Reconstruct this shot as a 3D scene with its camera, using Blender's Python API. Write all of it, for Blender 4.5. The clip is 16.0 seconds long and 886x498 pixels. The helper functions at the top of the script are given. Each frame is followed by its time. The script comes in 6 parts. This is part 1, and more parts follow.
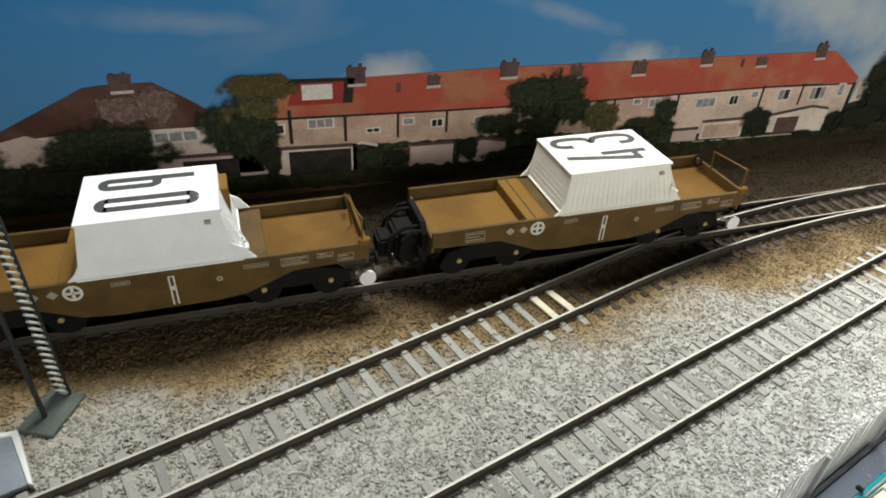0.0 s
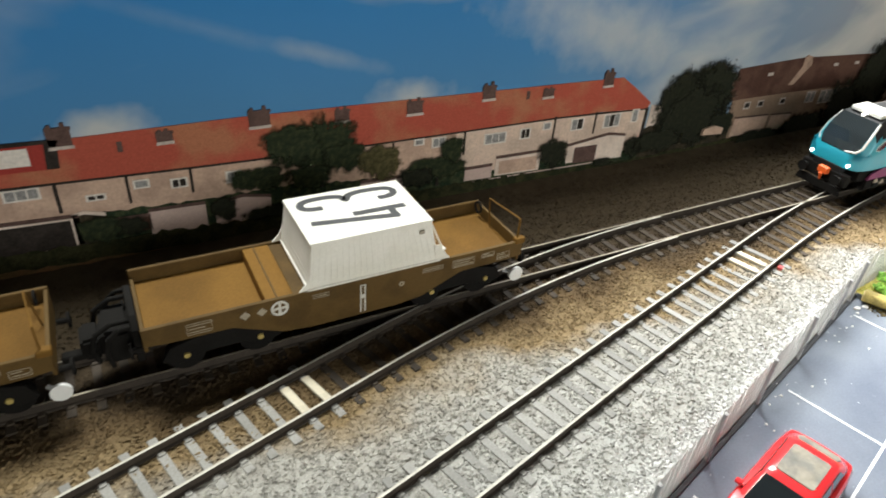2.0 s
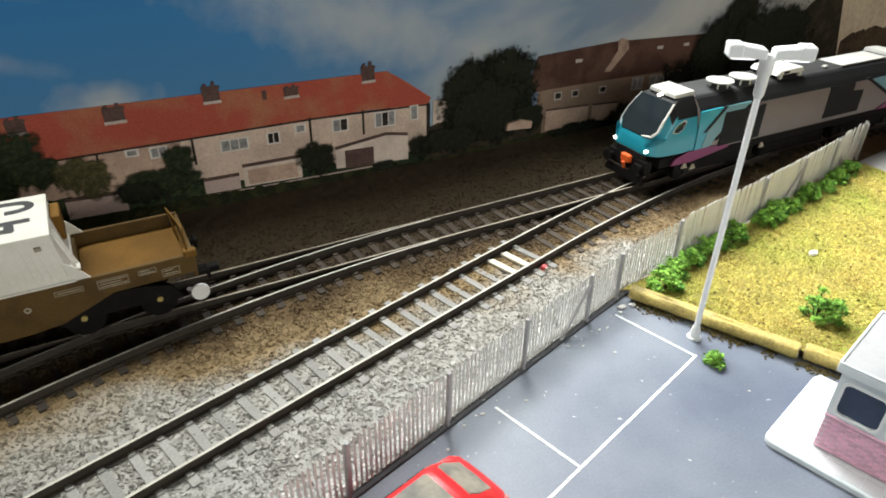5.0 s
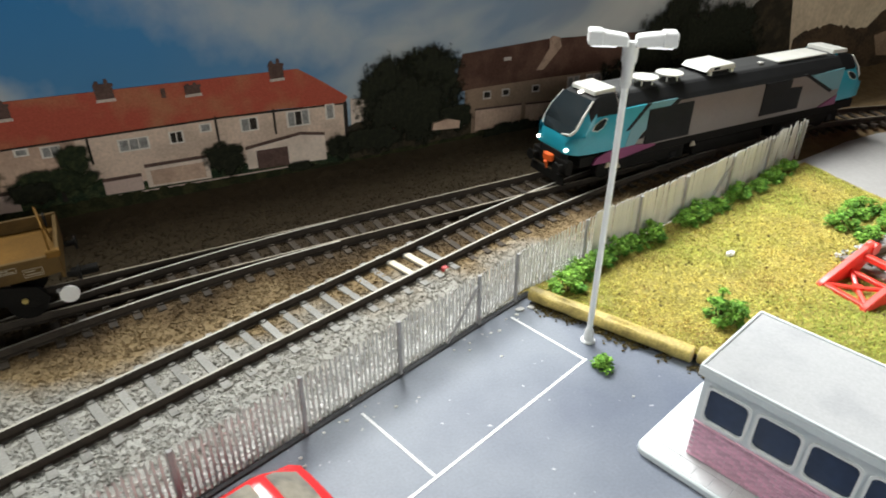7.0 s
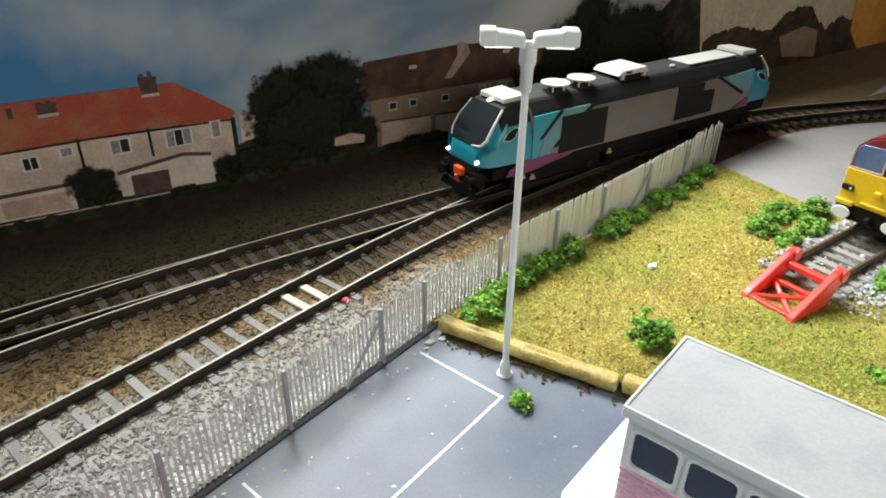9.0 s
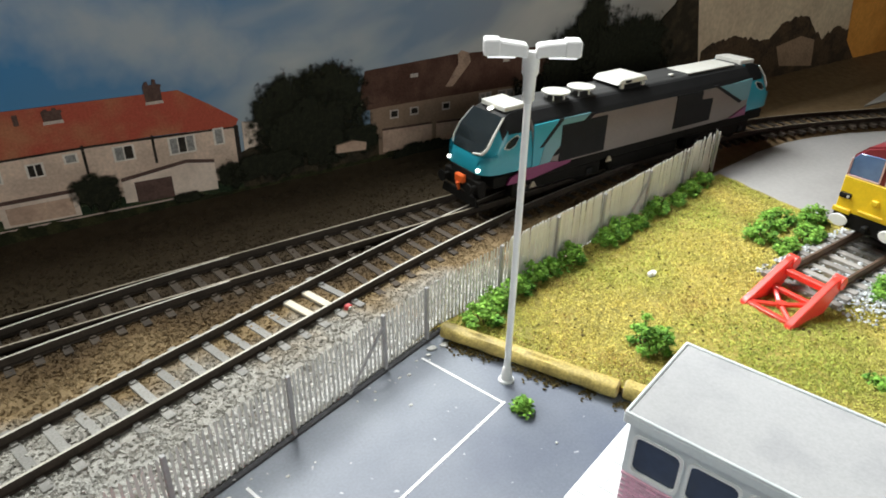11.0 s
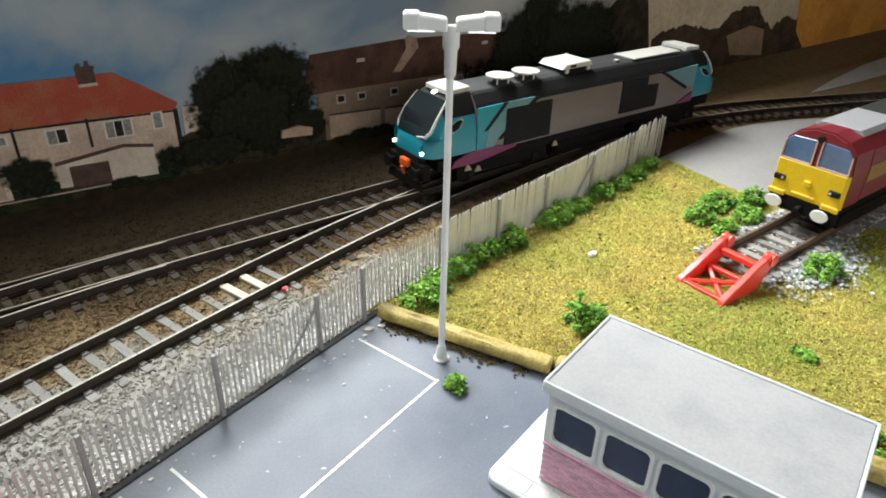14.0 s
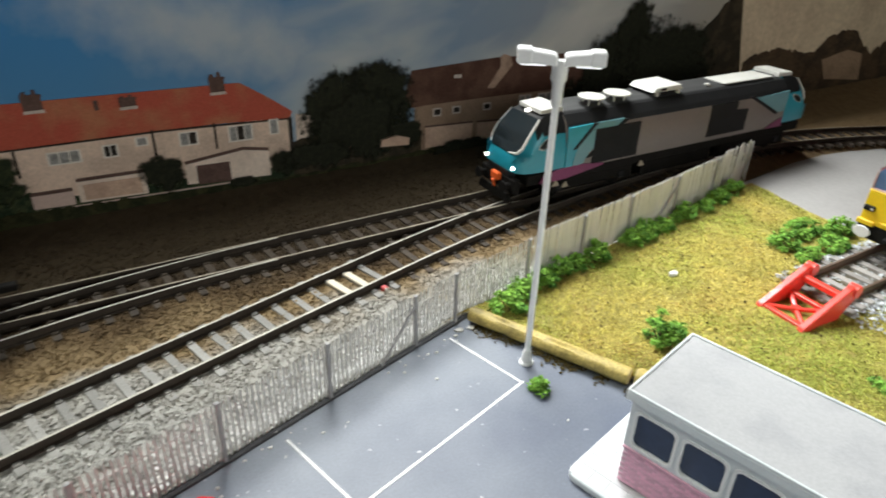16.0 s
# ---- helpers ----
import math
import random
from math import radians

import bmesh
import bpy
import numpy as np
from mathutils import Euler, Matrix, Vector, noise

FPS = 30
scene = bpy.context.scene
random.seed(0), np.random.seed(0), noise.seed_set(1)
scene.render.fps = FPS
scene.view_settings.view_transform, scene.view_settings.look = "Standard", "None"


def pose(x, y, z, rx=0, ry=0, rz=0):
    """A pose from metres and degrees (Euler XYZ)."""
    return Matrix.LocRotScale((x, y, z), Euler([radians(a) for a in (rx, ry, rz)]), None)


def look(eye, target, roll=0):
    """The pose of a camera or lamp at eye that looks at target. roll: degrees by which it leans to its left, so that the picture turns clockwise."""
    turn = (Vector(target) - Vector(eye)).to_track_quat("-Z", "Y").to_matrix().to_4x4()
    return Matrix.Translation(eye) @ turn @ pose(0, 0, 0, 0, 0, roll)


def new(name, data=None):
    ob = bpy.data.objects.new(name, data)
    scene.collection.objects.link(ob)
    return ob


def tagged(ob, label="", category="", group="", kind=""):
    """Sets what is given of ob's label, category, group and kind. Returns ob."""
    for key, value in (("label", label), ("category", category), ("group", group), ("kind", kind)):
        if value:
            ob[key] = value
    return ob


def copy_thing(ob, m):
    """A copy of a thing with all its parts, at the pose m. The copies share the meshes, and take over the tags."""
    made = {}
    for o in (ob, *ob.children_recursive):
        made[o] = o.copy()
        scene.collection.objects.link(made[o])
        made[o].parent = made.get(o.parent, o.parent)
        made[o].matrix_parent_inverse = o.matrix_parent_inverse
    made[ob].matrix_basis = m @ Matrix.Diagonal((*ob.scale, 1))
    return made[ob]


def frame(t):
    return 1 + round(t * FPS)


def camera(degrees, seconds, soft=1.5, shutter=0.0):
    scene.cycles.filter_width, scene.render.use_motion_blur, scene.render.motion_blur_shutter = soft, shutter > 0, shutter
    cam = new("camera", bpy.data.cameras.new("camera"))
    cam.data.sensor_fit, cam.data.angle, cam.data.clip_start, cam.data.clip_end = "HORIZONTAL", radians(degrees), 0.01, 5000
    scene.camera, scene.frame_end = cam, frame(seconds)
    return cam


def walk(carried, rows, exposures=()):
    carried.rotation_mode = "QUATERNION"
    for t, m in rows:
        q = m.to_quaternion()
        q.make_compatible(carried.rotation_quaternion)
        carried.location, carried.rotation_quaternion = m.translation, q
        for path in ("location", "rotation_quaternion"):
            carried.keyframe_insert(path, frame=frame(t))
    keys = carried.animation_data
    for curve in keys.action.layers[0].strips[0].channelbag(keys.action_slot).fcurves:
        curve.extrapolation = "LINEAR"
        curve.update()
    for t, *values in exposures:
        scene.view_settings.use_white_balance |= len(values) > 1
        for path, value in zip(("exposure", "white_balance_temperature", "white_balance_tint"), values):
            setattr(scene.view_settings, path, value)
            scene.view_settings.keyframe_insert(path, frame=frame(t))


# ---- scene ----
import itertools

cam = camera(68.0, 16.0, soft=1.8, shutter=0.5)
MM = 0.001                      # the place is a table-top model railway at 1:76, written in millimetres
ROWS = [                        # seconds, eye in millimetres, yaw, pitch, roll
    (0.0, 9.1, 4.5, 162.0, -19.49, -34.88, 3.28),
    (0.5, 15.9, 8.3, 161.1, -20.71, -34.94, 4.02),
    (1.0, 39.4, 15.5, 163.5, -23.9, -35.02, 5.07),
    (1.5, 58.0, 19.2, 167.1, -27.61, -33.94, 5.1),
    (2.0, 72.6, 21.6, 164.8, -30.21, -33.34, 4.79),
    (2.5, 89.9, 18.9, 165.4, -29.77, -32.85, 2.8),
    (3.0, 115.5, 10.6, 163.1, -30.41, -32.94, 1.75),
    (3.5, 134.6, 5.3, 158.1, -30.68, -32.63, 1.77),
    (4.0, 155.3, -0.6, 151.8, -30.72, -32.0, 1.48),
    (6.5, 212.2, -26.0, 144.3, -28.03, -30.4, 0.14),
    (7.0, 224.1, -28.0, 141.0, -29.01, -30.35, 0.34),
    (7.5, 232.2, -28.3, 139.1, -30.09, -30.67, 0.73),
    (8.0, 237.9, -27.4, 134.6, -31.67, -30.45, 0.78),
    (8.5, 243.4, -19.0, 133.5, -33.63, -29.98, 0.78),
    (9.0, 246.6, -13.4, 133.4, -35.5, -29.35, 0.76),
    (11.5, 242.5, -14.1, 134.3, -35.63, -28.69, 1.03),
    (12.0, 240.1, -13.8, 133.4, -35.22, -28.9, 1.05),
    (12.5, 244.5, -16.4, 132.4, -36.64, -29.0, 1.43),
    (13.0, 247.4, -19.4, 131.0, -37.85, -28.98, 1.56),
    (13.5, 252.7, -21.2, 129.8, -38.39, -29.08, 1.6),
    (14.0, 253.0, -23.2, 130.2, -38.39, -29.11, 1.71),
    (14.5, 250.2, -23.1, 132.0, -37.67, -29.08, 1.72),
    (15.0, 247.9, -25.5, 131.4, -37.23, -28.86, 2.11),
    (15.5, 245.0, -27.9, 135.9, -36.0, -28.82, 2.01),
    (16.0, 237.0, -29.8, 139.7, -31.79, -28.89, 2.0),
]
EXPOSURES = [(0, 0.92), (2, 0.86), (3, 0.74), (4, 0.56), (6.5, 0.22), (9, 0.02), (16, 0.02)]
walk(cam, [(t, pose(x * MM, y * MM, z * MM, 90 + pitch, 0, yaw) @ pose(0, 0, 0, 0, 0, roll)) for t, x, y, z, yaw, pitch, roll in ROWS], EXPOSURES)

# ---- world and lamps ----
world = bpy.data.worlds.new("room_air")
scene.world = world
world.use_nodes = True
world.node_tree.nodes["Background"].inputs["Color"].default_value = (0.95, 0.97, 0.9, 1)
world.node_tree.nodes["Background"].inputs["Strength"].default_value = 0.055


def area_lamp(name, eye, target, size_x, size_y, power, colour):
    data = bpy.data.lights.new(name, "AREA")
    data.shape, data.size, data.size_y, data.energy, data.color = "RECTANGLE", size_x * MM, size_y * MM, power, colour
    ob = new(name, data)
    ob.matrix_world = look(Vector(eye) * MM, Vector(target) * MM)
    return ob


area_lamp("hanging_lamp", (85, 352, 440), (110, 130, 0), 190, 110, 1.65, (0.96, 0.985, 0.92))       # a lamp over the back of the table
# unseen fill added low in front, to brighten the backscene and near sides
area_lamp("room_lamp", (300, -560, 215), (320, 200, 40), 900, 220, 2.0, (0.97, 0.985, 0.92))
spot = bpy.data.lights.new("clip_on_lamp", "SPOT")       # a reflector lamp over the back of the table
spot.energy, spot.color, spot.shadow_soft_size, spot.spot_size, spot.spot_blend = 30.0, (0.95, 0.98, 0.97), 150 * MM, radians(69), 1.0
new("clip_on_lamp", spot).matrix_world = look(Vector((450, 415, 450)) * MM, Vector((455, 80, 0)) * MM)

# ---- materials ----
def material(name, colour, rough=0.6, metal=0.0, vary=0.15, size=2.0, fine=0.4, bump=0.15, second=None, blend=(0.45, 0.6), random=0.0, island=0.0, coat=0.0, spec=0.5):
    """A surface with a broad mottle (size, in mm), a fine grain and a relief; second: a colour that stains it in patches."""
    m = bpy.data.materials.new(name)
    m.use_nodes = True
    n, l = m.node_tree.nodes, m.node_tree.links
    b = n["Principled BSDF"]
    b.inputs["Roughness"].default_value, b.inputs["Metallic"].default_value = rough, metal
    b.inputs["Specular IOR Level"].default_value, b.inputs["Coat Weight"].default_value = spec, coat
    tc = n.new("ShaderNodeTexCoord")
    broad = n.new("ShaderNodeTexNoise")
    broad.inputs["Scale"].default_value, broad.inputs["Detail"].default_value = 1000 / size, 4
    grain = n.new("ShaderNodeTexNoise")
    grain.inputs["Scale"].default_value, grain.inputs["Detail"].default_value = 1000 / fine, 3
    l.new(tc.outputs["Object"], broad.inputs["Vector"]), l.new(tc.outputs["Object"], grain.inputs["Vector"])
    mix = n.new("ShaderNodeMix")
    mix.data_type = "RGBA"
    mix.inputs["A"].default_value, mix.inputs["B"].default_value = (*colour, 1), (*(second or [c * (1 - vary) for c in colour]), 1)
    ramp = n.new("ShaderNodeMapRange")
    ramp.inputs["From Min"].default_value, ramp.inputs["From Max"].default_value = blend
    l.new(broad.outputs["Fac"], ramp.inputs["Value"]), l.new(ramp.outputs["Result"], mix.inputs["Factor"])
    hsv = n.new("ShaderNodeHueSaturation")
    l.new(mix.outputs["Result"], hsv.inputs["Color"])
    value = n.new("ShaderNodeMapRange")
    value.inputs["To Min"].default_value, value.inputs["To Max"].default_value = 1 - vary, 1 + vary
    value.inputs["From Min"].default_value, value.inputs["From Max"].default_value = 0.3, 0.7
    l.new(grain.outputs["Fac"], value.inputs["Value"])
    out = value.outputs["Result"]
    for amount, kind, socket in ((random, "ShaderNodeObjectInfo", "Random"), (island, "ShaderNodeNewGeometry", "Random Per Island")):
        if amount:
            info, each, times = n.new(kind), n.new("ShaderNodeMapRange"), n.new("ShaderNodeMath")
            each.inputs["To Min"].default_value, each.inputs["To Max"].default_value = 1 - amount, 1 + amount
            times.operation = "MULTIPLY"
            l.new(info.outputs[socket], each.inputs["Value"]), l.new(each.outputs["Result"], times.inputs[0]), l.new(out, times.inputs[1])
            out = times.outputs["Value"]
    l.new(out, hsv.inputs["Value"]), l.new(hsv.outputs["Color"], b.inputs["Base Color"])
    if bump:
        bp = n.new("ShaderNodeBump")
        bp.inputs["Strength"].default_value, bp.inputs["Distance"].default_value = bump, 0.3 * MM
        l.new(grain.outputs["Fac"], bp.inputs["Height"]), l.new(bp.outputs["Normal"], b.inputs["Normal"])
    return m


def glass(name, colour, rough=0.08):
    m = material(name, colour, rough, 0, 0.1, 8, 2, 0)
    m.node_tree.nodes["Principled BSDF"].inputs["Coat Weight"].default_value = 0.6
    return m


def glowing(name, colour, strength):
    m = material(name, colour, 0.3, 0, 0, 5, 1, 0)
    b = m.node_tree.nodes["Principled BSDF"]
    b.inputs["Emission Color"].default_value, b.inputs["Emission Strength"].default_value = (*colour, 1), strength
    return m


# ---- mesh helpers: all in millimetres ----
def thing(name, at=(0, 0, 0), turn=0.0, label="", category="", group="", kind=""):
    ob = new(name)
    ob.empty_display_size = 0.005
    ob.matrix_world = pose(at[0] * MM, at[1] * MM, at[2] * MM, 0, 0, turn)
    return tagged(ob, label, category, group, kind)


def mesh_of(name, bm, mat):
    me = bpy.data.meshes.new(name)
    bmesh.ops.scale(bm, vec=(MM, MM, MM), verts=bm.verts)
    bmesh.ops.recalc_face_normals(bm, faces=bm.faces)
    bm.to_mesh(me)
    bm.free()
    me.materials.append(mat)
    return me


def part(name, bm, mat, parent=None, label="", at=None, smooth=False):
    me = mesh_of(name, bm, mat)
    if smooth:
        me.shade_smooth()
        me.set_sharp_from_angle(angle=radians(40))
    ob = new(name, me)
    ob.parent = parent
    if at is not None:
        ob.matrix_local = at
    return tagged(ob, label)


def solo(name, bm, mat, label, category, group="", kind="", at=None, smooth=False):
    return tagged(part(name, bm, mat, None, label, at, smooth), "", category, group, kind)


def again(ob, at, parent=None):
    """One more piece on the same mesh."""
    o = new(ob.name.split(".")[0], ob.data)
    o.parent, o.matrix_local = parent or ob.parent, at
    return o


def at_mm(x, y, z, rx=0, ry=0, rz=0):
    return pose(x * MM, y * MM, z * MM, rx, ry, rz)


def bevelled(bm, amount, segments=1):
    if amount:
        bmesh.ops.bevel(bm, geom=list(bm.edges), offset=amount, segments=segments, affect="EDGES", clamp_overlap=True)
    return bm


def box(x0, x1, y0, y1, z0, z1, bevel=0.0, bm=None):
    own = bmesh.new()
    bmesh.ops.create_cube(own, size=1, matrix=Matrix.Translation(((x0 + x1) / 2, (y0 + y1) / 2, (z0 + z1) / 2)) @ Matrix.Diagonal((x1 - x0, y1 - y0, z1 - z0, 1)))
    bevelled(own, bevel)
    return joined(bm, own)


def joined(bm, own):
    if bm is None:
        return own
    me = bpy.data.meshes.new("scratch")
    own.to_mesh(me)
    own.free()
    bm.from_mesh(me)
    bpy.data.meshes.remove(me)
    return bm


def rod(a, b, r0, r1=None, n=8, bm=None):
    own = bmesh.new()
    a, b = Vector(a), Vector(b)
    turn = (b - a).to_track_quat("Z", "Y").to_matrix().to_4x4()
    bmesh.ops.create_cone(own, cap_ends=True, segments=n, radius1=r0, radius2=r0 if r1 is None else r1, depth=(b - a).length, matrix=Matrix.Translation((a + b) / 2) @ turn)
    return joined(bm, own)


def prism(outline, lo, hi, axis="z", bevel=0.0, bm=None):
    """A flat outline drawn out from lo to hi along an axis (outline in the other two axes, in order)."""
    own = bmesh.new()
    put = {"z": lambda a, b, h: (a, b, h), "y": lambda a, b, h: (a, h, b), "x": lambda a, b, h: (h, a, b)}[axis]
    low, high = [[own.verts.new(put(a, b, h)) for a, b in outline] for h in (lo, hi)]
    own.faces.new(low), own.faces.new(high[::-1])
    for i in range(len(outline)):
        j = (i + 1) % len(outline)
        own.faces.new((low[j], low[i], high[i], high[j]))
    bmesh.ops.recalc_face_normals(own, faces=own.faces)
    bevelled(own, bevel)
    return joined(bm, own)


def loft(rings, bm=None, caps=True):
    """A skin over rings of equal count."""
    own = bmesh.new()
    vs = [[own.verts.new(p) for p in ring] for ring in rings]
    k = len(rings[0])
    for a, b in zip(vs, vs[1:]):
        for i in range(k):
            own.faces.new((a[i], a[(i + 1) % k], b[(i + 1) % k], b[i]))
    if caps:
        own.faces.new(vs[0][::-1]), own.faces.new(vs[-1])
    bmesh.ops.recalc_face_normals(own, faces=own.faces)
    return joined(bm, own)


def raw(name, verts, faces, mat):
    me = bpy.data.meshes.new(name)
    me.from_pydata([tuple(v) for v in np.asarray(verts) * MM], [], faces)
    me.materials.append(mat)
    return me

# ---- plan ----
BACK = 263.0                    # the face of the printed backscene
SLEEPER_TOP, RAIL_TOP, GAUGE = 5.4, 8.5, 17.4


def main_line(x):
    if x < 470:
        return 205.2
    if x < 570:
        return 205.2 - 0.012 * (x - 470)
    if x < 690:
        return 204.0 - 0.012 * (x - 570) - 0.00155 * (x - 570) ** 2
    return main_line(689.99) - 0.384 * (x - 690)


def loop_line(x):
    if x < 140:
        return 138.0 + 0.2945 * x
    u = min(x - 140, 172)
    return 179.2 + 0.2945 * u - 0.2945 * u * u / (2 * 172)


def yard_line(x):
    if x < 335:
        return 120.6 + 0.2725 * (x - 139)
    u = min(x - 335, 215)
    return 174.0 + 0.2725 * u - 0.2725 * u * u / (2 * 215)


def fence_line(x):
    return 120.2 + 0.29 * (x - 290) if x < 352 else 138.2 + 0.135 * (x - 352) + 0.00019 * (x - 352) ** 2


ROAD_EDGE = ((556, 171.5), (587, 174.8), (609, 177.6), (639, 177.6), (662, 174), (690, 166), (715, 155), (790, 134), (930, 92), (1150, 30))


def ground_edge(x):
    """The near limit of the ballast: the fence, then the grey road's edge."""
    return fence_line(x) if x < 556 else float(np.interp(x, [p[0] for p in ROAD_EDGE], [p[1] for p in ROAD_EDGE])) - 1.5


def ground_height(x, y):
    """The baseboard's surface behind the fence: flat ballast that rises to the backscene."""
    rise = max(0.0, (y - 224) / 39)
    edge = min(1.0, max(0.0, (y - ground_edge(x)) / 22))
    past = min(1.0, max(0.0, (x - 545) / 20))
    return 1.2 - 1.2 * past + (3.5 + 0.9 * past) * edge + 8.0 * rise ** 1.3 - 5.0 * min(1.0, max(0.0, (x - 560) / 120)) * min(1.0, max(0.0, (y - 206) / 18))


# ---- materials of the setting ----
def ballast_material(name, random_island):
    """Grey granite chips; sprayed ochre and brown weathering grows towards the main line, with shade painted in."""
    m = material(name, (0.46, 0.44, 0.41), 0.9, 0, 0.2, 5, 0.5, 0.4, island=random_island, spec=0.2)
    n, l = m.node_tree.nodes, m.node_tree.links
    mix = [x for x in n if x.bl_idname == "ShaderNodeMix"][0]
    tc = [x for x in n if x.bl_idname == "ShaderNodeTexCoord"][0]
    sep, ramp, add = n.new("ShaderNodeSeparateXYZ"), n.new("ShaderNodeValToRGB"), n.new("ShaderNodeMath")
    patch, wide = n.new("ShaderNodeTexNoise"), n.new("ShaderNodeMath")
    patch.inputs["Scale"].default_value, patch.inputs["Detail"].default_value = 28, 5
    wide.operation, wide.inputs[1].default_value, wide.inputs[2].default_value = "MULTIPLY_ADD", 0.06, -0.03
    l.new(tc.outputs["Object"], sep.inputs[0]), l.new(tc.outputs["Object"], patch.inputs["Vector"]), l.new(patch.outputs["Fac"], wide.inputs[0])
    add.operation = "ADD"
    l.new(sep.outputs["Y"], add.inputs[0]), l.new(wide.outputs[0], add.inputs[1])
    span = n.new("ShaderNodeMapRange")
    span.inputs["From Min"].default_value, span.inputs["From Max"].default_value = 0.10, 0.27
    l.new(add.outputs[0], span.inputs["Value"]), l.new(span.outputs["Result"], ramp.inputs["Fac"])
    # the dark stops also carry the shade round the wagons and main line
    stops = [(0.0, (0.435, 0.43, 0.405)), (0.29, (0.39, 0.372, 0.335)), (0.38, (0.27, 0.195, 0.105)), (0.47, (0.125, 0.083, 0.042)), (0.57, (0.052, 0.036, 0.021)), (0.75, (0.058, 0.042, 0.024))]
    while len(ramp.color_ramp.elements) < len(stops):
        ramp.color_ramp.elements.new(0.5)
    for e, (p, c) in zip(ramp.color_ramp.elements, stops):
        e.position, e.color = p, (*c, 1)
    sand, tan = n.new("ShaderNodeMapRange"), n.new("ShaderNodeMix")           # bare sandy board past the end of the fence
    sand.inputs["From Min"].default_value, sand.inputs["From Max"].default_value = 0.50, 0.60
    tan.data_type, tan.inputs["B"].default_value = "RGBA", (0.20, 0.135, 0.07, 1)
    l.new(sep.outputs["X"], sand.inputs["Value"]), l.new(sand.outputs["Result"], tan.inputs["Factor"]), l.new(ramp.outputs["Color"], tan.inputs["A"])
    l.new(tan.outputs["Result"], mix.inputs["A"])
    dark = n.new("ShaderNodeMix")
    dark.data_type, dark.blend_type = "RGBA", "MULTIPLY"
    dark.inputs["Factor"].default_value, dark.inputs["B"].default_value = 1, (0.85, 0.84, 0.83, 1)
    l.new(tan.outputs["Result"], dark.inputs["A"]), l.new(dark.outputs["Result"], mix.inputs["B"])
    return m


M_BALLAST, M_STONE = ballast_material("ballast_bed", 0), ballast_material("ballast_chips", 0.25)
M_ASPHALT = material("painted_asphalt", (0.105, 0.122, 0.168), 0.48, 0, 0.08, 48, 0.8, 0.06, second=(0.185, 0.205, 0.245), blend=(0.35, 0.65), spec=0.42)
n_, l_ = M_ASPHALT.node_tree.nodes, M_ASPHALT.node_tree.links
coat = [x for x in n_ if x.bl_idname == "ShaderNodeHueSaturation"][0]
dust, dots, wash = n_.new("ShaderNodeTexNoise"), n_.new("ShaderNodeMapRange"), n_.new("ShaderNodeMix")
dust.inputs["Scale"].default_value, dust.inputs["Detail"].default_value = 420, 1
dots.inputs["From Min"].default_value, dots.inputs["From Max"].default_value, dots.inputs["To Max"].default_value = 0.735, 0.80, 0.8
wash.data_type, wash.inputs["B"].default_value = "RGBA", (0.55, 0.56, 0.58, 1)
l_.new([x for x in n_ if x.bl_idname == "ShaderNodeTexCoord"][0].outputs["Object"], dust.inputs["Vector"]), l_.new(dust.outputs["Fac"], dots.inputs["Value"])
l_.new(dots.outputs["Result"], wash.inputs["Factor"]), l_.new(coat.outputs["Color"], wash.inputs["A"]), l_.new(wash.outputs["Result"], n_["Principled BSDF"].inputs["Base Color"])
M_LINE = material("white_line_paint", (0.8, 0.8, 0.8), 0.55, 0, 0.1, 6, 0.6, 0.1, second=(0.62, 0.63, 0.66), blend=(0.5, 0.7))
M_ROAD = material("grey_road_card", (0.36, 0.35, 0.34), 0.6, 0, 0.05, 60, 2, 0.05, second=(0.31, 0.30, 0.29))
M_EARTH = material("scatter_earth", (0.40, 0.32, 0.08), 0.95, 0, 0.2, 26, 0.8, 0.4, second=(0.27, 0.23, 0.06))
M_SLEEPER = material("grey_brown_sleeper", (0.30, 0.29, 0.27), 0.8, 0, 0.15, 6, 0.5, 0.2, random=0.2)
M_SLEEPER_DARK = material("brown_sleeper", (0.048, 0.034, 0.022), 0.8, 0, 0.2, 6, 0.5, 0.2, random=0.25)
M_SLEEPER_WHITE = material("unpainted_white_sleeper", (0.70, 0.63, 0.49), 0.7, 0, 0.1, 4, 0.5, 0.1)
M_RUST = material("rusty_rail_side", (0.045, 0.033, 0.024), 0.75, 0, 0.25, 5, 0.6, 0.2)
M_STEEL = material("polished_rail_head", (0.50, 0.47, 0.41), 0.55, 0.15, 0.1, 8, 0.5, 0.03, spec=0.3)
M_STEEL_DULL = material("dull_rail_head", (0.36, 0.31, 0.24), 0.55, 0.15, 0.2, 8, 0.5, 0.05)
M_WALL = material("room_wall", (0.58, 0.55, 0.50), 0.8, 0, 0.1, 200, 5, 0.05)

# ---- ground ----
def sheet(name, x0, x1, y_low, y_high, nx, ny, height, mat, label, category, rough=0.0):
    verts, faces = [], []
    for i in range(nx + 1):
        x = x0 + (x1 - x0) * i / nx
        lo, hi = y_low(x), y_high(x)
        for j in range(ny + 1):
            y = lo + (hi - lo) * j / ny
            verts.append((x, y, height(x, y) + rough * noise.noise((x * 0.25, y * 0.25, 0))))
    for i in range(nx):
        for j in range(ny):
            a = i * (ny + 1) + j
            faces.append((a, a + ny + 1, a + ny + 2, a + 1))
    ob = new(name, raw(name, verts, faces, mat))
    return tagged(ob, label, category, kind="structure")


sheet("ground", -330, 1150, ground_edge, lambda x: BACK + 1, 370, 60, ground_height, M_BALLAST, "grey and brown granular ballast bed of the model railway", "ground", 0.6)


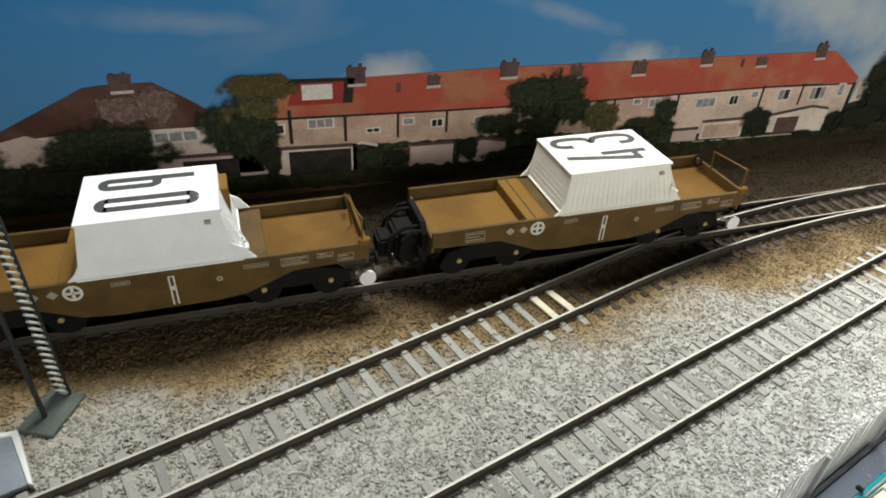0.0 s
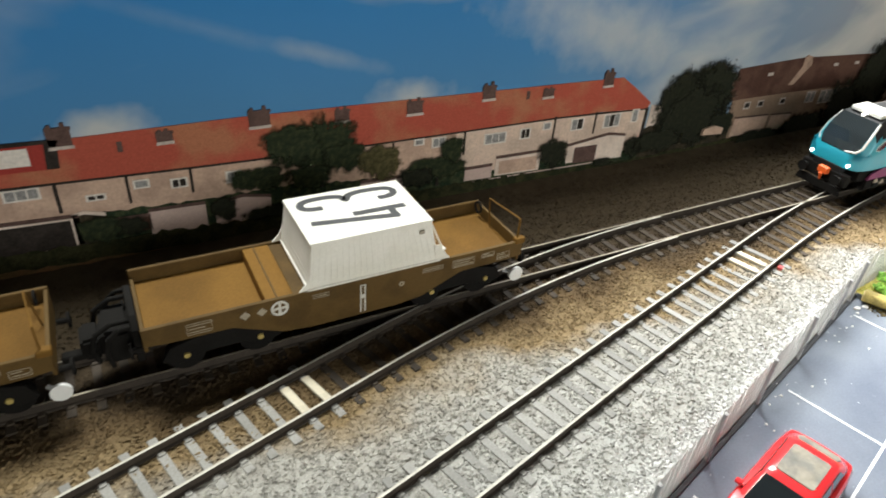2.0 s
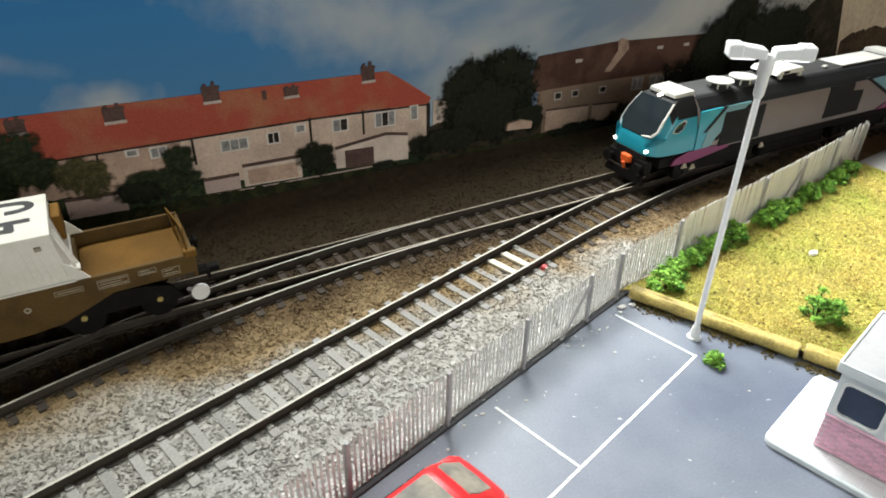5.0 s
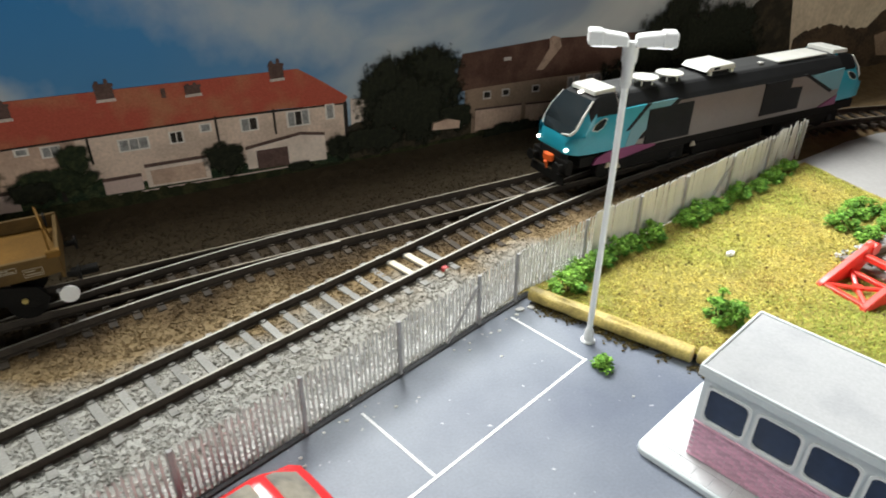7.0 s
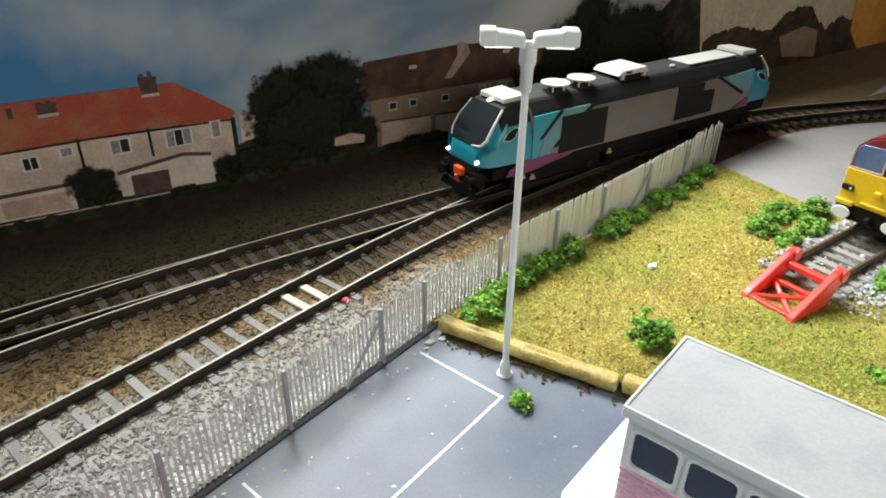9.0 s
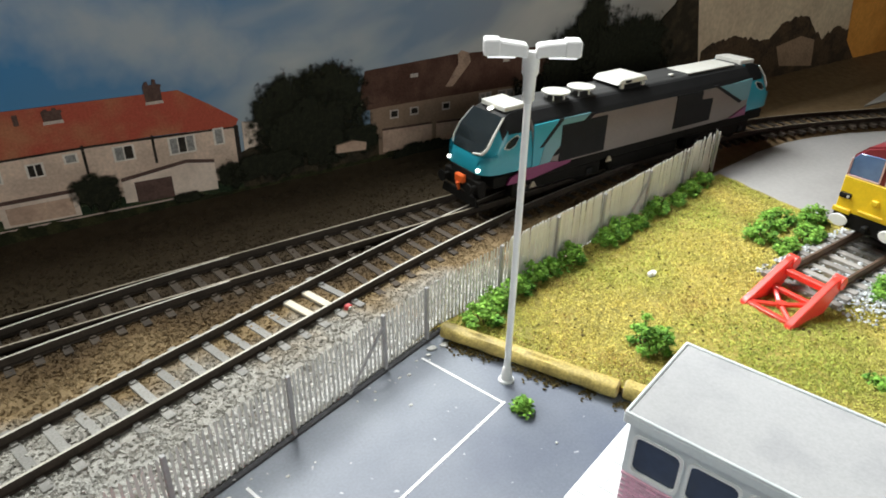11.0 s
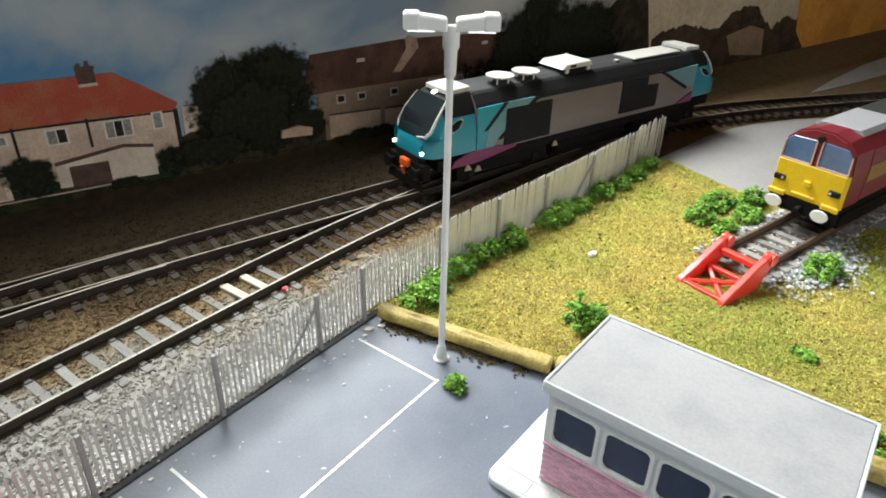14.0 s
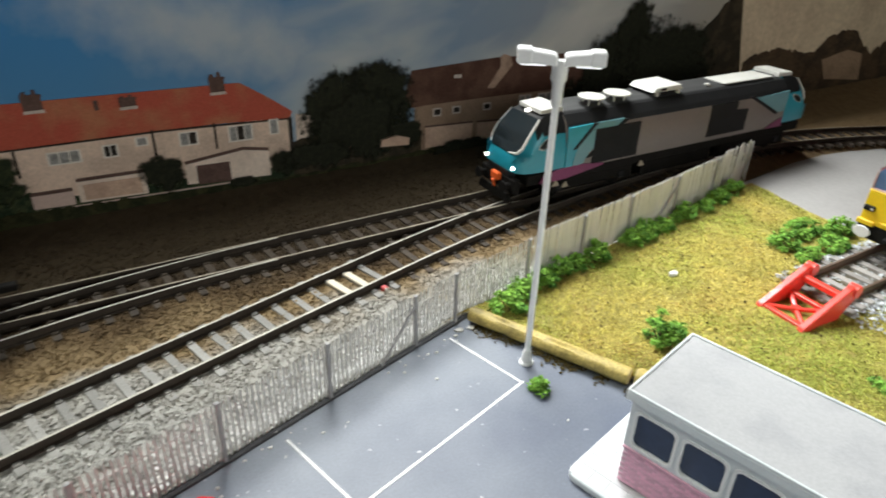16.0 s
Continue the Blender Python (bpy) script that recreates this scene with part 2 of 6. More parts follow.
def log_line(y):
    """x of the grass bank's edge, where a round timber lies."""
    return 353.0 + (132 - y) * 0.47


def bank_height(x, y):
    return 2.2 + 0.8 * noise.noise((x * 0.03, y * 0.03, 3)) + 0.5 * noise.noise((x * 0.12, y * 0.12, 5))


def road_edge(y):
    """x where the grass gives way to the grey road."""
    return 556 - 0.35 * max(0, 160 - y) + 0.0042 * max(0, 160 - y) ** 2


verts, faces, nx, ny = [], [], 70, 60
for j in range(ny + 1):
    y = -150 + (fence_line(540) - 2 + 150) * j / ny
    for i in range(nx + 1):
        x0, x1 = log_line(y) + 1, max(road_edge(y) + 2, log_line(y) + 30)
        x = x0 + (x1 - x0) * i / nx
        verts.append((x, min(y, fence_line(x) - 0.5), bank_height(x, y)))
for j in range(ny):
    for i in range(nx):
        a = j * (nx + 1) + i
        faces.append((a, a + 1, a + nx + 2, a + nx + 1))
grass_bank = tagged(new("grass_bank", raw("grass_bank", verts, faces, M_EARTH)), "yellow-green scatter-covered ground beside the car park", "ground", kind="structure")
car_park = solo("car_park", prism([(-330, -330), (560, -330), (log_line(-150) + 3, -150), (log_line(126) + 3, 126), (356, fence_line(352) - 0.5), (-330, fence_line(-330) - 0.5)], -4, 0), M_ASPHALT, "smooth blue-grey painted car park with white bay lines", "car park", kind="structure")
road = solo("road", prism([(500, -330), (1150, -330)] + [tuple(p) for p in ROAD_EDGE[::-1]] + [(520, 160), (500, 120)], -4, 1.2), M_ROAD, "plain light grey card road surface", "road", kind="structure")
far_road = solo("road", prism([(748, 184), (800, 181), (880, 178), (1150, 160), (1150, 214), (880, 203), (800, 193)], -2, 5.2), M_ROAD, "plain light grey card road beyond the track", "road", kind="structure")
baseboard = solo("baseboard", box(-330, 1150, -330, 264, -30, -4.5), M_WALL, "plain board that carries the model railway", "baseboard", kind="structure")

# ---- the room round the table ----
M_ROOM = material("plain_room_paint", (0.66, 0.64, 0.60), 0.85, 0, 0.06, 300, 8, 0.05)
M_TIMBER = material("planed_timber", (0.34, 0.23, 0.12), 0.6, 0, 0.15, 60, 3, 0.1)
for name, b in (("wall_north", (-1500, 2300, 600, 650, -800, 1500)), ("wall_south", (-1500, 2300, -1850, -1800, -800, 1500)), ("wall_west", (-1550, -1500, -1800, 600, -800, 1500)), ("wall_east", (2300, 2350, -1800, 600, -800, 1500)), ("floor", (-1550, 2350, -1850, 650, -850, -800)), ("ceiling", (-1550, 2350, -1850, 650, 1500, 1550))):
    solo(name, box(*b), M_ROOM, "plain painted surface of the room round the layout", "ceiling" if name == "ceiling" else name.split("_")[0], kind="structure")
frame_leg = thing("layout_table", (0, 0, 0), 0, "plain timber legs carrying the model railway board", "table")
for lx, ly in ((-300, -300), (1090, -300), (-300, 220), (1090, 220)):
    part("leg", box(lx, lx + 45, ly, ly + 45, -800, -30, 2), M_TIMBER, frame_leg)

# ---- track ----
def rail_mesh(name, points, head):
    """A flat-bottom rail along points; the head is polished."""
    section = [(-1.1, 5.3), (1.1, 5.3), (1.0, 5.6), (0.25, 5.9), (0.25, 7.7), (0.45, 7.9), (0.41, RAIL_TOP), (-0.41, RAIL_TOP), (-0.45, 7.9), (-0.25, 7.7), (-0.25, 5.9), (-1.0, 5.6)]
    rings = []
    for i, p in enumerate(points):
        a, b = points[max(0, i - 1)], points[min(len(points) - 1, i + 1)]
        d = Vector((b[0] - a[0], b[1] - a[1])).normalized()
        rings.append([(p[0] - d.y * s, p[1] + d.x * s, z) for s, z in section])
    me = mesh_of(name, loft(rings), M_RUST)
    me.materials.append(head)
    for f in me.polygons:
        f.material_index = int(f.normal.z > 0.9 and f.center.z > 8 * MM)
    return me


def along(line, x0, x1, off, step=6.0):
    out = []
    for i in range(int((x1 - x0) / step) + 1):
        x = x0 + i * step
        s = (line(x + 1) - line(x - 1)) / 2
        k = math.hypot(1, s)
        out.append((x - s / k * off, line(x) + off / k))
    return out


def sleeper_bm(length, chairs):
    bm = box(-1.4, 1.4, -length / 2, length / 2, 3.4, SLEEPER_TOP, 0.15)
    for c in chairs:
        for s in (-1, 1):
            box(-1.0, 1.0, c + s * 1.5 - 0.85, c + s * 1.5 + 0.85, SLEEPER_TOP - 0.1, SLEEPER_TOP + 0.55, 0.15, bm)
    return bm


def track(name, line, x0, x1, ends, label, skip, mat, white=()):
    t = thing(name, (0, 0, 0), 0, label, "railway track")
    for off, x_end in zip((GAUGE / 2, -GAUGE / 2), ends):
        ob = new("rail", rail_mesh("rail", along(line, x0, x_end, off), M_STEEL_DULL if name == "main_track" else M_STEEL))
        ob.parent = t
    shared = {}
    for m in (mat, M_SLEEPER_DARK):
        shared[m.name] = mesh_of("sleeper", sleeper_bm(29, (-GAUGE / 2, GAUGE / 2)), m)
    x, k = x0 + 4, 0
    while x < x1:
        s = (line(x + 1) - line(x - 1)) / 2
        if not skip(x):
            turn = math.degrees(math.atan(s)) + random.uniform(-1.2, 1.2)
            # loop sleepers past 119 are dark: the wagons' shade put into their colour
            o = new("sleeper", shared[M_SLEEPER_DARK.name if name == "loop_track" and x > 119 else mat.name])
            o.parent, o.matrix_local = t, at_mm(x, line(x), random.uniform(-0.15, 0.1), 0, 0, turn)
            if any(abs(x - w) < 4.0 for w in white):
                part("white_infill", box(-1.5, 1.5, -6.6, 6.6, SLEEPER_TOP, SLEEPER_TOP + 0.9, 0.2), M_SLEEPER_WHITE, t, "bare white strip between the rails", at_mm(x, line(x), 0, 0, 0, turn))
        x += 8.1 / math.hypot(1, s)
        k += 1
    return t


LOOP_IN, YARD_IN = (176, 312), (338, 520)
t0 = track("main_track", main_line, -330, 900, (900, 900), "brown weathered model track running along the backscene", lambda x: LOOP_IN[0] < x < LOOP_IN[1] or YARD_IN[0] < x < YARD_IN[1], M_SLEEPER_DARK)
t1 = track("loop_track", loop_line, -330, 306, (306, 300), "grey model track curving to join the main track", lambda x: x > LOOP_IN[0], M_SLEEPER, (107, 115))
t2 = track("yard_track", yard_line, -330, 520, (505, 520), "grey model track beside the palisade fence", lambda x: x > YARD_IN[0], M_SLEEPER, (314, 322))
for parent, line, zone, mat, white in ((t1, loop_line, LOOP_IN, M_SLEEPER_DARK, ()), (t2, yard_line, YARD_IN, M_SLEEPER_DARK, ())):
    x = zone[0] + 3
    while x < zone[1]:
        gap = main_line(x) - line(x)
        o = part("turnout_timber", sleeper_bm(29 + gap, (gap / 2 + 8.7, gap / 2 - 8.7, -gap / 2 + 8.7, -gap / 2 - 8.7)), mat, parent, at=at_mm(x, (main_line(x) + line(x)) / 2, 0, 0, 0, 6))
        x += 8.1

# ---- printed backscene: a photographic sheet, flat by nature ----
def sky_material():
    m = material("printed_sky", (0.05, 0.20, 0.45), 0.65, 0, 0.0, 50, 1, 0, spec=0.2)
    n, l = m.node_tree.nodes, m.node_tree.links
    b, tc = n["Principled BSDF"], [x for x in n if x.bl_idname == "ShaderNodeTexCoord"][0]
    sep = n.new("ShaderNodeSeparateXYZ")
    l.new(tc.outputs["Object"], sep.inputs[0])
    up, along_x = n.new("ShaderNodeValToRGB"), n.new("ShaderNodeMapRange")
    span = n.new("ShaderNodeMapRange")
    span.inputs["From Min"].default_value, span.inputs["From Max"].default_value = 0.045, 0.11
    l.new(sep.outputs["Z"], span.inputs["Value"]), l.new(span.outputs["Result"], up.inputs["Fac"])
    e = up.color_ramp.elements
    e[0].color, e[1].color = (0.085, 0.24, 0.44, 1), (0.026, 0.19, 0.46, 1)
    along_x.inputs["From Min"].default_value, along_x.inputs["From Max"].default_value = 0.25, 0.62
    l.new(sep.outputs["X"], along_x.inputs["Value"])
    haze = n.new("ShaderNodeMix")
    haze.data_type = "RGBA"
    haze.inputs["B"].default_value = (0.36, 0.33, 0.28, 1)
    l.new(along_x.outputs["Result"], haze.inputs["Factor"]), l.new(up.outputs["Color"], haze.inputs["A"])
    stretch, cloud, cover = n.new("ShaderNodeMapping"), n.new("ShaderNodeTexNoise"), n.new("ShaderNodeMapRange")
    stretch.inputs["Scale"].default_value, stretch.inputs["Rotation"].default_value = (9, 1, 26), (0, 0.1, 0)
    cloud.inputs["Detail"].default_value, cloud.inputs["Roughness"].default_value, cloud.inputs["Distortion"].default_value = 4, 0.45, 0.6
    cloud.inputs["Scale"].default_value = 1
    l.new(tc.outputs["Object"], stretch.inputs["Vector"]), l.new(stretch.outputs[0], cloud.inputs["Vector"])
    cover.inputs["From Min"].default_value, cover.inputs["From Max"].default_value = 0.53, 0.82
    l.new(cloud.outputs["Fac"], cover.inputs["Value"])
    white = n.new("ShaderNodeMix")
    white.data_type = "RGBA"
    white.inputs["B"].default_value = (0.62, 0.60, 0.54, 1)
    more = n.new("ShaderNodeMapRange")
    more.inputs["From Min"].default_value, more.inputs["From Max"].default_value, more.inputs["To Min"].default_value = 0.0, 0.3, 0.25
    total = n.new("ShaderNodeMath")
    total.operation = "MULTIPLY"
    l.new(sep.outputs["X"], more.inputs["Value"]), l.new(more.outputs["Result"], total.inputs[0]), l.new(cover.outputs["Result"], total.inputs[1])
    factor = total.outputs[0]
    # small cumulus puffs low over the roofs
    warp = n.new("ShaderNodeTexNoise")
    warp.inputs["Scale"].default_value, warp.inputs["Detail"].default_value = 90, 3
    l.new(tc.outputs["Object"], warp.inputs["Vector"])
    for cx, cz, wide, high, dense, slant in ((0.072, 0.064, 0.020, 0.0095, 0.75, 0.0), (0.191, 0.062, 0.022, 0.0105, 0.7, -0.02), (0.152, 0.0855, 0.030, 0.0045, 0.26, -0.28), (0.30, 0.084, 0.085, 0.022, 0.55, -0.30), (0.11, 0.098, 0.06, 0.004, 0.10, -0.34), (0.365, 0.070, 0.05, 0.014, 0.4, -0.1), (0.0, 0.088, 0.05, 0.005, 0.2, -0.1)):
        dx, dz, far, near, top = (n.new("ShaderNodeMath") for _ in range(5))
        dx.operation = dz.operation = "MULTIPLY_ADD"
        dx.inputs[1].default_value, dx.inputs[2].default_value = 1 / wide, -cx / wide
        dz.inputs[1].default_value, dz.inputs[2].default_value = 1 / high, -(cz - slant * cx) / high
        lean = n.new("ShaderNodeMath")
        lean.operation, lean.inputs[1].default_value = "MULTIPLY_ADD", -slant
        l.new(sep.outputs["X"], lean.inputs[0]), l.new(sep.outputs["Z"], lean.inputs[2])
        l.new(sep.outputs["X"], dx.inputs[0]), l.new(lean.outputs[0], dz.inputs[0])
        both = n.new("ShaderNodeCombineXYZ")
        l.new(dx.outputs[0], both.inputs[0]), l.new(dz.outputs[0], both.inputs[1])
        size = n.new("ShaderNodeVectorMath")
        size.operation = "LENGTH"
        l.new(both.outputs[0], size.inputs[0])
        far.operation = "ADD"
        l.new(size.outputs["Value"], far.inputs[0]), l.new(warp.outputs["Fac"], far.inputs[1])
        puff = n.new("ShaderNodeMapRange")
        puff.inputs["From Min"].default_value, puff.inputs["From Max"].default_value, puff.inputs["To Min"].default_value, puff.inputs["To Max"].default_value = 0.6, 1.6, dense, 0.0
        l.new(far.outputs[0], puff.inputs["Value"])
        near.operation = "MAXIMUM"
        l.new(factor, near.inputs[0]), l.new(puff.outputs["Result"], near.inputs[1])
        factor = near.outputs[0]
    l.new(factor, white.inputs["Factor"]), l.new(haze.outputs["Result"], white.inputs["A"])
    l.new(white.outputs["Result"], b.inputs["Base Color"])
    return m


backscene = solo("backdrop", box(-330, 1150, BACK, BACK + 3, -4, 119), sky_material(), "printed photographic backscene sheet with terraced houses under a blue cloudy sky", "backscene", kind="structure")


def ink(name, colour, vary=0.12, size=9, fine=1.2, second=None):
    return material(name, colour, 0.75, 0, vary, size, fine, 0, second=second, spec=0.1)


I_ROOF = ink("ink_red_roof", (0.40, 0.085, 0.055), 0.14, 22, 0.8, (0.40, 0.155, 0.085))
I_ROOF_BROWN = ink("ink_brown_roof", (0.075, 0.036, 0.026), 0.2, 14, 0.8, (0.11, 0.058, 0.042))
I_RENDER = ink("ink_cream_render", (0.57, 0.395, 0.30), 0.12, 12, 1.2, (0.46, 0.315, 0.24))
I_WHITE = ink("ink_white_render", (0.74, 0.61, 0.52), 0.08, 12, 1.2, (0.64, 0.52, 0.44))
I_GARAGE = ink("ink_garage_pink", (0.56, 0.42, 0.37), 0.08, 12, 1)
I_DARK = ink("ink_dark_opening", (0.035, 0.028, 0.024), 0.3, 4, 1)
I_TREE = ink("ink_tree", (0.018, 0.03, 0.016), 0.5, 3.5, 0.8, (0.05, 0.06, 0.028))
I_TREE_DARK = ink("ink_dark_tree", (0.03, 0.025, 0.017), 0.4, 9, 0.8, (0.055, 0.042, 0.026))
I_HEDGE = ink("ink_hedge", (0.036, 0.036, 0.015), 0.35, 5, 0.8, (0.018, 0.02, 0.009))
I_FIELD = ink("ink_embankment", (0.11, 0.07, 0.032), 0.25, 12, 0.8, (0.15, 0.075, 0.035))
I_CHIMNEY = ink("ink_chimney", (0.115, 0.07, 0.06), 0.2, 4, 0.8)
I_BROWN_WALL = ink("ink_brown_wall", (0.28, 0.19, 0.135), 0.12, 8, 1)
I_BEIGE = ink("ink_beige_cloud", (0.66, 0.54, 0.38), 0.12, 60, 3, (0.52, 0.41, 0.29))
I_ORANGE = ink("ink_orange_wall", (0.75, 0.33, 0.07), 0.1, 40, 3, (0.6, 0.25, 0.05))


def printed(name, outline, layer, mat, parent=None):
    """A flat patch of the print, in x and z, on one of its thin layers."""
    front = BACK - 0.10 * layer
    return part(name, prism(outline, front, BACK + 0.05, "y"), mat, parent or backscene)


def rect(x0, x1, z0, z1, slope=0.0):
    return [(x0, z0), (x1, z0 + slope * (x1 - x0)), (x1, z1 + slope * (x1 - x0)), (x0, z1)]


# embankment and hedges at the foot of the picture
printed("embankment", [(-330, -4), (1150, -4), (1150, 4), (560, 4), (480, 8), (428, 13), (325, 16), (244, 16.5), (100, 19), (-60, 23), (-330, 26)], 1, I_FIELD)


def ragged(points, seed, amount=1.2, step=4.0):
    """A line of points with a leafy, uneven edge."""
    out = []
    for (x0, z0), (x1, z1) in zip(points, points[1:]):
        n = max(1, int(abs(x1 - x0) / step))
        for k in range(n):
            x = x0 + (x1 - x0) * k / n
            out.append((x, z0 + (z1 - z0) * k / n + amount * (noise.noise((x * 0.35, seed * 3.1, 0)) + 0.6 * noise.noise((x * 1.1, seed * 1.7, 4)))))
    return out + [points[-1]]


printed("hedge", ragged([(-330, 19), (-60, 19), (100, 13), (244, 10), (325, 8), (428, 8), (540, 3)], 2) + ragged([(540, 13), (428, 15.5), (325, 13.6), (244, 17.4), (100, 20.4), (-60, 25.5), (-330, 29)], 3, 1.6, 2.5), 11, I_HEDGE)

printed("garden_shade", ragged([(-330, 16), (40, 16)], 11, 0) + ragged([(40, 30), (10, 44), (-60, 42), (-330, 48)], 12, 3), 2, I_TREE)
# the long red-roofed terrace
printed("terrace_wall", [(22, 20), (330, 14), (331, 43), (22, 49.5)], 3, I_RENDER)
printed("terrace_wall_white", [(215, 17), (330, 15), (331, 43), (215, 45.5)], 4, ink("ink_pale_render", (0.67, 0.51, 0.41), 0.12, 14, 1.2, (0.54, 0.41, 0.33)))
printed("terrace_roof", [(20, 49), (27, 58), (33, 63.5), (120, 64.2), (200, 63), (309.8, 61.3), (321, 54), (332.7, 45.5), (331, 42.5), (300, 44.2), (275, 44.8), (215, 44.2), (170, 45.0), (100, 46.5), (60, 47.8)], 5, I_ROOF)
printed("eaves_shadow", [(22, 48.2), (100, 45.8), (170, 44.4), (275, 44.0), (331, 41.9), (331, 42.6), (275, 44.9), (170, 45.2), (100, 46.7), (22, 49.2)], 6, I_DARK)
STAINS = []
I_POT = ink("ink_chimney_cap", (0.55, 0.47, 0.42), 0.2, 2, 0.6)


def chimney(x0, x1, z0, z1, tall):
    printed("chimney", [(x0, z0), (x1, z0), (x1, z1 - 1.6), (x1 + 0.5, z1 - 1.4), (x1 + 0.4, z1 - 0.6), (x1 - 1.2, z1 - 0.4), (x1 - 1.4, z1 + tall), (x1 - 2.6, z1 + tall), (x1 - 2.8, z1 - 0.4), (x0 + 2, z1 - 0.4), (x0 + 1.8, z1 + tall * 0.6), (x0 + 0.8, z1 + tall * 0.6), (x0 - 0.3, z1 - 0.7), (x0 - 0.3, z1 - 1.5)], 8, I_CHIMNEY)
    printed("chimney_flashing", [(x0 - 0.4, z0 - 0.8), (x1 + 0.4, z0 - 0.8), (x1 + 0.2, z0 + 0.4), (x0 - 0.2, z0 + 0.4)], 9, I_POT)


for c in ((55, 62.3, 61, 68.5, 1.2), (122.5, 130.6, 59.5, 66.5, 1.2), (89, 94.6, 58, 62.8, 0.5), (157, 163.2, 57.2, 63, 0.8), (189.4, 196.8, 56.4, 62.8, 0.8), (227, 233.6, 58.8, 65.6, 1.4), (260.6, 266.8, 56.2, 60.8, 0.5), (297, 303.2, 58, 65.2, 1.6)):
    chimney(*c)
for x in (75.6, 251):
    printed("roof_vent", rect(x, x + 1.8, 56.5, 60.5), 8, I_CHIMNEY)
# dormer
I_DORMER = ink("ink_dormer", (0.32, 0.045, 0.035), 0.1, 8, 0.8)
printed("dormer", [(30, 54), (56.4, 53.4), (57.5, 63.4), (33.5, 64)], 7, I_DORMER)
printed("dormer_edge", [(30, 63.4), (58, 62.8), (58, 64), (32, 64.8)], 8, I_DARK)
printed("dormer_side", [(52.5, 53.6), (56.6, 53.4), (57.5, 63), (53.5, 63)], 8, I_DARK)
I_PALEWIN = ink("ink_pale_window", (0.72, 0.66, 0.60), 0.1, 3, 0.8)
I_GREYWIN = ink("ink_grey_window", (0.30, 0.29, 0.28), 0.25, 2, 0.7)
printed("dormer_window", rect(36, 48.4, 56, 62.4, -0.02), 9, I_PALEWIN)
# downpipes and windows
for x0, x1, z0, z1 in ((29.6, 31, 37, 52), (52.6, 53.8, 36, 48), (75.8, 76.8, 35.5, 47), (98.2, 99.2, 36, 46.5), (219, 220, 33, 45), (270.2, 271.2, 34, 45.5), (296, 297, 33, 44.8), (150, 150.8, 36, 45), (183, 183.8, 35, 45)):
    printed("downpipe", rect(x0, x1, z0, z1), 7, I_DARK)
for x0, x1, z0, z1, m in ((37.7, 48, 43.6, 47, I_PALEWIN), (62.4, 68, 39.4, 40.8, I_DARK), (78.7, 83.3, 41.6, 44, I_GREYWIN), (91.6, 96.7, 39.5, 42.4, I_DARK), (23.3, 27.6, 42.4, 45.8, I_DARK), (230.8, 242, 36.8, 41.2, I_PALEWIN), (251, 256, 36.8, 41.2, I_DARK), (194, 198, 41.8, 43.8, I_GREYWIN), (281.5, 288.5, 37, 42.2, I_GREYWIN), (302.7, 312.7, 35.6, 42, I_GREYWIN), (321.5, 325, 36.4, 42.6, I_GREYWIN), (264, 268, 39.8, 42.6, I_GREYWIN), (203, 209, 39.5, 43.2, I_PALEWIN), (112, 117, 38, 42, I_GREYWIN)):
    f = printed("window", rect(x0 - 0.6, x1 + 0.6, z0 - 0.6, z1 + 0.6, -0.02), 7, I_PALEWIN)
    n = max(1, round((x1 - x0) / 3.2))
    for k in range(n):
        a = x0 + (x1 - x0) * k / n
        pane = I_DARK if m is I_GREYWIN and k % 2 else I_GREYWIN if m is I_PALEWIN else m
        part("window_pane", prism(rect(a + 0.25, a + (x1 - x0) / n - 0.25, z0, z1, -0.02), BACK - 0.8, BACK + 0.04, "y"), pane, f)
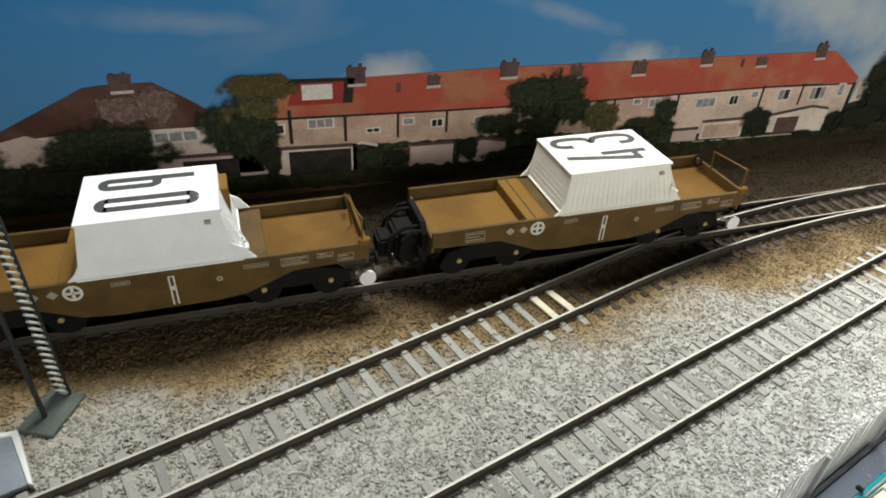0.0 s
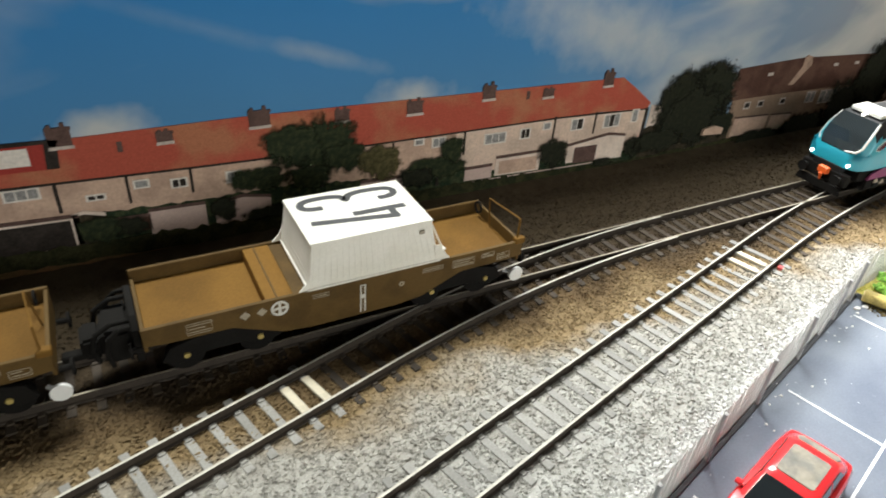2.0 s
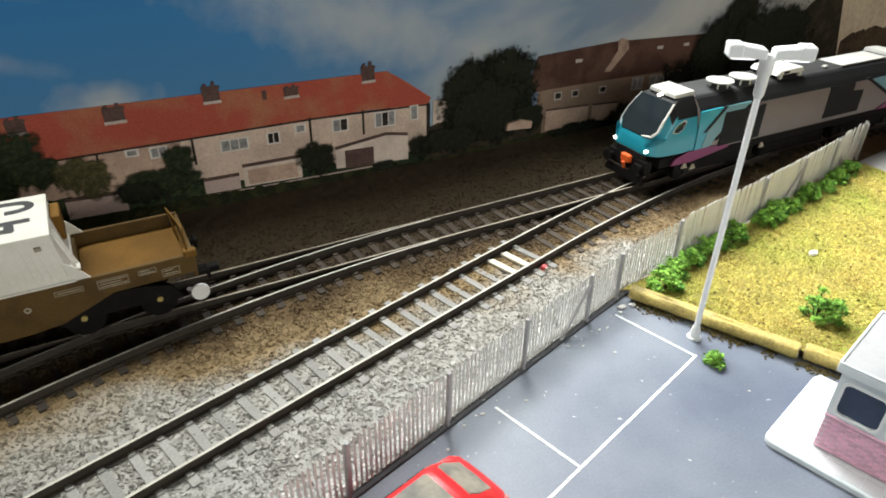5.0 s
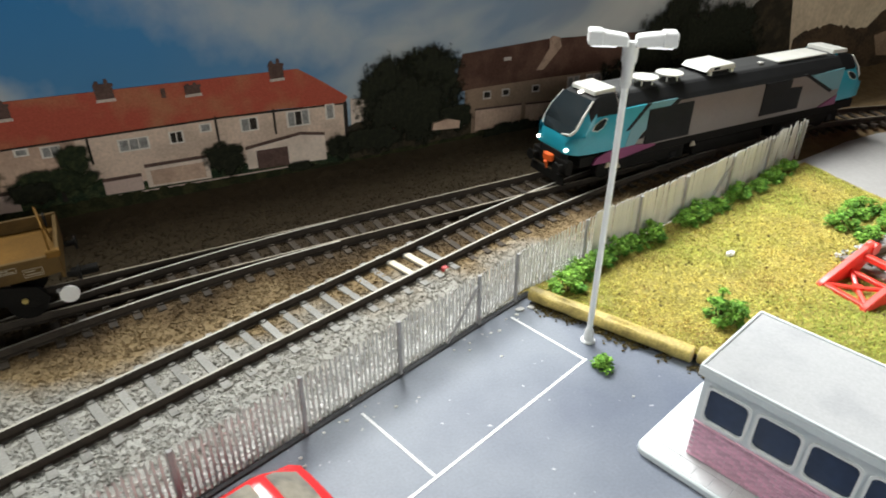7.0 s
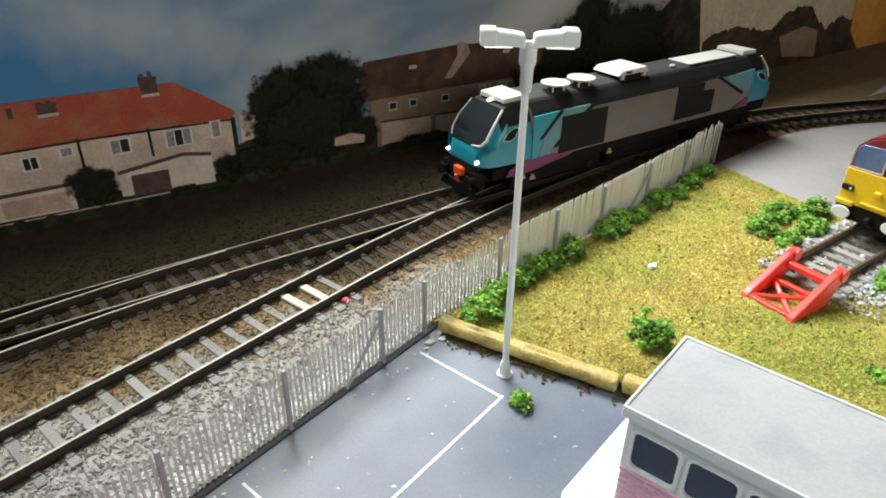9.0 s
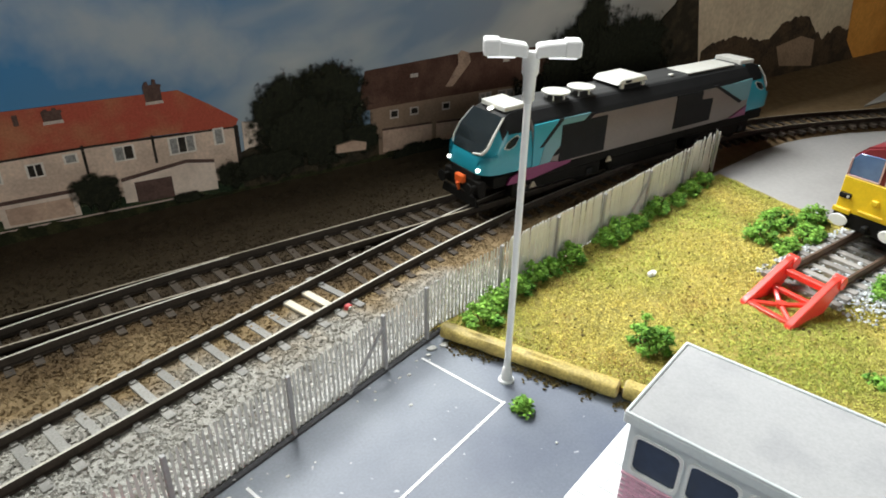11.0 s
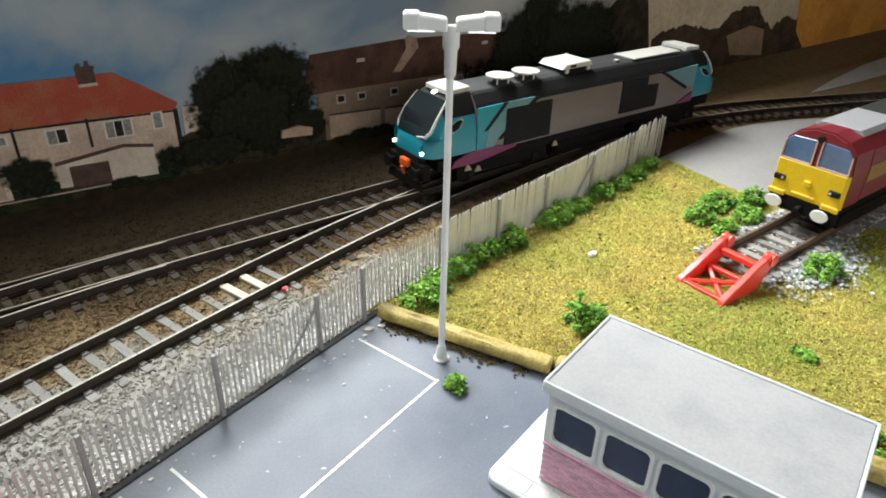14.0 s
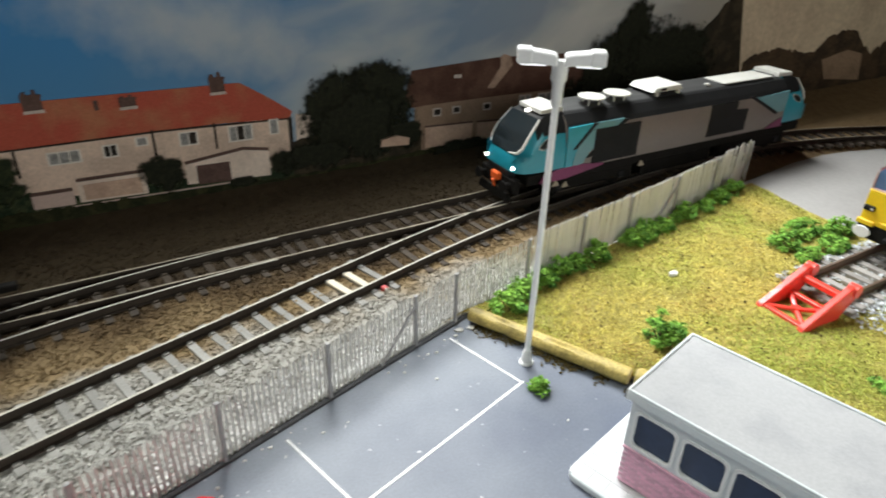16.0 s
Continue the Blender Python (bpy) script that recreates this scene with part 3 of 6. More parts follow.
# garages and sheds along the gardens, with dark planting behind them
printed("garden_planting", ragged([(56, 17), (226, 15)], 31, 0) + ragged([(226, 25.5), (196, 27), (162, 29), (132, 32.6), (103, 32.0), (80, 33), (58, 34)], 32, 1.4, 2.5), 7, I_TREE)
printed("garden_planting", ragged([(226, 14), (331, 10)], 33, 0) + ragged([(331, 21), (318, 19), (283, 21), (266, 23), (237, 21.5), (226, 24)], 34, 1.2, 2.5), 7, I_TREE)
for pts, m in (([(24, 23), (58, 22), (58.2, 34), (24.1, 35.4)], I_WHITE), ([(56, 21.5), (67.4, 21), (67, 33), (60, 35), (56, 34.2)], I_TREE_DARK), ([(81.4, 20.8), (102.4, 20), (102.4, 30.8), (81.4, 31.4)], I_GARAGE), ([(105.7, 20.4), (128.4, 19.6), (128.4, 29), (117, 31.2), (105.7, 29.4)], I_GARAGE), ([(66.6, 24), (82, 23), (82, 29.6), (66.6, 30)], I_ROOF_BROWN), ([(6, 24.6), (19.6, 24.2), (19.6, 35.6), (6, 36.4)], I_GARAGE), ([(-22.5, 27), (17.9, 25.6), (17.9, 35), (-22.5, 36)], I_GARAGE), ([(238.2, 18.6), (264.8, 17.6), (264.8, 28.2), (238.2, 28.6)], I_WHITE), ([(221.2, 18.8), (236.4, 18.2), (236.4, 25.2), (221.2, 25.4)], I_GARAGE), ([(281.6, 18.4), (319.6, 16), (319.6, 29.2), (308, 31.4), (281.6, 28.6)], I_WHITE), ([(168, 19.5), (190, 18.8), (190, 27), (168, 28)], I_GARAGE)):
    printed("garage", pts, 8, m)
    x0, x1 = pts[0][0], pts[1][0]
    if m is I_WHITE and x1 < 300 and x0 > 200:
        printed("garage_panel", [(x0 + 2, pts[0][1] + 0.8), (x1 - 2, pts[1][1] + 0.8), (x1 - 2, pts[2][1] - 2.4), (x0 + 2, pts[3][1] - 2.4)], 9, I_RENDER)
    top = pts[2:]
    printed("garage_roof_edge", [(x, z - 0.8) for x, z in reversed(top)] + [(x, z + 0.6) for x, z in top], 9, I_CHIMNEY if m is not I_TREE_DARK else I_WHITE)
for pts in ([(28.6, 22.4), (55.2, 21.6), (55.2, 32.6), (28.6, 33.4)], [(-13.7, 25.2), (8, 24.6), (8, 33), (-13.7, 33.6)], [(286.2, 17.6), (301, 16.8), (301, 26.2), (286.2, 26.6)]):
    printed("garage_door", pts, 9, I_DARK if pts[0][0] < 200 else I_CHIMNEY)
printed("garden_wall", [(66, 20.5), (130, 18.6), (130, 19.4), (66, 21.3)], 9, I_GARAGE)
printed("garden_wall", [(222, 17.4), (300, 15.6), (300, 16.2), (222, 18.0)], 9, I_GARAGE)
# the bungalow, and a gable beside it
printed("gable_wall", [(-84, 34), (-57, 32), (-57, 46), (-66, 50), (-84, 46)], 6, I_GARAGE)
printed("bungalow_wall", [(-72, 26), (0, 24), (0, 49), (-72, 50)], 4, I_WHITE)
printed("bungalow_roof", [(-92, 40), (-78, 50), (-60, 58.5), (-43, 66.6), (-36, 67.2), (-19, 67.2), (-8, 60), (6, 49.5), (-5, 48), (-56, 49), (-72, 48), (-80, 44)], 5, I_ROOF_BROWN)
STAINS += [(-32, 57, 9, 6), (-19, 58, 7, 8)]
chimney(-33.4, -26, 64.5, 71.4, 0.3)
for x0, x1, z0, z1 in ((-28, -6, 42.4, 47.2),):
    f = printed("window", rect(x0, x1, z0, z1, -0.02), 7, I_PALEWIN)
    for k in range(4):
        part("window_pane", prism(rect(x0 + 0.6 + k * 5.4, x0 + 5.2 + k * 5.4, z0 + 0.6, z1 - 0.6), BACK - 0.8, BACK + 0.04, "y"), I_GREYWIN, f)
# the brown houses
printed("brown_wall", [(398, 14), (560, 11), (560, 37), (398, 41)], 3, I_BROWN_WALL)
printed("brown_roof", [(390, 38.6), (396, 58), (449, 60), (521, 57), (560, 54), (560, 36), (508, 37.6), (450, 38.8), (404, 39.2)], 4, I_ROOF_BROWN)
printed("party_wall", [(443, 44), (447.5, 43.6), (455, 51), (459, 55), (457.5, 60), (453, 61.4), (450.4, 59.8), (451, 55), (447, 49.5)], 6, ink("ink_pale_gable", (0.40, 0.27, 0.20), 0.25, 5, 0.8))
for x, z in ((421.4, 51.6), (481.4, 52.2), (502.6, 51.6)):
    printed("roof_window", rect(x, x + 4.4, z, z + 1.8, -0.02), 7, I_POT)
for pts in ([(404.5, 15.8), (434.5, 14.6), (434.5, 26.2), (404.5, 27.6)], [(437.5, 14.6), (456.4, 13.4), (456.4, 24.6), (437.5, 25.8)]):
    printed("garage", pts, 7, I_RENDER)
    printed("garage_roof_edge", [(pts[3][0], pts[3][1] - 0.4), (pts[2][0], pts[2][1] - 0.4), (pts[2][0], pts[2][1] + 0.5), (pts[3][0], pts[3][1] + 0.5)], 8, I_CHIMNEY)
for x0, x1, z0, z1, n in ((409, 414, 32.5, 37, 1), (421, 426, 32.4, 36.6, 1), (441, 446, 31.8, 36, 1), (465.5, 474, 30, 37.4, 2), (479, 496, 28, 37, 3), (498, 514, 26.4, 36.4, 3)):
    f = printed("window", rect(x0, x1, z0, z1, -0.03), 7, I_POT)
    for k in range(n):
        w = (x1 - x0) / n
        part("window_pane", prism(rect(x0 + w * k + 0.7, x0 + w * (k + 1) - 0.7, z0 + 0.9, z1 - 0.7, -0.03), BACK - 0.8, BACK + 0.04, "y"), I_GREYWIN if n > 1 else I_DARK, f)
# a pale neighbour past the terrace's end, and a low shed under the trees
printed("neighbour_wall", [(333.6, 25), (345, 24), (345, 42), (334, 44)], 5, I_WHITE)
printed("shed", [(377, 21.6), (393, 20.4), (393.6, 24.0), (386, 26.4), (377.6, 25.2)], 33, I_RENDER)
printed("downpipe", rect(330.2, 332.0, 20, 43), 8, I_DARK)
printed("garden_shade", ragged([(330, 8), (402, 8)], 21, 0) + ragged([(402, 26), (366, 30), (345, 33), (331.5, 30)], 22, 2), 6, I_TREE_DARK)
# trees


def soft_ink(name, dark, light, fine=2.2):
    """Ink whose patch fades out in leafy tatters towards its rim, as in a photograph of foliage."""
    m = material(name, dark, 0.75, 0, 0.35, fine, 0.7, 0, second=light, blend=(0.42, 0.72), spec=0.08)
    n, l = m.node_tree.nodes, m.node_tree.links
    tc = [x for x in n if x.bl_idname == "ShaderNodeTexCoord"][0]
    centre, flat, size = n.new("ShaderNodeVectorMath"), n.new("ShaderNodeVectorMath"), n.new("ShaderNodeVectorMath")
    centre.operation, centre.inputs[1].default_value = "SUBTRACT", (0.5, 0.5, 0.5)
    flat.operation, flat.inputs[1].default_value = "MULTIPLY", (2, 0, 2)
    size.operation = "LENGTH"
    l.new(tc.outputs["Generated"], centre.inputs[0]), l.new(centre.outputs[0], flat.inputs[0]), l.new(flat.outputs[0], size.inputs[0])
    total = size.outputs["Value"]
    for scale, amount in ((90, 1.1), (330, 0.7)):
        tatter, weigh = n.new("ShaderNodeTexNoise"), n.new("ShaderNodeMath")
        tatter.inputs["Scale"].default_value, tatter.inputs["Detail"].default_value = scale, 3
        weigh.operation, weigh.inputs[1].default_value = "MULTIPLY_ADD", amount
        l.new(tc.outputs["Object"], tatter.inputs["Vector"]), l.new(tatter.outputs["Fac"], weigh.inputs[0]), l.new(total, weigh.inputs[2])
        total = weigh.outputs[0]
    fade = n.new("ShaderNodeMapRange")
    fade.inputs["From Min"].default_value, fade.inputs["From Max"].default_value, fade.inputs["To Min"].default_value, fade.inputs["To Max"].default_value = 1.56, 1.78, 1.0, 0.0
    l.new(total, fade.inputs["Value"]), l.new(fade.outputs["Result"], n["Principled BSDF"].inputs["Alpha"])
    return m


S_TREE = soft_ink("print_green_tree", (0.016, 0.022, 0.012), (0.042, 0.05, 0.022))
S_DARK = soft_ink("print_dark_tree", (0.014, 0.015, 0.010), (0.026, 0.028, 0.016))
S_OLIVE = soft_ink("print_olive_tree", (0.055, 0.05, 0.022), (0.12, 0.10, 0.045))
S_OCHRE = soft_ink("print_ochre_tree", (0.065, 0.052, 0.018), (0.11, 0.085, 0.028))
S_PALE = soft_ink("print_pale_tiles", (0.13, 0.08, 0.066), (0.24, 0.16, 0.14))
LAYERS = itertools.count(30)


def printed_tree(x, z, rx, rz, mat, trunk=0.0, name="printed_tree"):
    """A leafy crown of the print: an oval patch on a layer of its own."""
    front = BACK - 0.04 * next(LAYERS)
    oval = [(rx * 1.25 * math.cos(2 * math.pi * i / 40), rz * 1.25 * math.sin(2 * math.pi * i / 40)) for i in range(40)]
    bm = bmesh.new()
    bm.faces.new([bm.verts.new((a, 0, b)) for a, b in oval])
    tree = part(name, bm, mat, backscene, at=at_mm(x, front, z))
    if trunk:
        part("printed_trunk", prism([(-1.0, -rz - trunk), (0.9, -rz - trunk), (0.5, -rz * 0.4), (2.2, 0), (1.4, 0.6), (0.1, -rz * 0.3), (-1.6, 0.2), (-2.2, -0.4), (-0.5, -rz * 0.4)], 0.004, 0.02, "y"), I_DARK, tree)
    return tree


for stain in STAINS:
    printed_tree(*stain, S_PALE, name="pale_tiles")
for x, z, rx, rz, mat, trunk in ((150, 47.5, 19, 12.5, S_TREE, 6), (124, 37, 12, 5.5, S_TREE, 0), (139, 50, 12, 9, S_TREE, 0), (161, 41, 10, 7, S_TREE, 0), (145, 34, 9, 6, S_TREE, 0), (206, 28.5, 17, 6, S_TREE, 3), (213, 36.5, 6, 7, S_TREE, 0), (195, 25, 9, 5, S_DARK, 0), (177, 36, 10, 9, S_OLIVE, 0), (272, 25.5, 9, 8.5, S_DARK, 0), (326, 21, 6, 7, S_DARK, 0), (367, 42, 27, 21, S_DARK, 0), (378, 47, 18, 16, S_DARK, 0), (354, 42, 16, 18, S_DARK, 0), (366, 33, 24, 17, S_DARK, 0), (392, 26, 10, 8, S_DARK, 0), (345, 22, 18, 7, S_DARK, 0), (21, 62.5, 15, 5.5, S_OCHRE, 0), (8, 46, 13, 12, S_TREE, 0), (12, 50, 9, 7, S_OLIVE, 0), (16, 43, 10, 12, S_TREE, 0), (18, 54, 8, 5, S_OLIVE, 0), (-40, 40, 24, 12.5, S_TREE, 0), (-88, 36, 15, 13, S_DARK, 0), (-66, 31, 14, 8, S_DARK, 0), (-56, 29, 16, 7, S_DARK, 0), (-30, 27, 9, 5, S_DARK, 0), (140, 22, 26, 3.4, S_DARK, 0), (306, 15.5, 6, 2.6, S_DARK, 0), (-112, 44, 22, 18, S_DARK, 0), (21, 31, 4.5, 9, S_DARK, 0), (73, 26.5, 8, 4, S_DARK, 0), (515, 24, 34, 20, S_DARK, 0), (530, 44, 20, 24, S_DARK, 0), (548, 62, 14, 24, S_DARK, 0), (580, 44, 40, 26, S_DARK, 0), (470, 16, 24, 8, S_DARK, 0), (430, 13, 22, 5, S_DARK, 0), (64, 27, 7, 6, S_TREE, 0), (109, 27, 5, 6, S_DARK, 0)):
    printed_tree(x, z, rx, rz, mat, trunk)
# the far end of the sheet: dark woods cut off by a pale evening sky, a last orange patch
printed("dark_wood", ragged([(560, -4), (668, -4)], 6, 0) + [(662, 20), (648, 66), (640, 96), (632, 84)] + ragged([(632, 80), (610, 62), (590, 56), (560, 60)], 7, 3), 13, I_TREE_DARK)
printed("evening_sky", [(668, -4), (900, -4), (872, 24), (850, 100), (850, 119), (636, 119), (645, 80), (662, 20)], 9, I_BEIGE)
printed("tree_line", ragged([(664, -4), (905, -4)], 8, 0) + ragged([(888, 14), (873, 33), (843, 39), (826, 30), (809, 39), (796, 50), (782, 52), (757, 49), (744, 37), (728, 39), (699, 45), (669, 42), (660, 38)], 9, 3, 3), 11, ink("ink_brown_trees", (0.085, 0.056, 0.034), 0.35, 14, 2, (0.05, 0.036, 0.024)))
printed("house_end", [(768, 15), (819, 9), (813, 31), (790, 36), (757, 31)], 12, ink("ink_tan_gable", (0.32, 0.22, 0.145), 0.2, 20, 2))
printed("last_wall", [(905, -4), (1150, -4), (1150, 119), (845, 119), (848, 100), (870, 24)], 13, I_ORANGE)

# ---- materials of the things ----
M_KHAKI = material("khaki_brown_paint", (0.10, 0.058, 0.016), 0.6, 0, 0.12, 14, 0.8, 0.06, second=(0.075, 0.043, 0.012), spec=0.2)
M_TAN = material("tan_deck_paint", (0.185, 0.095, 0.020), 0.7, 0, 0.12, 40, 0.8, 0.08, second=(0.13, 0.066, 0.014), spec=0.12)
M_BLACK = material("black_plastic", (0.010, 0.009, 0.008), 0.8, 0, 0.2, 8, 0.8, 0.1, spec=0.12)
M_FLASK = material("cream_white_flask", (0.78, 0.75, 0.68), 0.5, 0, 0.04, 14, 0.9, 0.05, second=(0.73, 0.70, 0.62))
M_FLASK_WHITE = material("bright_white_flask", (0.83, 0.83, 0.84), 0.5, 0, 0.03, 14, 0.9, 0.05, second=(0.79, 0.79, 0.80))
M_DIGIT = material("dark_grey_numerals", (0.04, 0.04, 0.04), 0.6, 0, 0.15, 6, 0.6, 0.03)
M_MARK = material("white_marking", (0.66, 0.64, 0.58), 0.6, 0, 0.1, 3, 0.5, 0)
M_MARK_DIM = material("worn_marking", (0.36, 0.31, 0.23), 0.6, 0, 0.15, 2, 0.4, 0)
M_WHITE = material("white_plastic", (0.80, 0.80, 0.79), 0.42, 0, 0.03, 10, 1.0, 0.03, second=(0.75, 0.75, 0.745))
M_AXLE = material("yellow_axle_end", (0.42, 0.32, 0.10), 0.5, 0, 0.1, 3, 0.5, 0.1)


STROKES = {                     # numerals as brush strokes: across and up, from 0 to 1
    "0": [[(0.5, 0.0), (0.15, 0.02), (0.0, 0.068), (0.0, 0.14), (0.0, 0.86), (0.0, 0.932), (0.15, 0.98), (0.5, 1.0), (0.85, 0.98), (1.0, 0.932), (1.0, 0.86), (1.0, 0.14), (1.0, 0.068), (0.85, 0.02), (0.5, 0.0)]],
    "9": [[(1.0, 0.0), (1.0, 0.3), (1.0, 0.86), (1.0, 0.932), (0.85, 0.98), (0.5, 1.0), (0.15, 0.98), (0.0, 0.932), (0.0, 0.86), (0.0, 0.55), (0.0, 0.48), (0.15, 0.43), (0.45, 0.415), (0.70, 0.42)]],
    "4": [[(0.85, 1.0), (0.0, 0.13)], [(-0.1, 0.16), (1.25, 0.17)], [(1.08, 0.56), (1.05, 0.0)]],
    "3": [[(0.0, 0.80), (0.02, 0.90), (0.2, 0.98), (0.55, 1.0), (0.88, 0.95), (1.0, 0.84), (0.98, 0.68), (0.8, 0.57), (0.4, 0.53), (0.8, 0.48), (1.0, 0.36), (1.0, 0.18), (0.88, 0.05), (0.55, 0.0), (0.2, 0.02), (0.02, 0.1), (0.0, 0.2)]],
}


def numeral(digit, x0, x1, y0, y1, z, width, mat, parent):
    """A numeral that reads towards +y with its top towards -x, brushed in strokes of even width."""
    bm = bmesh.new()
    for stroke in STROKES[digit]:
        pts = [Vector((x1 - v * (x1 - x0), y0 + u * (y1 - y0))) for u, v in stroke]
        if len(pts) > 4:            # round the bends
            ends = [pts[0]] + pts + [pts[-1]]
            pts = [0.5 * (2 * q + (r - p) * k + (2 * p - 5 * q + 4 * r - s) * k * k + (3 * q - p - 3 * r + s) * k ** 3) for p, q, r, s in zip(ends, ends[1:], ends[2:], ends[3:]) for k in (0, 0.25, 0.5, 0.75)] + [pts[-1]]
        sides = []
        for i, p in enumerate(pts):
            d = (pts[min(i + 1, len(pts) - 1)] - pts[max(i - 1, 0)]).normalized() if (pts[min(i + 1, len(pts) - 1)] - pts[max(i - 1, 0)]).length > 1e-6 else Vector((1, 0))
            n = Vector((-d.y, d.x)) * width / 2
            sides.append((p - n, p + n))
        rings = [[(a.x, a.y, z - 0.08), (b.x, b.y, z - 0.08), (b.x, b.y, z), (a.x, a.y, z)] for a, b in sides]
        loft(rings, bm)
        z += 0.01
    return part("numeral", bm, mat, parent, "large dark numeral")


def ring_bm(r0, r1, x, z, y0, y1, n=28):
    bm = bmesh.new()
    loops = [[bm.verts.new((x + r * math.cos(2 * math.pi * i / n), y, z + r * math.sin(2 * math.pi * i / n))) for i in range(n)] for r, y in ((r0, y0), (r1, y0), (r1, y1), (r0, y1))]
    for a, b in zip(loops, loops[1:] + loops[:1]):
        for i in range(n):
            bm.faces.new((a[i], a[(i + 1) % n], b[(i + 1) % n], b[i]))
    return bm


def rect_frame(x0, x1, z0, z1, t, y0, y1):
    bm = bmesh.new()
    outer, inner = ((x0, z0), (x1, z0), (x1, z1), (x0, z1)), ((x0 + t, z0 + t), (x1 - t, z0 + t), (x1 - t, z1 - t), (x0 + t, z1 - t))
    loops = [[bm.verts.new((a, y, b)) for a, b in ring] for ring, y in ((inner, y0), (outer, y0), (outer, y1), (inner, y1))]
    for p, q in zip(loops, loops[1:] + loops[:1]):
        for i in range(4):
            bm.faces.new((p[i], p[(i + 1) % 4], q[(i + 1) % 4], q[i]))
    return bm


# ---- flask wagons: local x runs from the left headstock, y from the near side, z from the table ----
def flask_wagon(x):
    L, W = 134.0, 34.0
    w = thing("flask_wagon", (x, 188, 0), 0, "khaki-brown flat bogie wagon with tan decks, carrying a nuclear flask", "wagon", "flask wagons")
    side = [(0, 27), (0, 33.4), (L, 33.4), (L, 27), (L - 6, 26.4), (L - 26, 26.2), (L - 42, 19.4), (L - 52, 18.4), (52, 18.4), (42, 19.4), (26, 26.2), (6, 26.4)]
    part("solebar", prism(side, 0, 1.4, "y", 0.2), M_KHAKI, w)
    part("solebar", prism(side, W - 1.4, W, "y", 0.2), M_KHAKI, w)
    for a, b in ((1.2, 37), (100, L - 1.2)):
        part("deck", box(a, b, 1.42, W - 1.42, 27.2, 28.6, 0.15), M_TAN, w, "flat tan well deck")
        part("deck_edge", box(a, b, 1.42, 2.6, 28.6, 31.5, 0.1), M_TAN, w)
    part("headstock", box(0, 1.2, 1.42, W - 1.42, 24, 30.6, 0.15), M_KHAKI, w)
    part("headstock", box(L - 1.2, L, 1.42, W - 1.42, 24, 33.0, 0.15), M_KHAKI, w)
    part("platform", box(37, 46, 1.42, W - 1.42, 27.2, 33.0, 0.2), M_TAN, w, "raised tan cross platform")
    part("cross_strip", box(40.5, 41.0, 1.6, W - 1.6, 33.0, 33.25), M_KHAKI, w)
    part("flask_bed", box(46.02, 99.98, 1.42, W - 1.42, 24, 32.6, 0.2), M_KHAKI, w)
    # end rail of bent wire
    bm = rod((L - 2.2, 1.0, 32.5), (L - 2.2, 0.8, 43.2), 0.36, 0.36, 6)
    rod((L - 2.2, 0.8, 43.1), (L - 4.4, W * 0.56, 42.6), 0.3, 0.3, 6, bm)
    rod((L - 4.4, W * 0.56, 42.6), (L - 2.4, W * 0.58, 29.0), 0.3, 0.3, 6, bm)
    part("end_rail", bm, M_TAN, w, "bent wire end rail")
    for bm in (box(L - 6.5, L - 2.6, 1.45, 3.4, 28.6, 29.8, 0.2), box(101.5, 104.5, 1.45, 3.0, 28.6, 29.9, 0.2), box(L - 3.5, L + 0.6, -0.5, 2.2, 32.6, 35.0, 0.3)):
        part("bracket", bm, M_TAN, w)
    part("brake_wheel", ring_bm(1.8, 2.6, 0, 0, -0.3, 0.3, 16), M_BLACK, w, at=at_mm(L - 3.4, W - 6, 33.6, 0, 0, 90))
    # bogies
    for c in (23, 109):
        b = part("bogie", prism([(c - 19, 17), (c - 16, 22), (c - 6, 24.5), (c + 6, 24.5), (c + 16, 22), (c + 19, 17), (c + 14, 15), (c + 6, 17.4), (c - 6, 17.4), (c - 14, 15)], 2.6, 4.2, "y", 0.2), M_BLACK, w)
        part("bogie_side", prism([(c - 19, 17), (c - 16, 22), (c - 6, 24.5), (c + 6, 24.5), (c + 16, 22), (c + 19, 17), (c + 14, 15), (c + 6, 17.4), (c - 6, 17.4), (c - 14, 15)], W - 4.2, W - 2.6, "y", 0.2), M_BLACK, b)
        part("bolster", box(c - 5, c + 5, 4.3, W - 4.3, 17, 26, 0.3), M_BLACK, b)
        for ax in (c - 11.5, c + 11.5):
            for y in (W / 2 - GAUGE / 2, W / 2 + GAUGE / 2):
                part("wheel", rod((ax, y - 1.1, 14.6), (ax, y + 1.1, 14.6), 6.1, 6.1, 24), M_BLACK, b)
            part("axle", rod((ax, 4.3, 14.6), (ax, W - 4.3, 14.6), 0.9, 0.9, 8), M_BLACK, b)
            part("axle_box", rod((ax, 1.9, 18.2), (ax, 2.7, 18.2), 0.95, 0.95, 14), M_AXLE, b, "dull yellow axle-box cover")
    # buffers and coupling
    for xe, s in ((0, -1), (L, 1)):
        for y in (5.5, W - 5.5):
            bm = rod((xe, y, 22.5), (xe + s * 3.2, y, 22.5), 1.0, 1.0, 10)
            rod((xe + s * 3.2, y, 22.5), (xe + s * 4.0, y, 22.5), 2.6, 2.6, 16, bm)
            part("buffer", bm, M_BLACK, w)
        part("coupling", box(min(xe, xe + s * 9), max(xe, xe + s * 9), W / 2 - 1.8, W / 2 + 1.8, 15.5, 18, 0.4), M_BLACK, w)
    # black plate and blocks: coupling gear, plus the gap's shade built in
    part("end_plate", bevelled(prism([(6, 17), (W - 6, 17), (W - 5, 30), (W - 9, 33.5), (9, 33.5), (5, 30)], -2.4, -0.1, "x"), 0.3), M_BLACK, w)
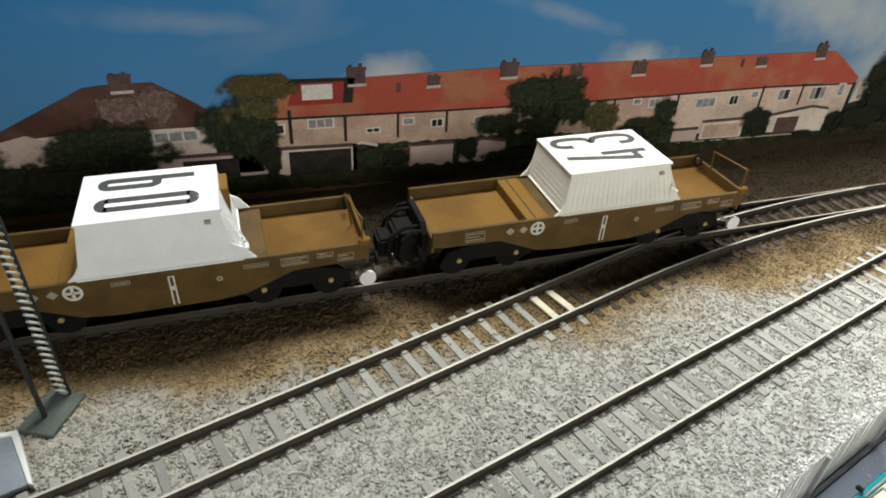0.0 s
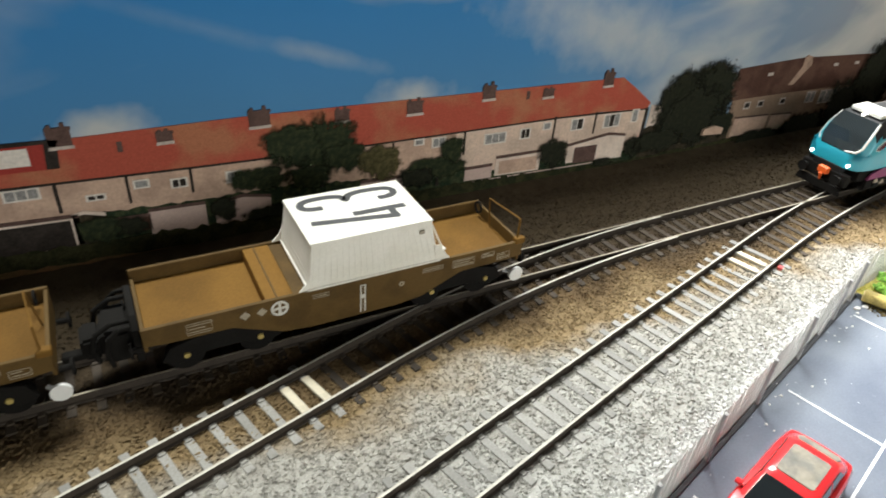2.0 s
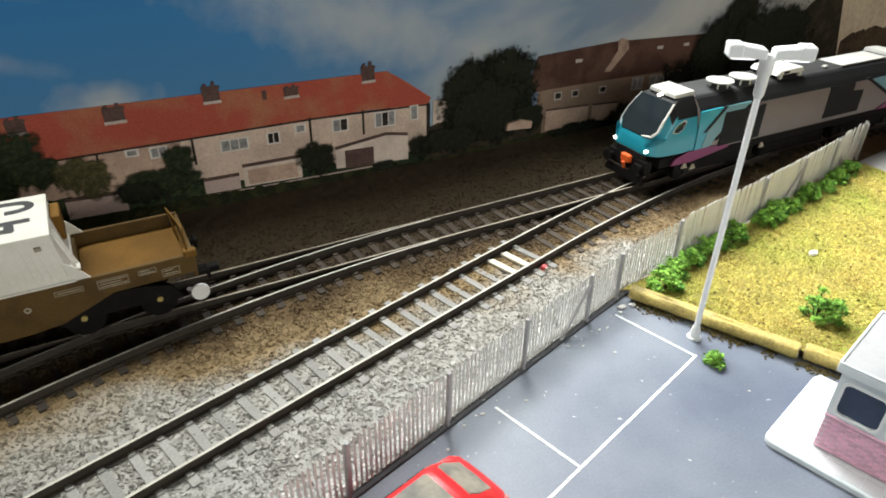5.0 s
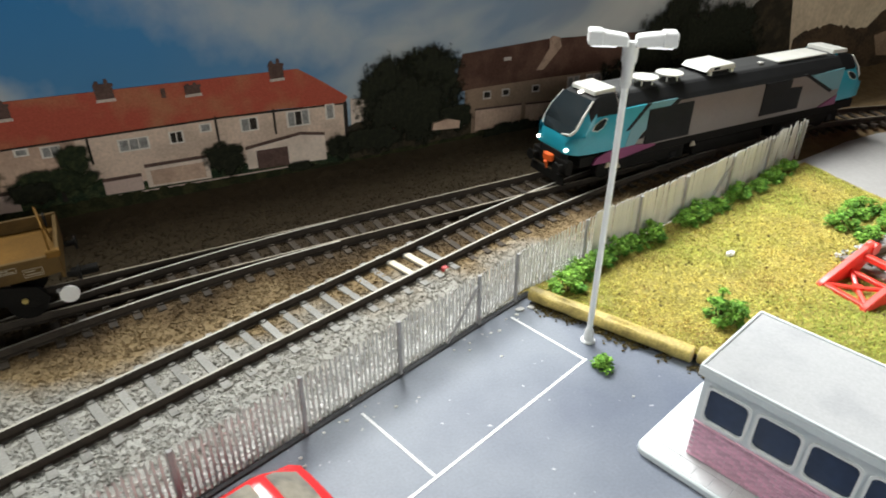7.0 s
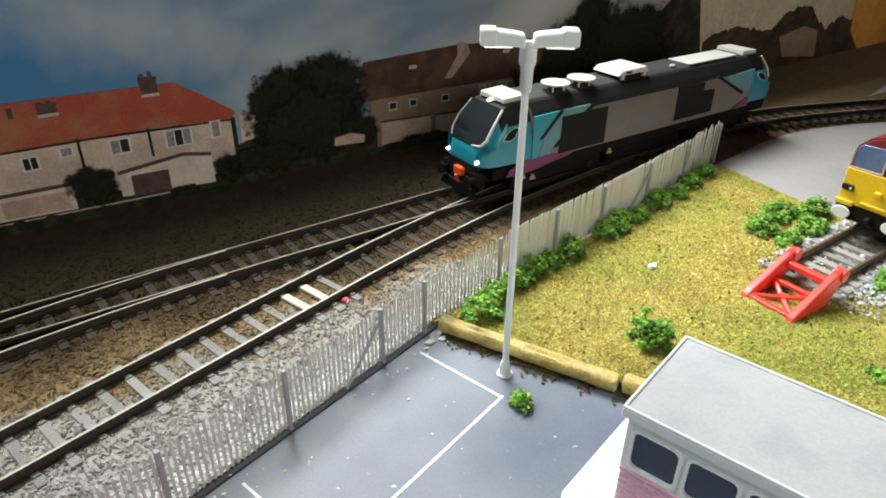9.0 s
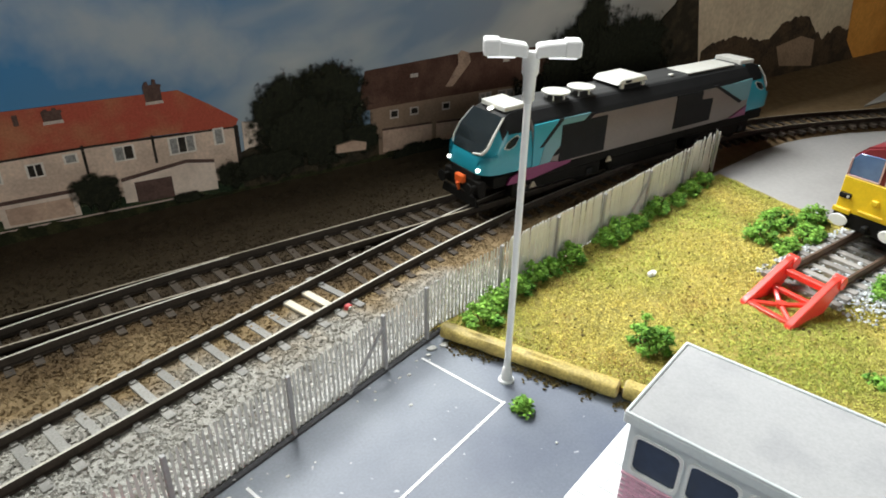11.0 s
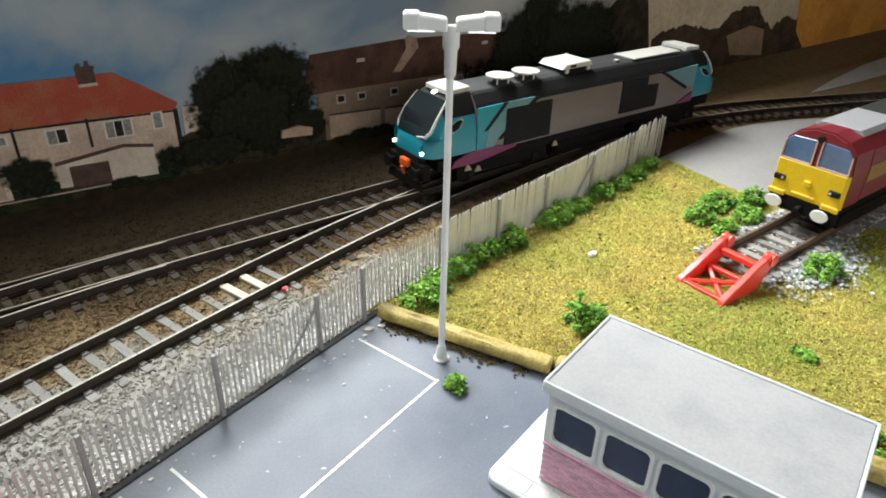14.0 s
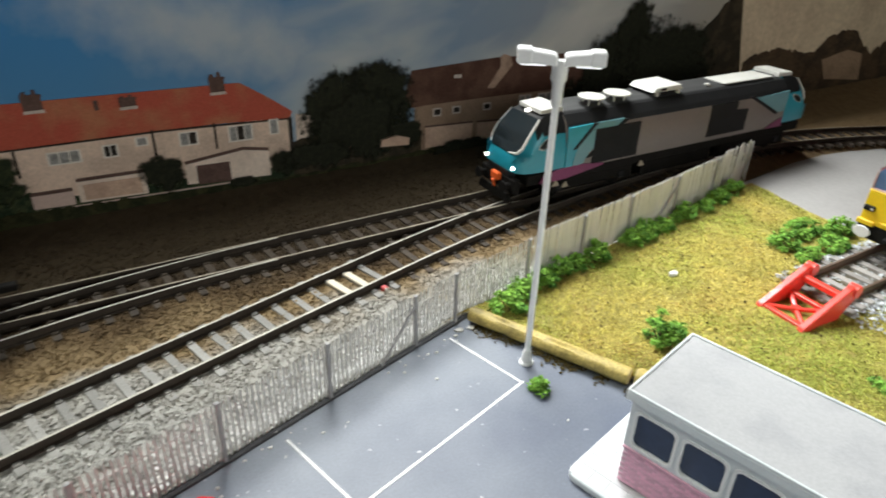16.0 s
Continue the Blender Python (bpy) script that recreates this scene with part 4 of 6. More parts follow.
    part("brake_gear", bevelled(box(-11, -2.3, 9, 25, 16, 28, 0), 1.2, 2), M_BLACK, w, "black block for the coupling gear and the shade between the wagons")
    part("brake_gear", bevelled(box(-17, -11, 12, 22, 17, 25, 0), 1.0, 2), M_BLACK, w)
    for y, reach in ((7.0, -10), (10.5, -14), (W - 10.5, -13), (W - 7.0, -9)):
        pipe = [(-1.8, 30.5), (reach * 0.55, 30.4), (reach * 0.9, 27.5), (reach, 22.0), (reach * 0.9, 17.0)]
        bm = None
        for (xa, za), (xb, zb) in zip(pipe, pipe[1:]):
            bm = rod((xa, y, za), (xb, y, zb), 0.8, 0.8, 8, bm)
        part("brake_hose", bm, M_BLACK, w, smooth=True)
    bm = rod((L - 0.6, 0.2, 18.0), (L - 0.6, 1.2, 18.0), 3.0, 3.0, 24)
    rod((L - 0.6, 1.2, 18.0), (L - 4, 4.5, 18.0), 0.7, 0.7, 8, bm)
    part("round_plate", bm, M_WHITE, w, "white round plate at the wagon's end")
    # markings on the solebar
    y0, y1 = -0.12, 0.25
    bm = ring_bm(2.1, 2.9, 41, 29.6, y0, y1)
    box(38.6, 43.4, y0, y1, 29.15, 30.05, 0, bm), box(40.55, 41.45, y0, y1, 27.2, 32, 0, bm)
    part("wheel_emblem", bm, M_MARK, w, "white ring with a cross")
    for a, b, lo, hi, n in ((12.5, 20, 27.6, 31.8, 3), (52, 57.5, 30.0, 31.6, 1), (104, 113, 28.6, 31.8, 3), (116, 121.5, 30.0, 31.9, 2), (123, 128.5, 27.6, 30.4, 2), (92, 100, 29.7, 31.4, 1)):
        panel = part("data_panel", rect_frame(a, b, lo, hi, 0.18, y0, y1), M_MARK_DIM, w)
        for k in range(n):
            z = lo + (hi - lo) * (k + 0.75) / (n + 0.5)
            part("text_bar", box(a + 0.6, b - 0.6 - 1.5 * (k % 2), y0, y1, z - 0.16, z + 0.16), M_MARK_DIM, panel)
    for a in (30, 35.3):
        part("diamond_label", prism([(a - 1.7, 29.8), (a, 28.2), (a + 1.7, 29.8), (a, 31.4)], y0, y1, "y"), M_MARK_DIM, w)
    bm = box(68.5, 69.0, y0, y1, 19.6, 31)
    box(70.0, 70.5, y0, y1, 19.6, 31, 0, bm), box(68.5, 70.5, y0, y1, 30.7, 31, 0, bm), box(68.5, 70.5, y0, y1, 25.4, 27, 0, bm)
    part("lift_mark", bm, M_MARK, w)
    part("shape_mark", ring_bm(0.5, 1.0, 84, 27.4, y0, y1, 12), M_MARK_DIM, w)
    return w


wagon_a = flask_wagon(70.0)
wagon_b = copy_thing(wagon_a, at_mm(-87.0, 188, 0))
tagged(wagon_b, "khaki-brown flat bogie wagon with tan decks, coupled behind another", "wagon", "flask wagons")


def flask(x0, x1, top, lean, text, mat, ribs, label):
    """A flask cover with leaning sides; local x from its left foot, y from the wagon's near side."""
    W, base = 34.0, 33.3
    f = thing("nuclear_flask", (x0, 188, 0), 0, label, "flask", "flasks on the wagons")
    L = x1 - x0
    foot = [(0, 0.4), (L, 0.4), (L, W - 0.4), (0, W - 0.4)]
    l0, l1 = lean
    head = [(l0, 2.4), (L - l1, 2.4), (L - l1, W - 2.0), (l0, W - 2.0)]
    def ring(k, z, grow=0.0):
        c = [(a[0] + (b[0] - a[0]) * k, a[1] + (b[1] - a[1]) * k) for a, b in zip(foot, head)]
        g = ((-grow, -grow), (grow, -grow), (grow, grow), (-grow, grow))
        return [(p[0] + d[0], p[1] + d[1], z) for p, d in zip(c, g)]
    body = loft([ring(0, base, 0.5), ring(0.03, base + 0.6, 0.5), ring(0.04, base + 0.7), ring(0.97, top - 0.9)])
    part("cover", bevelled(body, 0.12), mat, f)
    part("lid", bevelled(loft([ring(1, top - 0.9, 0.6), ring(1, top, 0.55)]), 0.15), mat, f, "flat lid with a thin overhanging rim")
    n = 22
    if ribs:
        for k in range(n):
            u = (k + 0.5) / n
            a = Vector((l0 * 0 + u * L, 0.4, base + 1.5))
            b = Vector((l0 + u * (L - l0 - l1), 2.25, top - 1.6))
            part("rib", rod(a + Vector((0, 0.09, 0)), b + Vector((0, 0.09, 0)), 0.14, 0.14, 5), mat, f)
    for k in range(1, 7):
        u = k / 7
        a, b = ring(u, base + 0.7 + u * (top - base - 1.6))[0], ring(u, base + 0.7 + u * (top - base - 1.6))[3]
        part("end_rib", rod((a[0] + 0.16, a[1] + 1, a[2]), (b[0] + 0.16, b[1] - 1, b[2]), 0.2, 0.2, 5), mat, f)
    # end frame, with a splayed foot and a small ladder
    for ya in (0.5, W - 1.3):
        part("end_gusset", prism([(L - 1, base), (L + 4.6, base), (L + 1.2, base + 4.4), (L - l1 * 0.6, base + 7)], ya, ya + 0.8, "y", 0.1), mat, f)
        part("foot_gusset", prism([(0.8, base), (-3.2, base), (-0.6, base + 2.6), (l0 * 0.4, base + 6)], ya, ya + 0.8, "y", 0.1), mat, f)
    bm = rod((L + 1.6, 1.2, base + 4), (L - l1 + 0.9, 5.5, top - 1.5), 0.35, 0.35, 6)
    rod((L + 2.2, 3.6, base + 4), (L - l1 + 1.2, 7.2, top - 1.5), 0.35, 0.35, 6, bm)
    for k in range(4):
        u = (k + 0.6) / 4.4
        p, q = Vector((L + 1.6, 1.2, base + 4)).lerp((L - l1 + 0.9, 5.5, top - 1.5), u), Vector((L + 2.2, 3.6, base + 4)).lerp((L - l1 + 1.2, 7.2, top - 1.5), u)
        rod(p, q, 0.25, 0.25, 5, bm)
    part("ladder", bm, mat, f)
    part("end_shelf", box(L - 0.4, L + 2.6, 0.6, 4.0, base + 3.6, base + 4.4, 0.2), mat, f)
    part("end_plate", box(L - l1 + 0.4, L - l1 + 3.4, W - 14, W - 3, base + 5, top - 3, 0.3), M_TAN, f)
    part("label_plate", box(L - l1 - 4.5, L - l1 - 2.7, 1.2, 2.2, top - 4.6, top - 3.4, 0), M_MARK_DIM, f)
    tx0, tx1 = (l0 + 3.6, L - l1 - 4.2) if ribs else (l0 + 5.9, L - l1 - 6.6)
    for digit, ya, yb in ((text[0], 0.22, 0.40), (text[1], 0.67, 0.89 if ribs else 0.83)):
        numeral(digit, tx0, tx1, 2.4 + (W - 4.4) * ya, 2.4 + (W - 4.4) * yb, top + 0.08, 2.7 if ribs else 2.9, M_DIGIT, f)
    return f


flask(121.0, 168.4, 50.0, (2.0, 3.2), "43", M_FLASK, True, "cream-white nuclear flask cover with ribbed sides, numbered on its lid")
flask(-43.5, 5.0, 52.4, (3.0, 5.0), "09", M_FLASK_WHITE, False, "bright white smooth-sided nuclear flask cover, numbered on its lid")

# ---- turquoise diesel locomotive on the main line: local x from its nose, y from the near side ----
M_TEAL = material("turquoise_paint", (0.014, 0.25, 0.33), 0.32, 0, 0.06, 20, 1, 0.02, coat=0.3)
M_TEAL_PALE = material("pale_turquoise_paint", (0.10, 0.23, 0.265), 0.35, 0, 0.06, 20, 1, 0.02, coat=0.3)
M_SILVER = material("silver_grey_paint", (0.18, 0.155, 0.14), 0.4, 0.1, 0.06, 20, 1, 0.03)
M_CHAR = material("charcoal_paint", (0.011, 0.011, 0.0115), 0.65, 0, 0.15, 10, 1, 0.05, spec=0.18)
M_MAGENTA = material("magenta_paint", (0.17, 0.022, 0.09), 0.4, 0, 0.08, 12, 1, 0.02)
M_ROOFGREY = material("roof_grey_paint", (0.032, 0.032, 0.032), 0.55, 0, 0.12, 12, 1, 0.05)
M_FAN = material("pale_roof_fitting", (0.52, 0.51, 0.47), 0.5, 0, 0.05, 8, 1, 0.05)
M_DARKGLASS = glass("dark_glass", (0.012, 0.016, 0.018))
M_ORANGE = material("orange_paint", (0.75, 0.12, 0.02), 0.4, 0, 0.05, 4, 1, 0.02)
M_HEADLAMP = glowing("lit_headlamp", (1.0, 0.95, 0.85), 6.0)


def turquoise_loco(x):
    W, L = 34.0, 212.0
    o = thing("diesel_locomotive", (x, 187, 0), -0.9, "turquoise and silver-grey diesel locomotive with lit headlamps on the main track", "locomotive")
    # body shell between the cabs, with a leaning upper side
    def section(x, hi=1.0):
        return [(x, 1.0, 24), (x, 0.6, 30), (x, 0.8, 43), (x, 2.6, 48), (x, 6.0, 53.5 * hi), (x, 12, 55.5 * hi), (x, W - 12, 55.5 * hi), (x, W - 6, 53.5 * hi), (x, W - 2.6, 48), (x, W - 0.8, 43), (x, W - 0.6, 30), (x, W - 1.0, 24)]
    part("body", loft([section(26), section(L - 26)]), M_SILVER, o, smooth=True)
    def cab(flip):
        f = (lambda v: L - v) if flip else (lambda v: v)
        stations = ((0, 30.5, 6.5, 0), (1.0, 33, 4.0, 0), (3.5, 36.0, 1.6, 0), (7, 42, 0.6, 0.2), (10, 47.2, 0.3, 0.9), (13, 52, 0.1, 1.5), (17, 54.5, 0.0, 2.5), (26.02, 55.3, 0.0, 2.5))

        def side_y(x, z):
            """The near skin of the cab at a place along it and a height."""
            xs = [q[0] for q in stations]
            top, tuck, brow = (np.interp(x, xs, [q[k] for q in stations]) for k in (1, 2, 3))
            return 0.8 + tuck + (brow + 0.6) * max(0.0, z - 34) / max(1.0, top - 41)

        def s(x, top, tuck, brow, low=25.6):
            half = W / 2 - 0.8 - tuck
            knee, shoulder = min(34, top), max(low + 2, top - 7)
            waist = max(min(42.4, shoulder - 0.3), knee + 0.1) if shoulder > knee + 0.5 else (knee + shoulder) / 2
            k = (brow + 0.6) * min(1.0, max(0.0, (waist - knee) / max(0.1, shoulder - knee)))
            near = [(half, low), (half, knee), (half - k, waist), (half - brow - 0.6, shoulder), (half - 4 - brow, top)]
            return [(f(x), W / 2 - h, z) for h, z in near] + [(f(x), W / 2 + h, z) for h, z in near[::-1]]

        c = part("cab", loft([s(*q) for q in stations]), M_TEAL, o, "turquoise raked cab with dark upper sides", smooth=True)
        bm = loft([[(f(x), y0, z - 1.2), (f(x), W - y0, z - 1.2), (f(x - 0.5), W - y0, z + 0.3), (f(x - 0.5), y0, z + 0.3)] for x, y0, z in ((1.5, 8.2, 33.7), (4.0, 6.0, 37.2), (7.0, 5.8, 42.4), (13.0, 6.8, 52.5))])
        part("windscreen", bm, M_DARKGLASS, c, "dark raked windscreen")
        for y0, y1, y2, r in ((4.6, 4.8, 6.2, 0.65), (W - 4.6, W - 4.8, W - 6.2, 0.3)):
            bm = rod((f(1.8), y0 + (1.8 if y0 < 10 else -1.8), 34.4), (f(3.6), y0, 37.0), r, r, 8)
            rod((f(3.6), y0, 37.0), (f(6.8), y1, 42.4), r, r, 8, bm)
            rod((f(6.8), y1, 42.4), (f(12.8), y2, 52.6), r, r * 0.8, 8, bm)
            part("screen_pillar", bm, M_FAN, c, "pale windscreen pillar")
        part("wiper", rod((f(1.6), 6.4, 34.6), (f(0.9), 11.5, 33.8), 0.6, 0.4, 6), M_FAN, c)
        eye = ((10.2, 36.6), (13.0, 36.0), (16.6, 37.4), (19.4, 40.6), (18.2, 41.6), (14.4, 40.6), (11.6, 38.8))
        for name, grow, lift, mat in (("window_surround", 1.0, 0.16, M_FAN), ("side_window", 0.84, 0.3, M_DARKGLASS)):
            rim = [(14.6 + (ex - 14.6) * grow, 38.8 + (ez - 38.8) * grow) for ex, ez in eye]
            part(name, loft([[(f(ex), side_y(ex, ez) - d, ez) for ex, ez in rim] for d in (lift, -0.4)]), mat, c)
        part("nose_panel", box(min(f(-0.3), f(4)), max(f(-0.3), f(4)), 8.5, W - 8.5, 21.5, 26, 0.6), M_CHAR, c)
        for y in (6.2, W - 6.2):
            part("headlamp", rod((f(-0.6), y, 27.6), (f(1.5), y, 27.6), 0.75, 0.75, 12), M_HEADLAMP if not flip else M_FAN, c, "small round headlamp")
        part("headlamp", rod((f(13.0), W / 2, 54.4), (f(15), W / 2, 54.8), 0.85, 0.85, 12), M_HEADLAMP if not flip else M_FAN, c)
        part("roof_pod", prism([(f(15.0), 54.6), (f(15.4), 57.8), (f(27.4), 58.6), (f(28), 54.8)], 8.5, W - 8.5, "y", 0.4), M_FAN, c, "pale raised roof panel behind the headlamp")
        return c
    cab(False), cab(True)
    # livery on the near side
    def stripe(name, outline, mat, lift=0.0):
        return part(name, prism(outline, 0.30 - lift, 1.2, "y"), mat, o)
    stripe("cab_panel", [(26, 25), (26, 46.5), (42, 47), (33, 36), (30, 25)], M_TEAL)
    stripe("pale_panel", [(30.2, 25), (33.2, 36), (42.2, 47), (60, 47), (40, 31), (36, 25)], M_TEAL_PALE)
    stripe("diagonal_band", [(38, 28.5), (41, 28.5), (63, 46), (60, 46.5)], M_CHAR, 0.06)
    stripe("diagonal_band", [(29.5, 34), (32, 34), (43.5, 47), (40.5, 47)], M_CHAR, 0.06)
    stripe("magenta_panel", [(12, 20), (14, 23.2), (22, 25.6), (36, 26.0), (50, 24.3), (50, 23.4), (26, 20)], M_MAGENTA, 0.05)
    stripe("side_grille", box_outline(42.5, 71.5, 25, 42.5), M_CHAR, 0.1)
    stripe("side_grille", [(122.5, 26.5), (152.5, 26.5), (152.5, 38.5), (143, 39), (143, 44.5), (122.5, 44.5)], M_CHAR, 0.1)
    stripe("pale_panel", [(158, 44.5), (186, 46), (186, 33), (180, 33)], M_TEAL_PALE)
    stripe("diagonal_band", [(152, 46.5), (155, 46.5), (180, 33), (178, 32)], M_CHAR, 0.06)
    stripe("cab_panel", [(180, 27.5), (186, 29.5), (186, 24), (172, 24)], M_MAGENTA)
    # roof
    part("roof", prism([(6.4, 53.0), (8.2, 55.0), (12, 56.0), (W - 12, 56.0), (W - 8.2, 55.0), (W - 6.4, 53.0)], 28.2, L - 28.2, "x", 0.2), M_ROOFGREY, o)
    part("cantrail", loft([[(x, 0.5, 45.0), (x, 0.7, 45.2), (x, 2.2, 48.2), (x, 5.7, 53.7), (x, 7.0, 54.6), (x, 7.0, 53.4), (x, 3.2, 47.6), (x, 1.4, 44.8)] for x in (26.2, L - 26.2)]), M_CHAR, o, "dark sloping roof edge")
    for cx in (47, 63):
        bm = rod((cx, W / 2 - 5.5, 60.4), (cx, W / 2 - 5.5, 61.3), 6.6, 6.6, 32)
        for a in range(4):
            p = (cx + 4 * math.cos(a * 1.57 + 0.6), W / 2 - 5.5 + 4 * math.sin(a * 1.57 + 0.6))
            rod((*p, 55.6), (*p, 60.5), 0.5, 0.5, 5, bm)
        part("roof_fan", bm, M_FAN, o, "pale round fan cover on legs")
    part("exhaust_housing", prism([(83, 58.4), (86, 62), (103, 62.6), (105, 58.4)], 7, W - 10, "y", 0.5), M_FAN, o, "pale box-shaped roof housing")
    part("housing_vent", box(88.5, 92.5, 6.7, 8.0, 59.4, 61.2, 0.1), M_CHAR, o)
    part("housing_base", box(85, 103.5, 8, W - 11, 55.9, 58.5, 0.2), M_CHAR, o)
    for hx in (86.5, 101.5):
        part("housing_foot", box(hx - 1, hx + 1, 6.6, 8.6, 55.6, 58.5, 0.2), M_FAN, o)
    part("roof_hatch", box(138, 178, 8, W - 12, 56.0, 57.0, 0.2), M_FAN, o, "long pale roof hatch")
    part("horn", box(126, 129, 10, 12, 56.0, 57.6, 0.3), M_FAN, o)
    # underframe
    part("underframe", box(6, L - 6, 2.2, W - 2.2, 19, 24.0, 0.3), M_BLACK, o)
    part("fuel_tank", box(80, 132, 2.5, W - 2.5, 11.5, 19.0, 0.8), M_BLACK, o)
    for c in (45, L - 45):
        b = part("bogie", prism([(c - 28, 12), (c - 28, 19), (c + 28, 19), (c + 28, 12), (c + 18, 13.5), (c - 18, 13.5)], 2.4, 4.0, "y", 0.3), M_BLACK, o)
        for ax in (c - 20, c + 20):
            for y in (W / 2 - GAUGE / 2, W / 2 + GAUGE / 2):
                part("wheel", rod((ax, y - 1.2, 15.0), (ax, y + 1.2, 15.0), 6.5, 6.5, 24), M_BLACK, b)
            part("axle_box", box(ax - 2, ax + 2, 1.4, 2.5, 13.5, 17, 0.3), M_CHAR, b)
    part("buffer_beam", box(-0.5, 3.0, 3.5, W - 3.5, 15.5, 22.5, 0.4), M_BLACK, o)
    for y in (7, W - 7):
        bm = rod((-0.4, y, 19.5), (-4.0, y, 19.5), 1.2, 1.2, 10)
        rod((-4.0, y, 19.5), (-4.8, y, 19.5), 2.7, 2.7, 16, bm)
        part("buffer", bm, M_BLACK, o)
    part("snowplough", prism([(3.5, 11), (W - 3.5, 11), (W - 5, 15.4), (5, 15.4)], -2.0, -0.8, "x", 0.2), M_BLACK, o)
    bm = box(-3.0, -0.4, W / 2 - 3.5, W / 2 + 2.5, 19.4, 23.2, 0.5)
    rod((-3.2, W / 2 - 0.5, 19.6), (-2.2, W / 2 - 0.5, 15.8), 1.0, 0.6, 8, bm)
    part("coupler", bm, M_ORANGE, o, "bright orange coupler cover")
    for k, (px, pz) in enumerate(((20, 17), (26, 15.5), (75, 18))):
        part("step_plate", prism([(px, pz), (px + 4, pz), (px + 2.4, pz + 2.6), (px + 1.2, pz + 2.6)], 0.6, 1.2, "y"), M_MARK_DIM, o)
    for ob in o.children_recursive:            # the roof lies in a flat curve
        for v in ob.data.vertices:
            v.co.z = min(v.co.z, 0.042 + (v.co.z - 0.042) * 0.66)
        if ob.name.startswith("cab") and "panel" not in ob.name and "cantrail" not in ob.name:
            ob.data.materials.append(M_CHAR)
            for f in ob.data.polygons:
                f.material_index = int(f.center.z > 0.0422 and abs(f.normal.x) < 0.5)
    return o


def box_outline(x0, x1, z0, z1):
    return [(x0, z0), (x1, z0), (x1, z1), (x0, z1)]


turquoise_loco(411.0)

# ---- maroon and yellow locomotive on the spur: local x from its face, y from its centre line ----
M_MAROON = material("maroon_paint", (0.20, 0.02, 0.03), 0.4, 0, 0.06, 14, 1, 0.02, coat=0.2)
M_YELLOW = material("warning_yellow_paint", (0.80, 0.53, 0.015), 0.45, 0, 0.05, 10, 1, 0.02)
M_GREYROOF = material("pale_grey_roof", (0.33, 0.33, 0.34), 0.5, 0, 0.06, 20, 1, 0.03)
# the windscreens' blue reflection is put into the glass colour
M_BLUEGLASS = glass("sky_blue_glass", (0.10, 0.17, 0.34), 0.12)
M_GOLD = material("dull_gold_stripe", (0.28, 0.17, 0.05), 0.5, 0, 0.08, 12, 1, 0.02)
SPUR_Y, SPUR_TOP = 79.0, 7.6


M_RIMPALE = material("pale_screen_rim", (0.55, 0.36, 0.34), 0.5, 0, 0.06, 6, 1, 0.02)


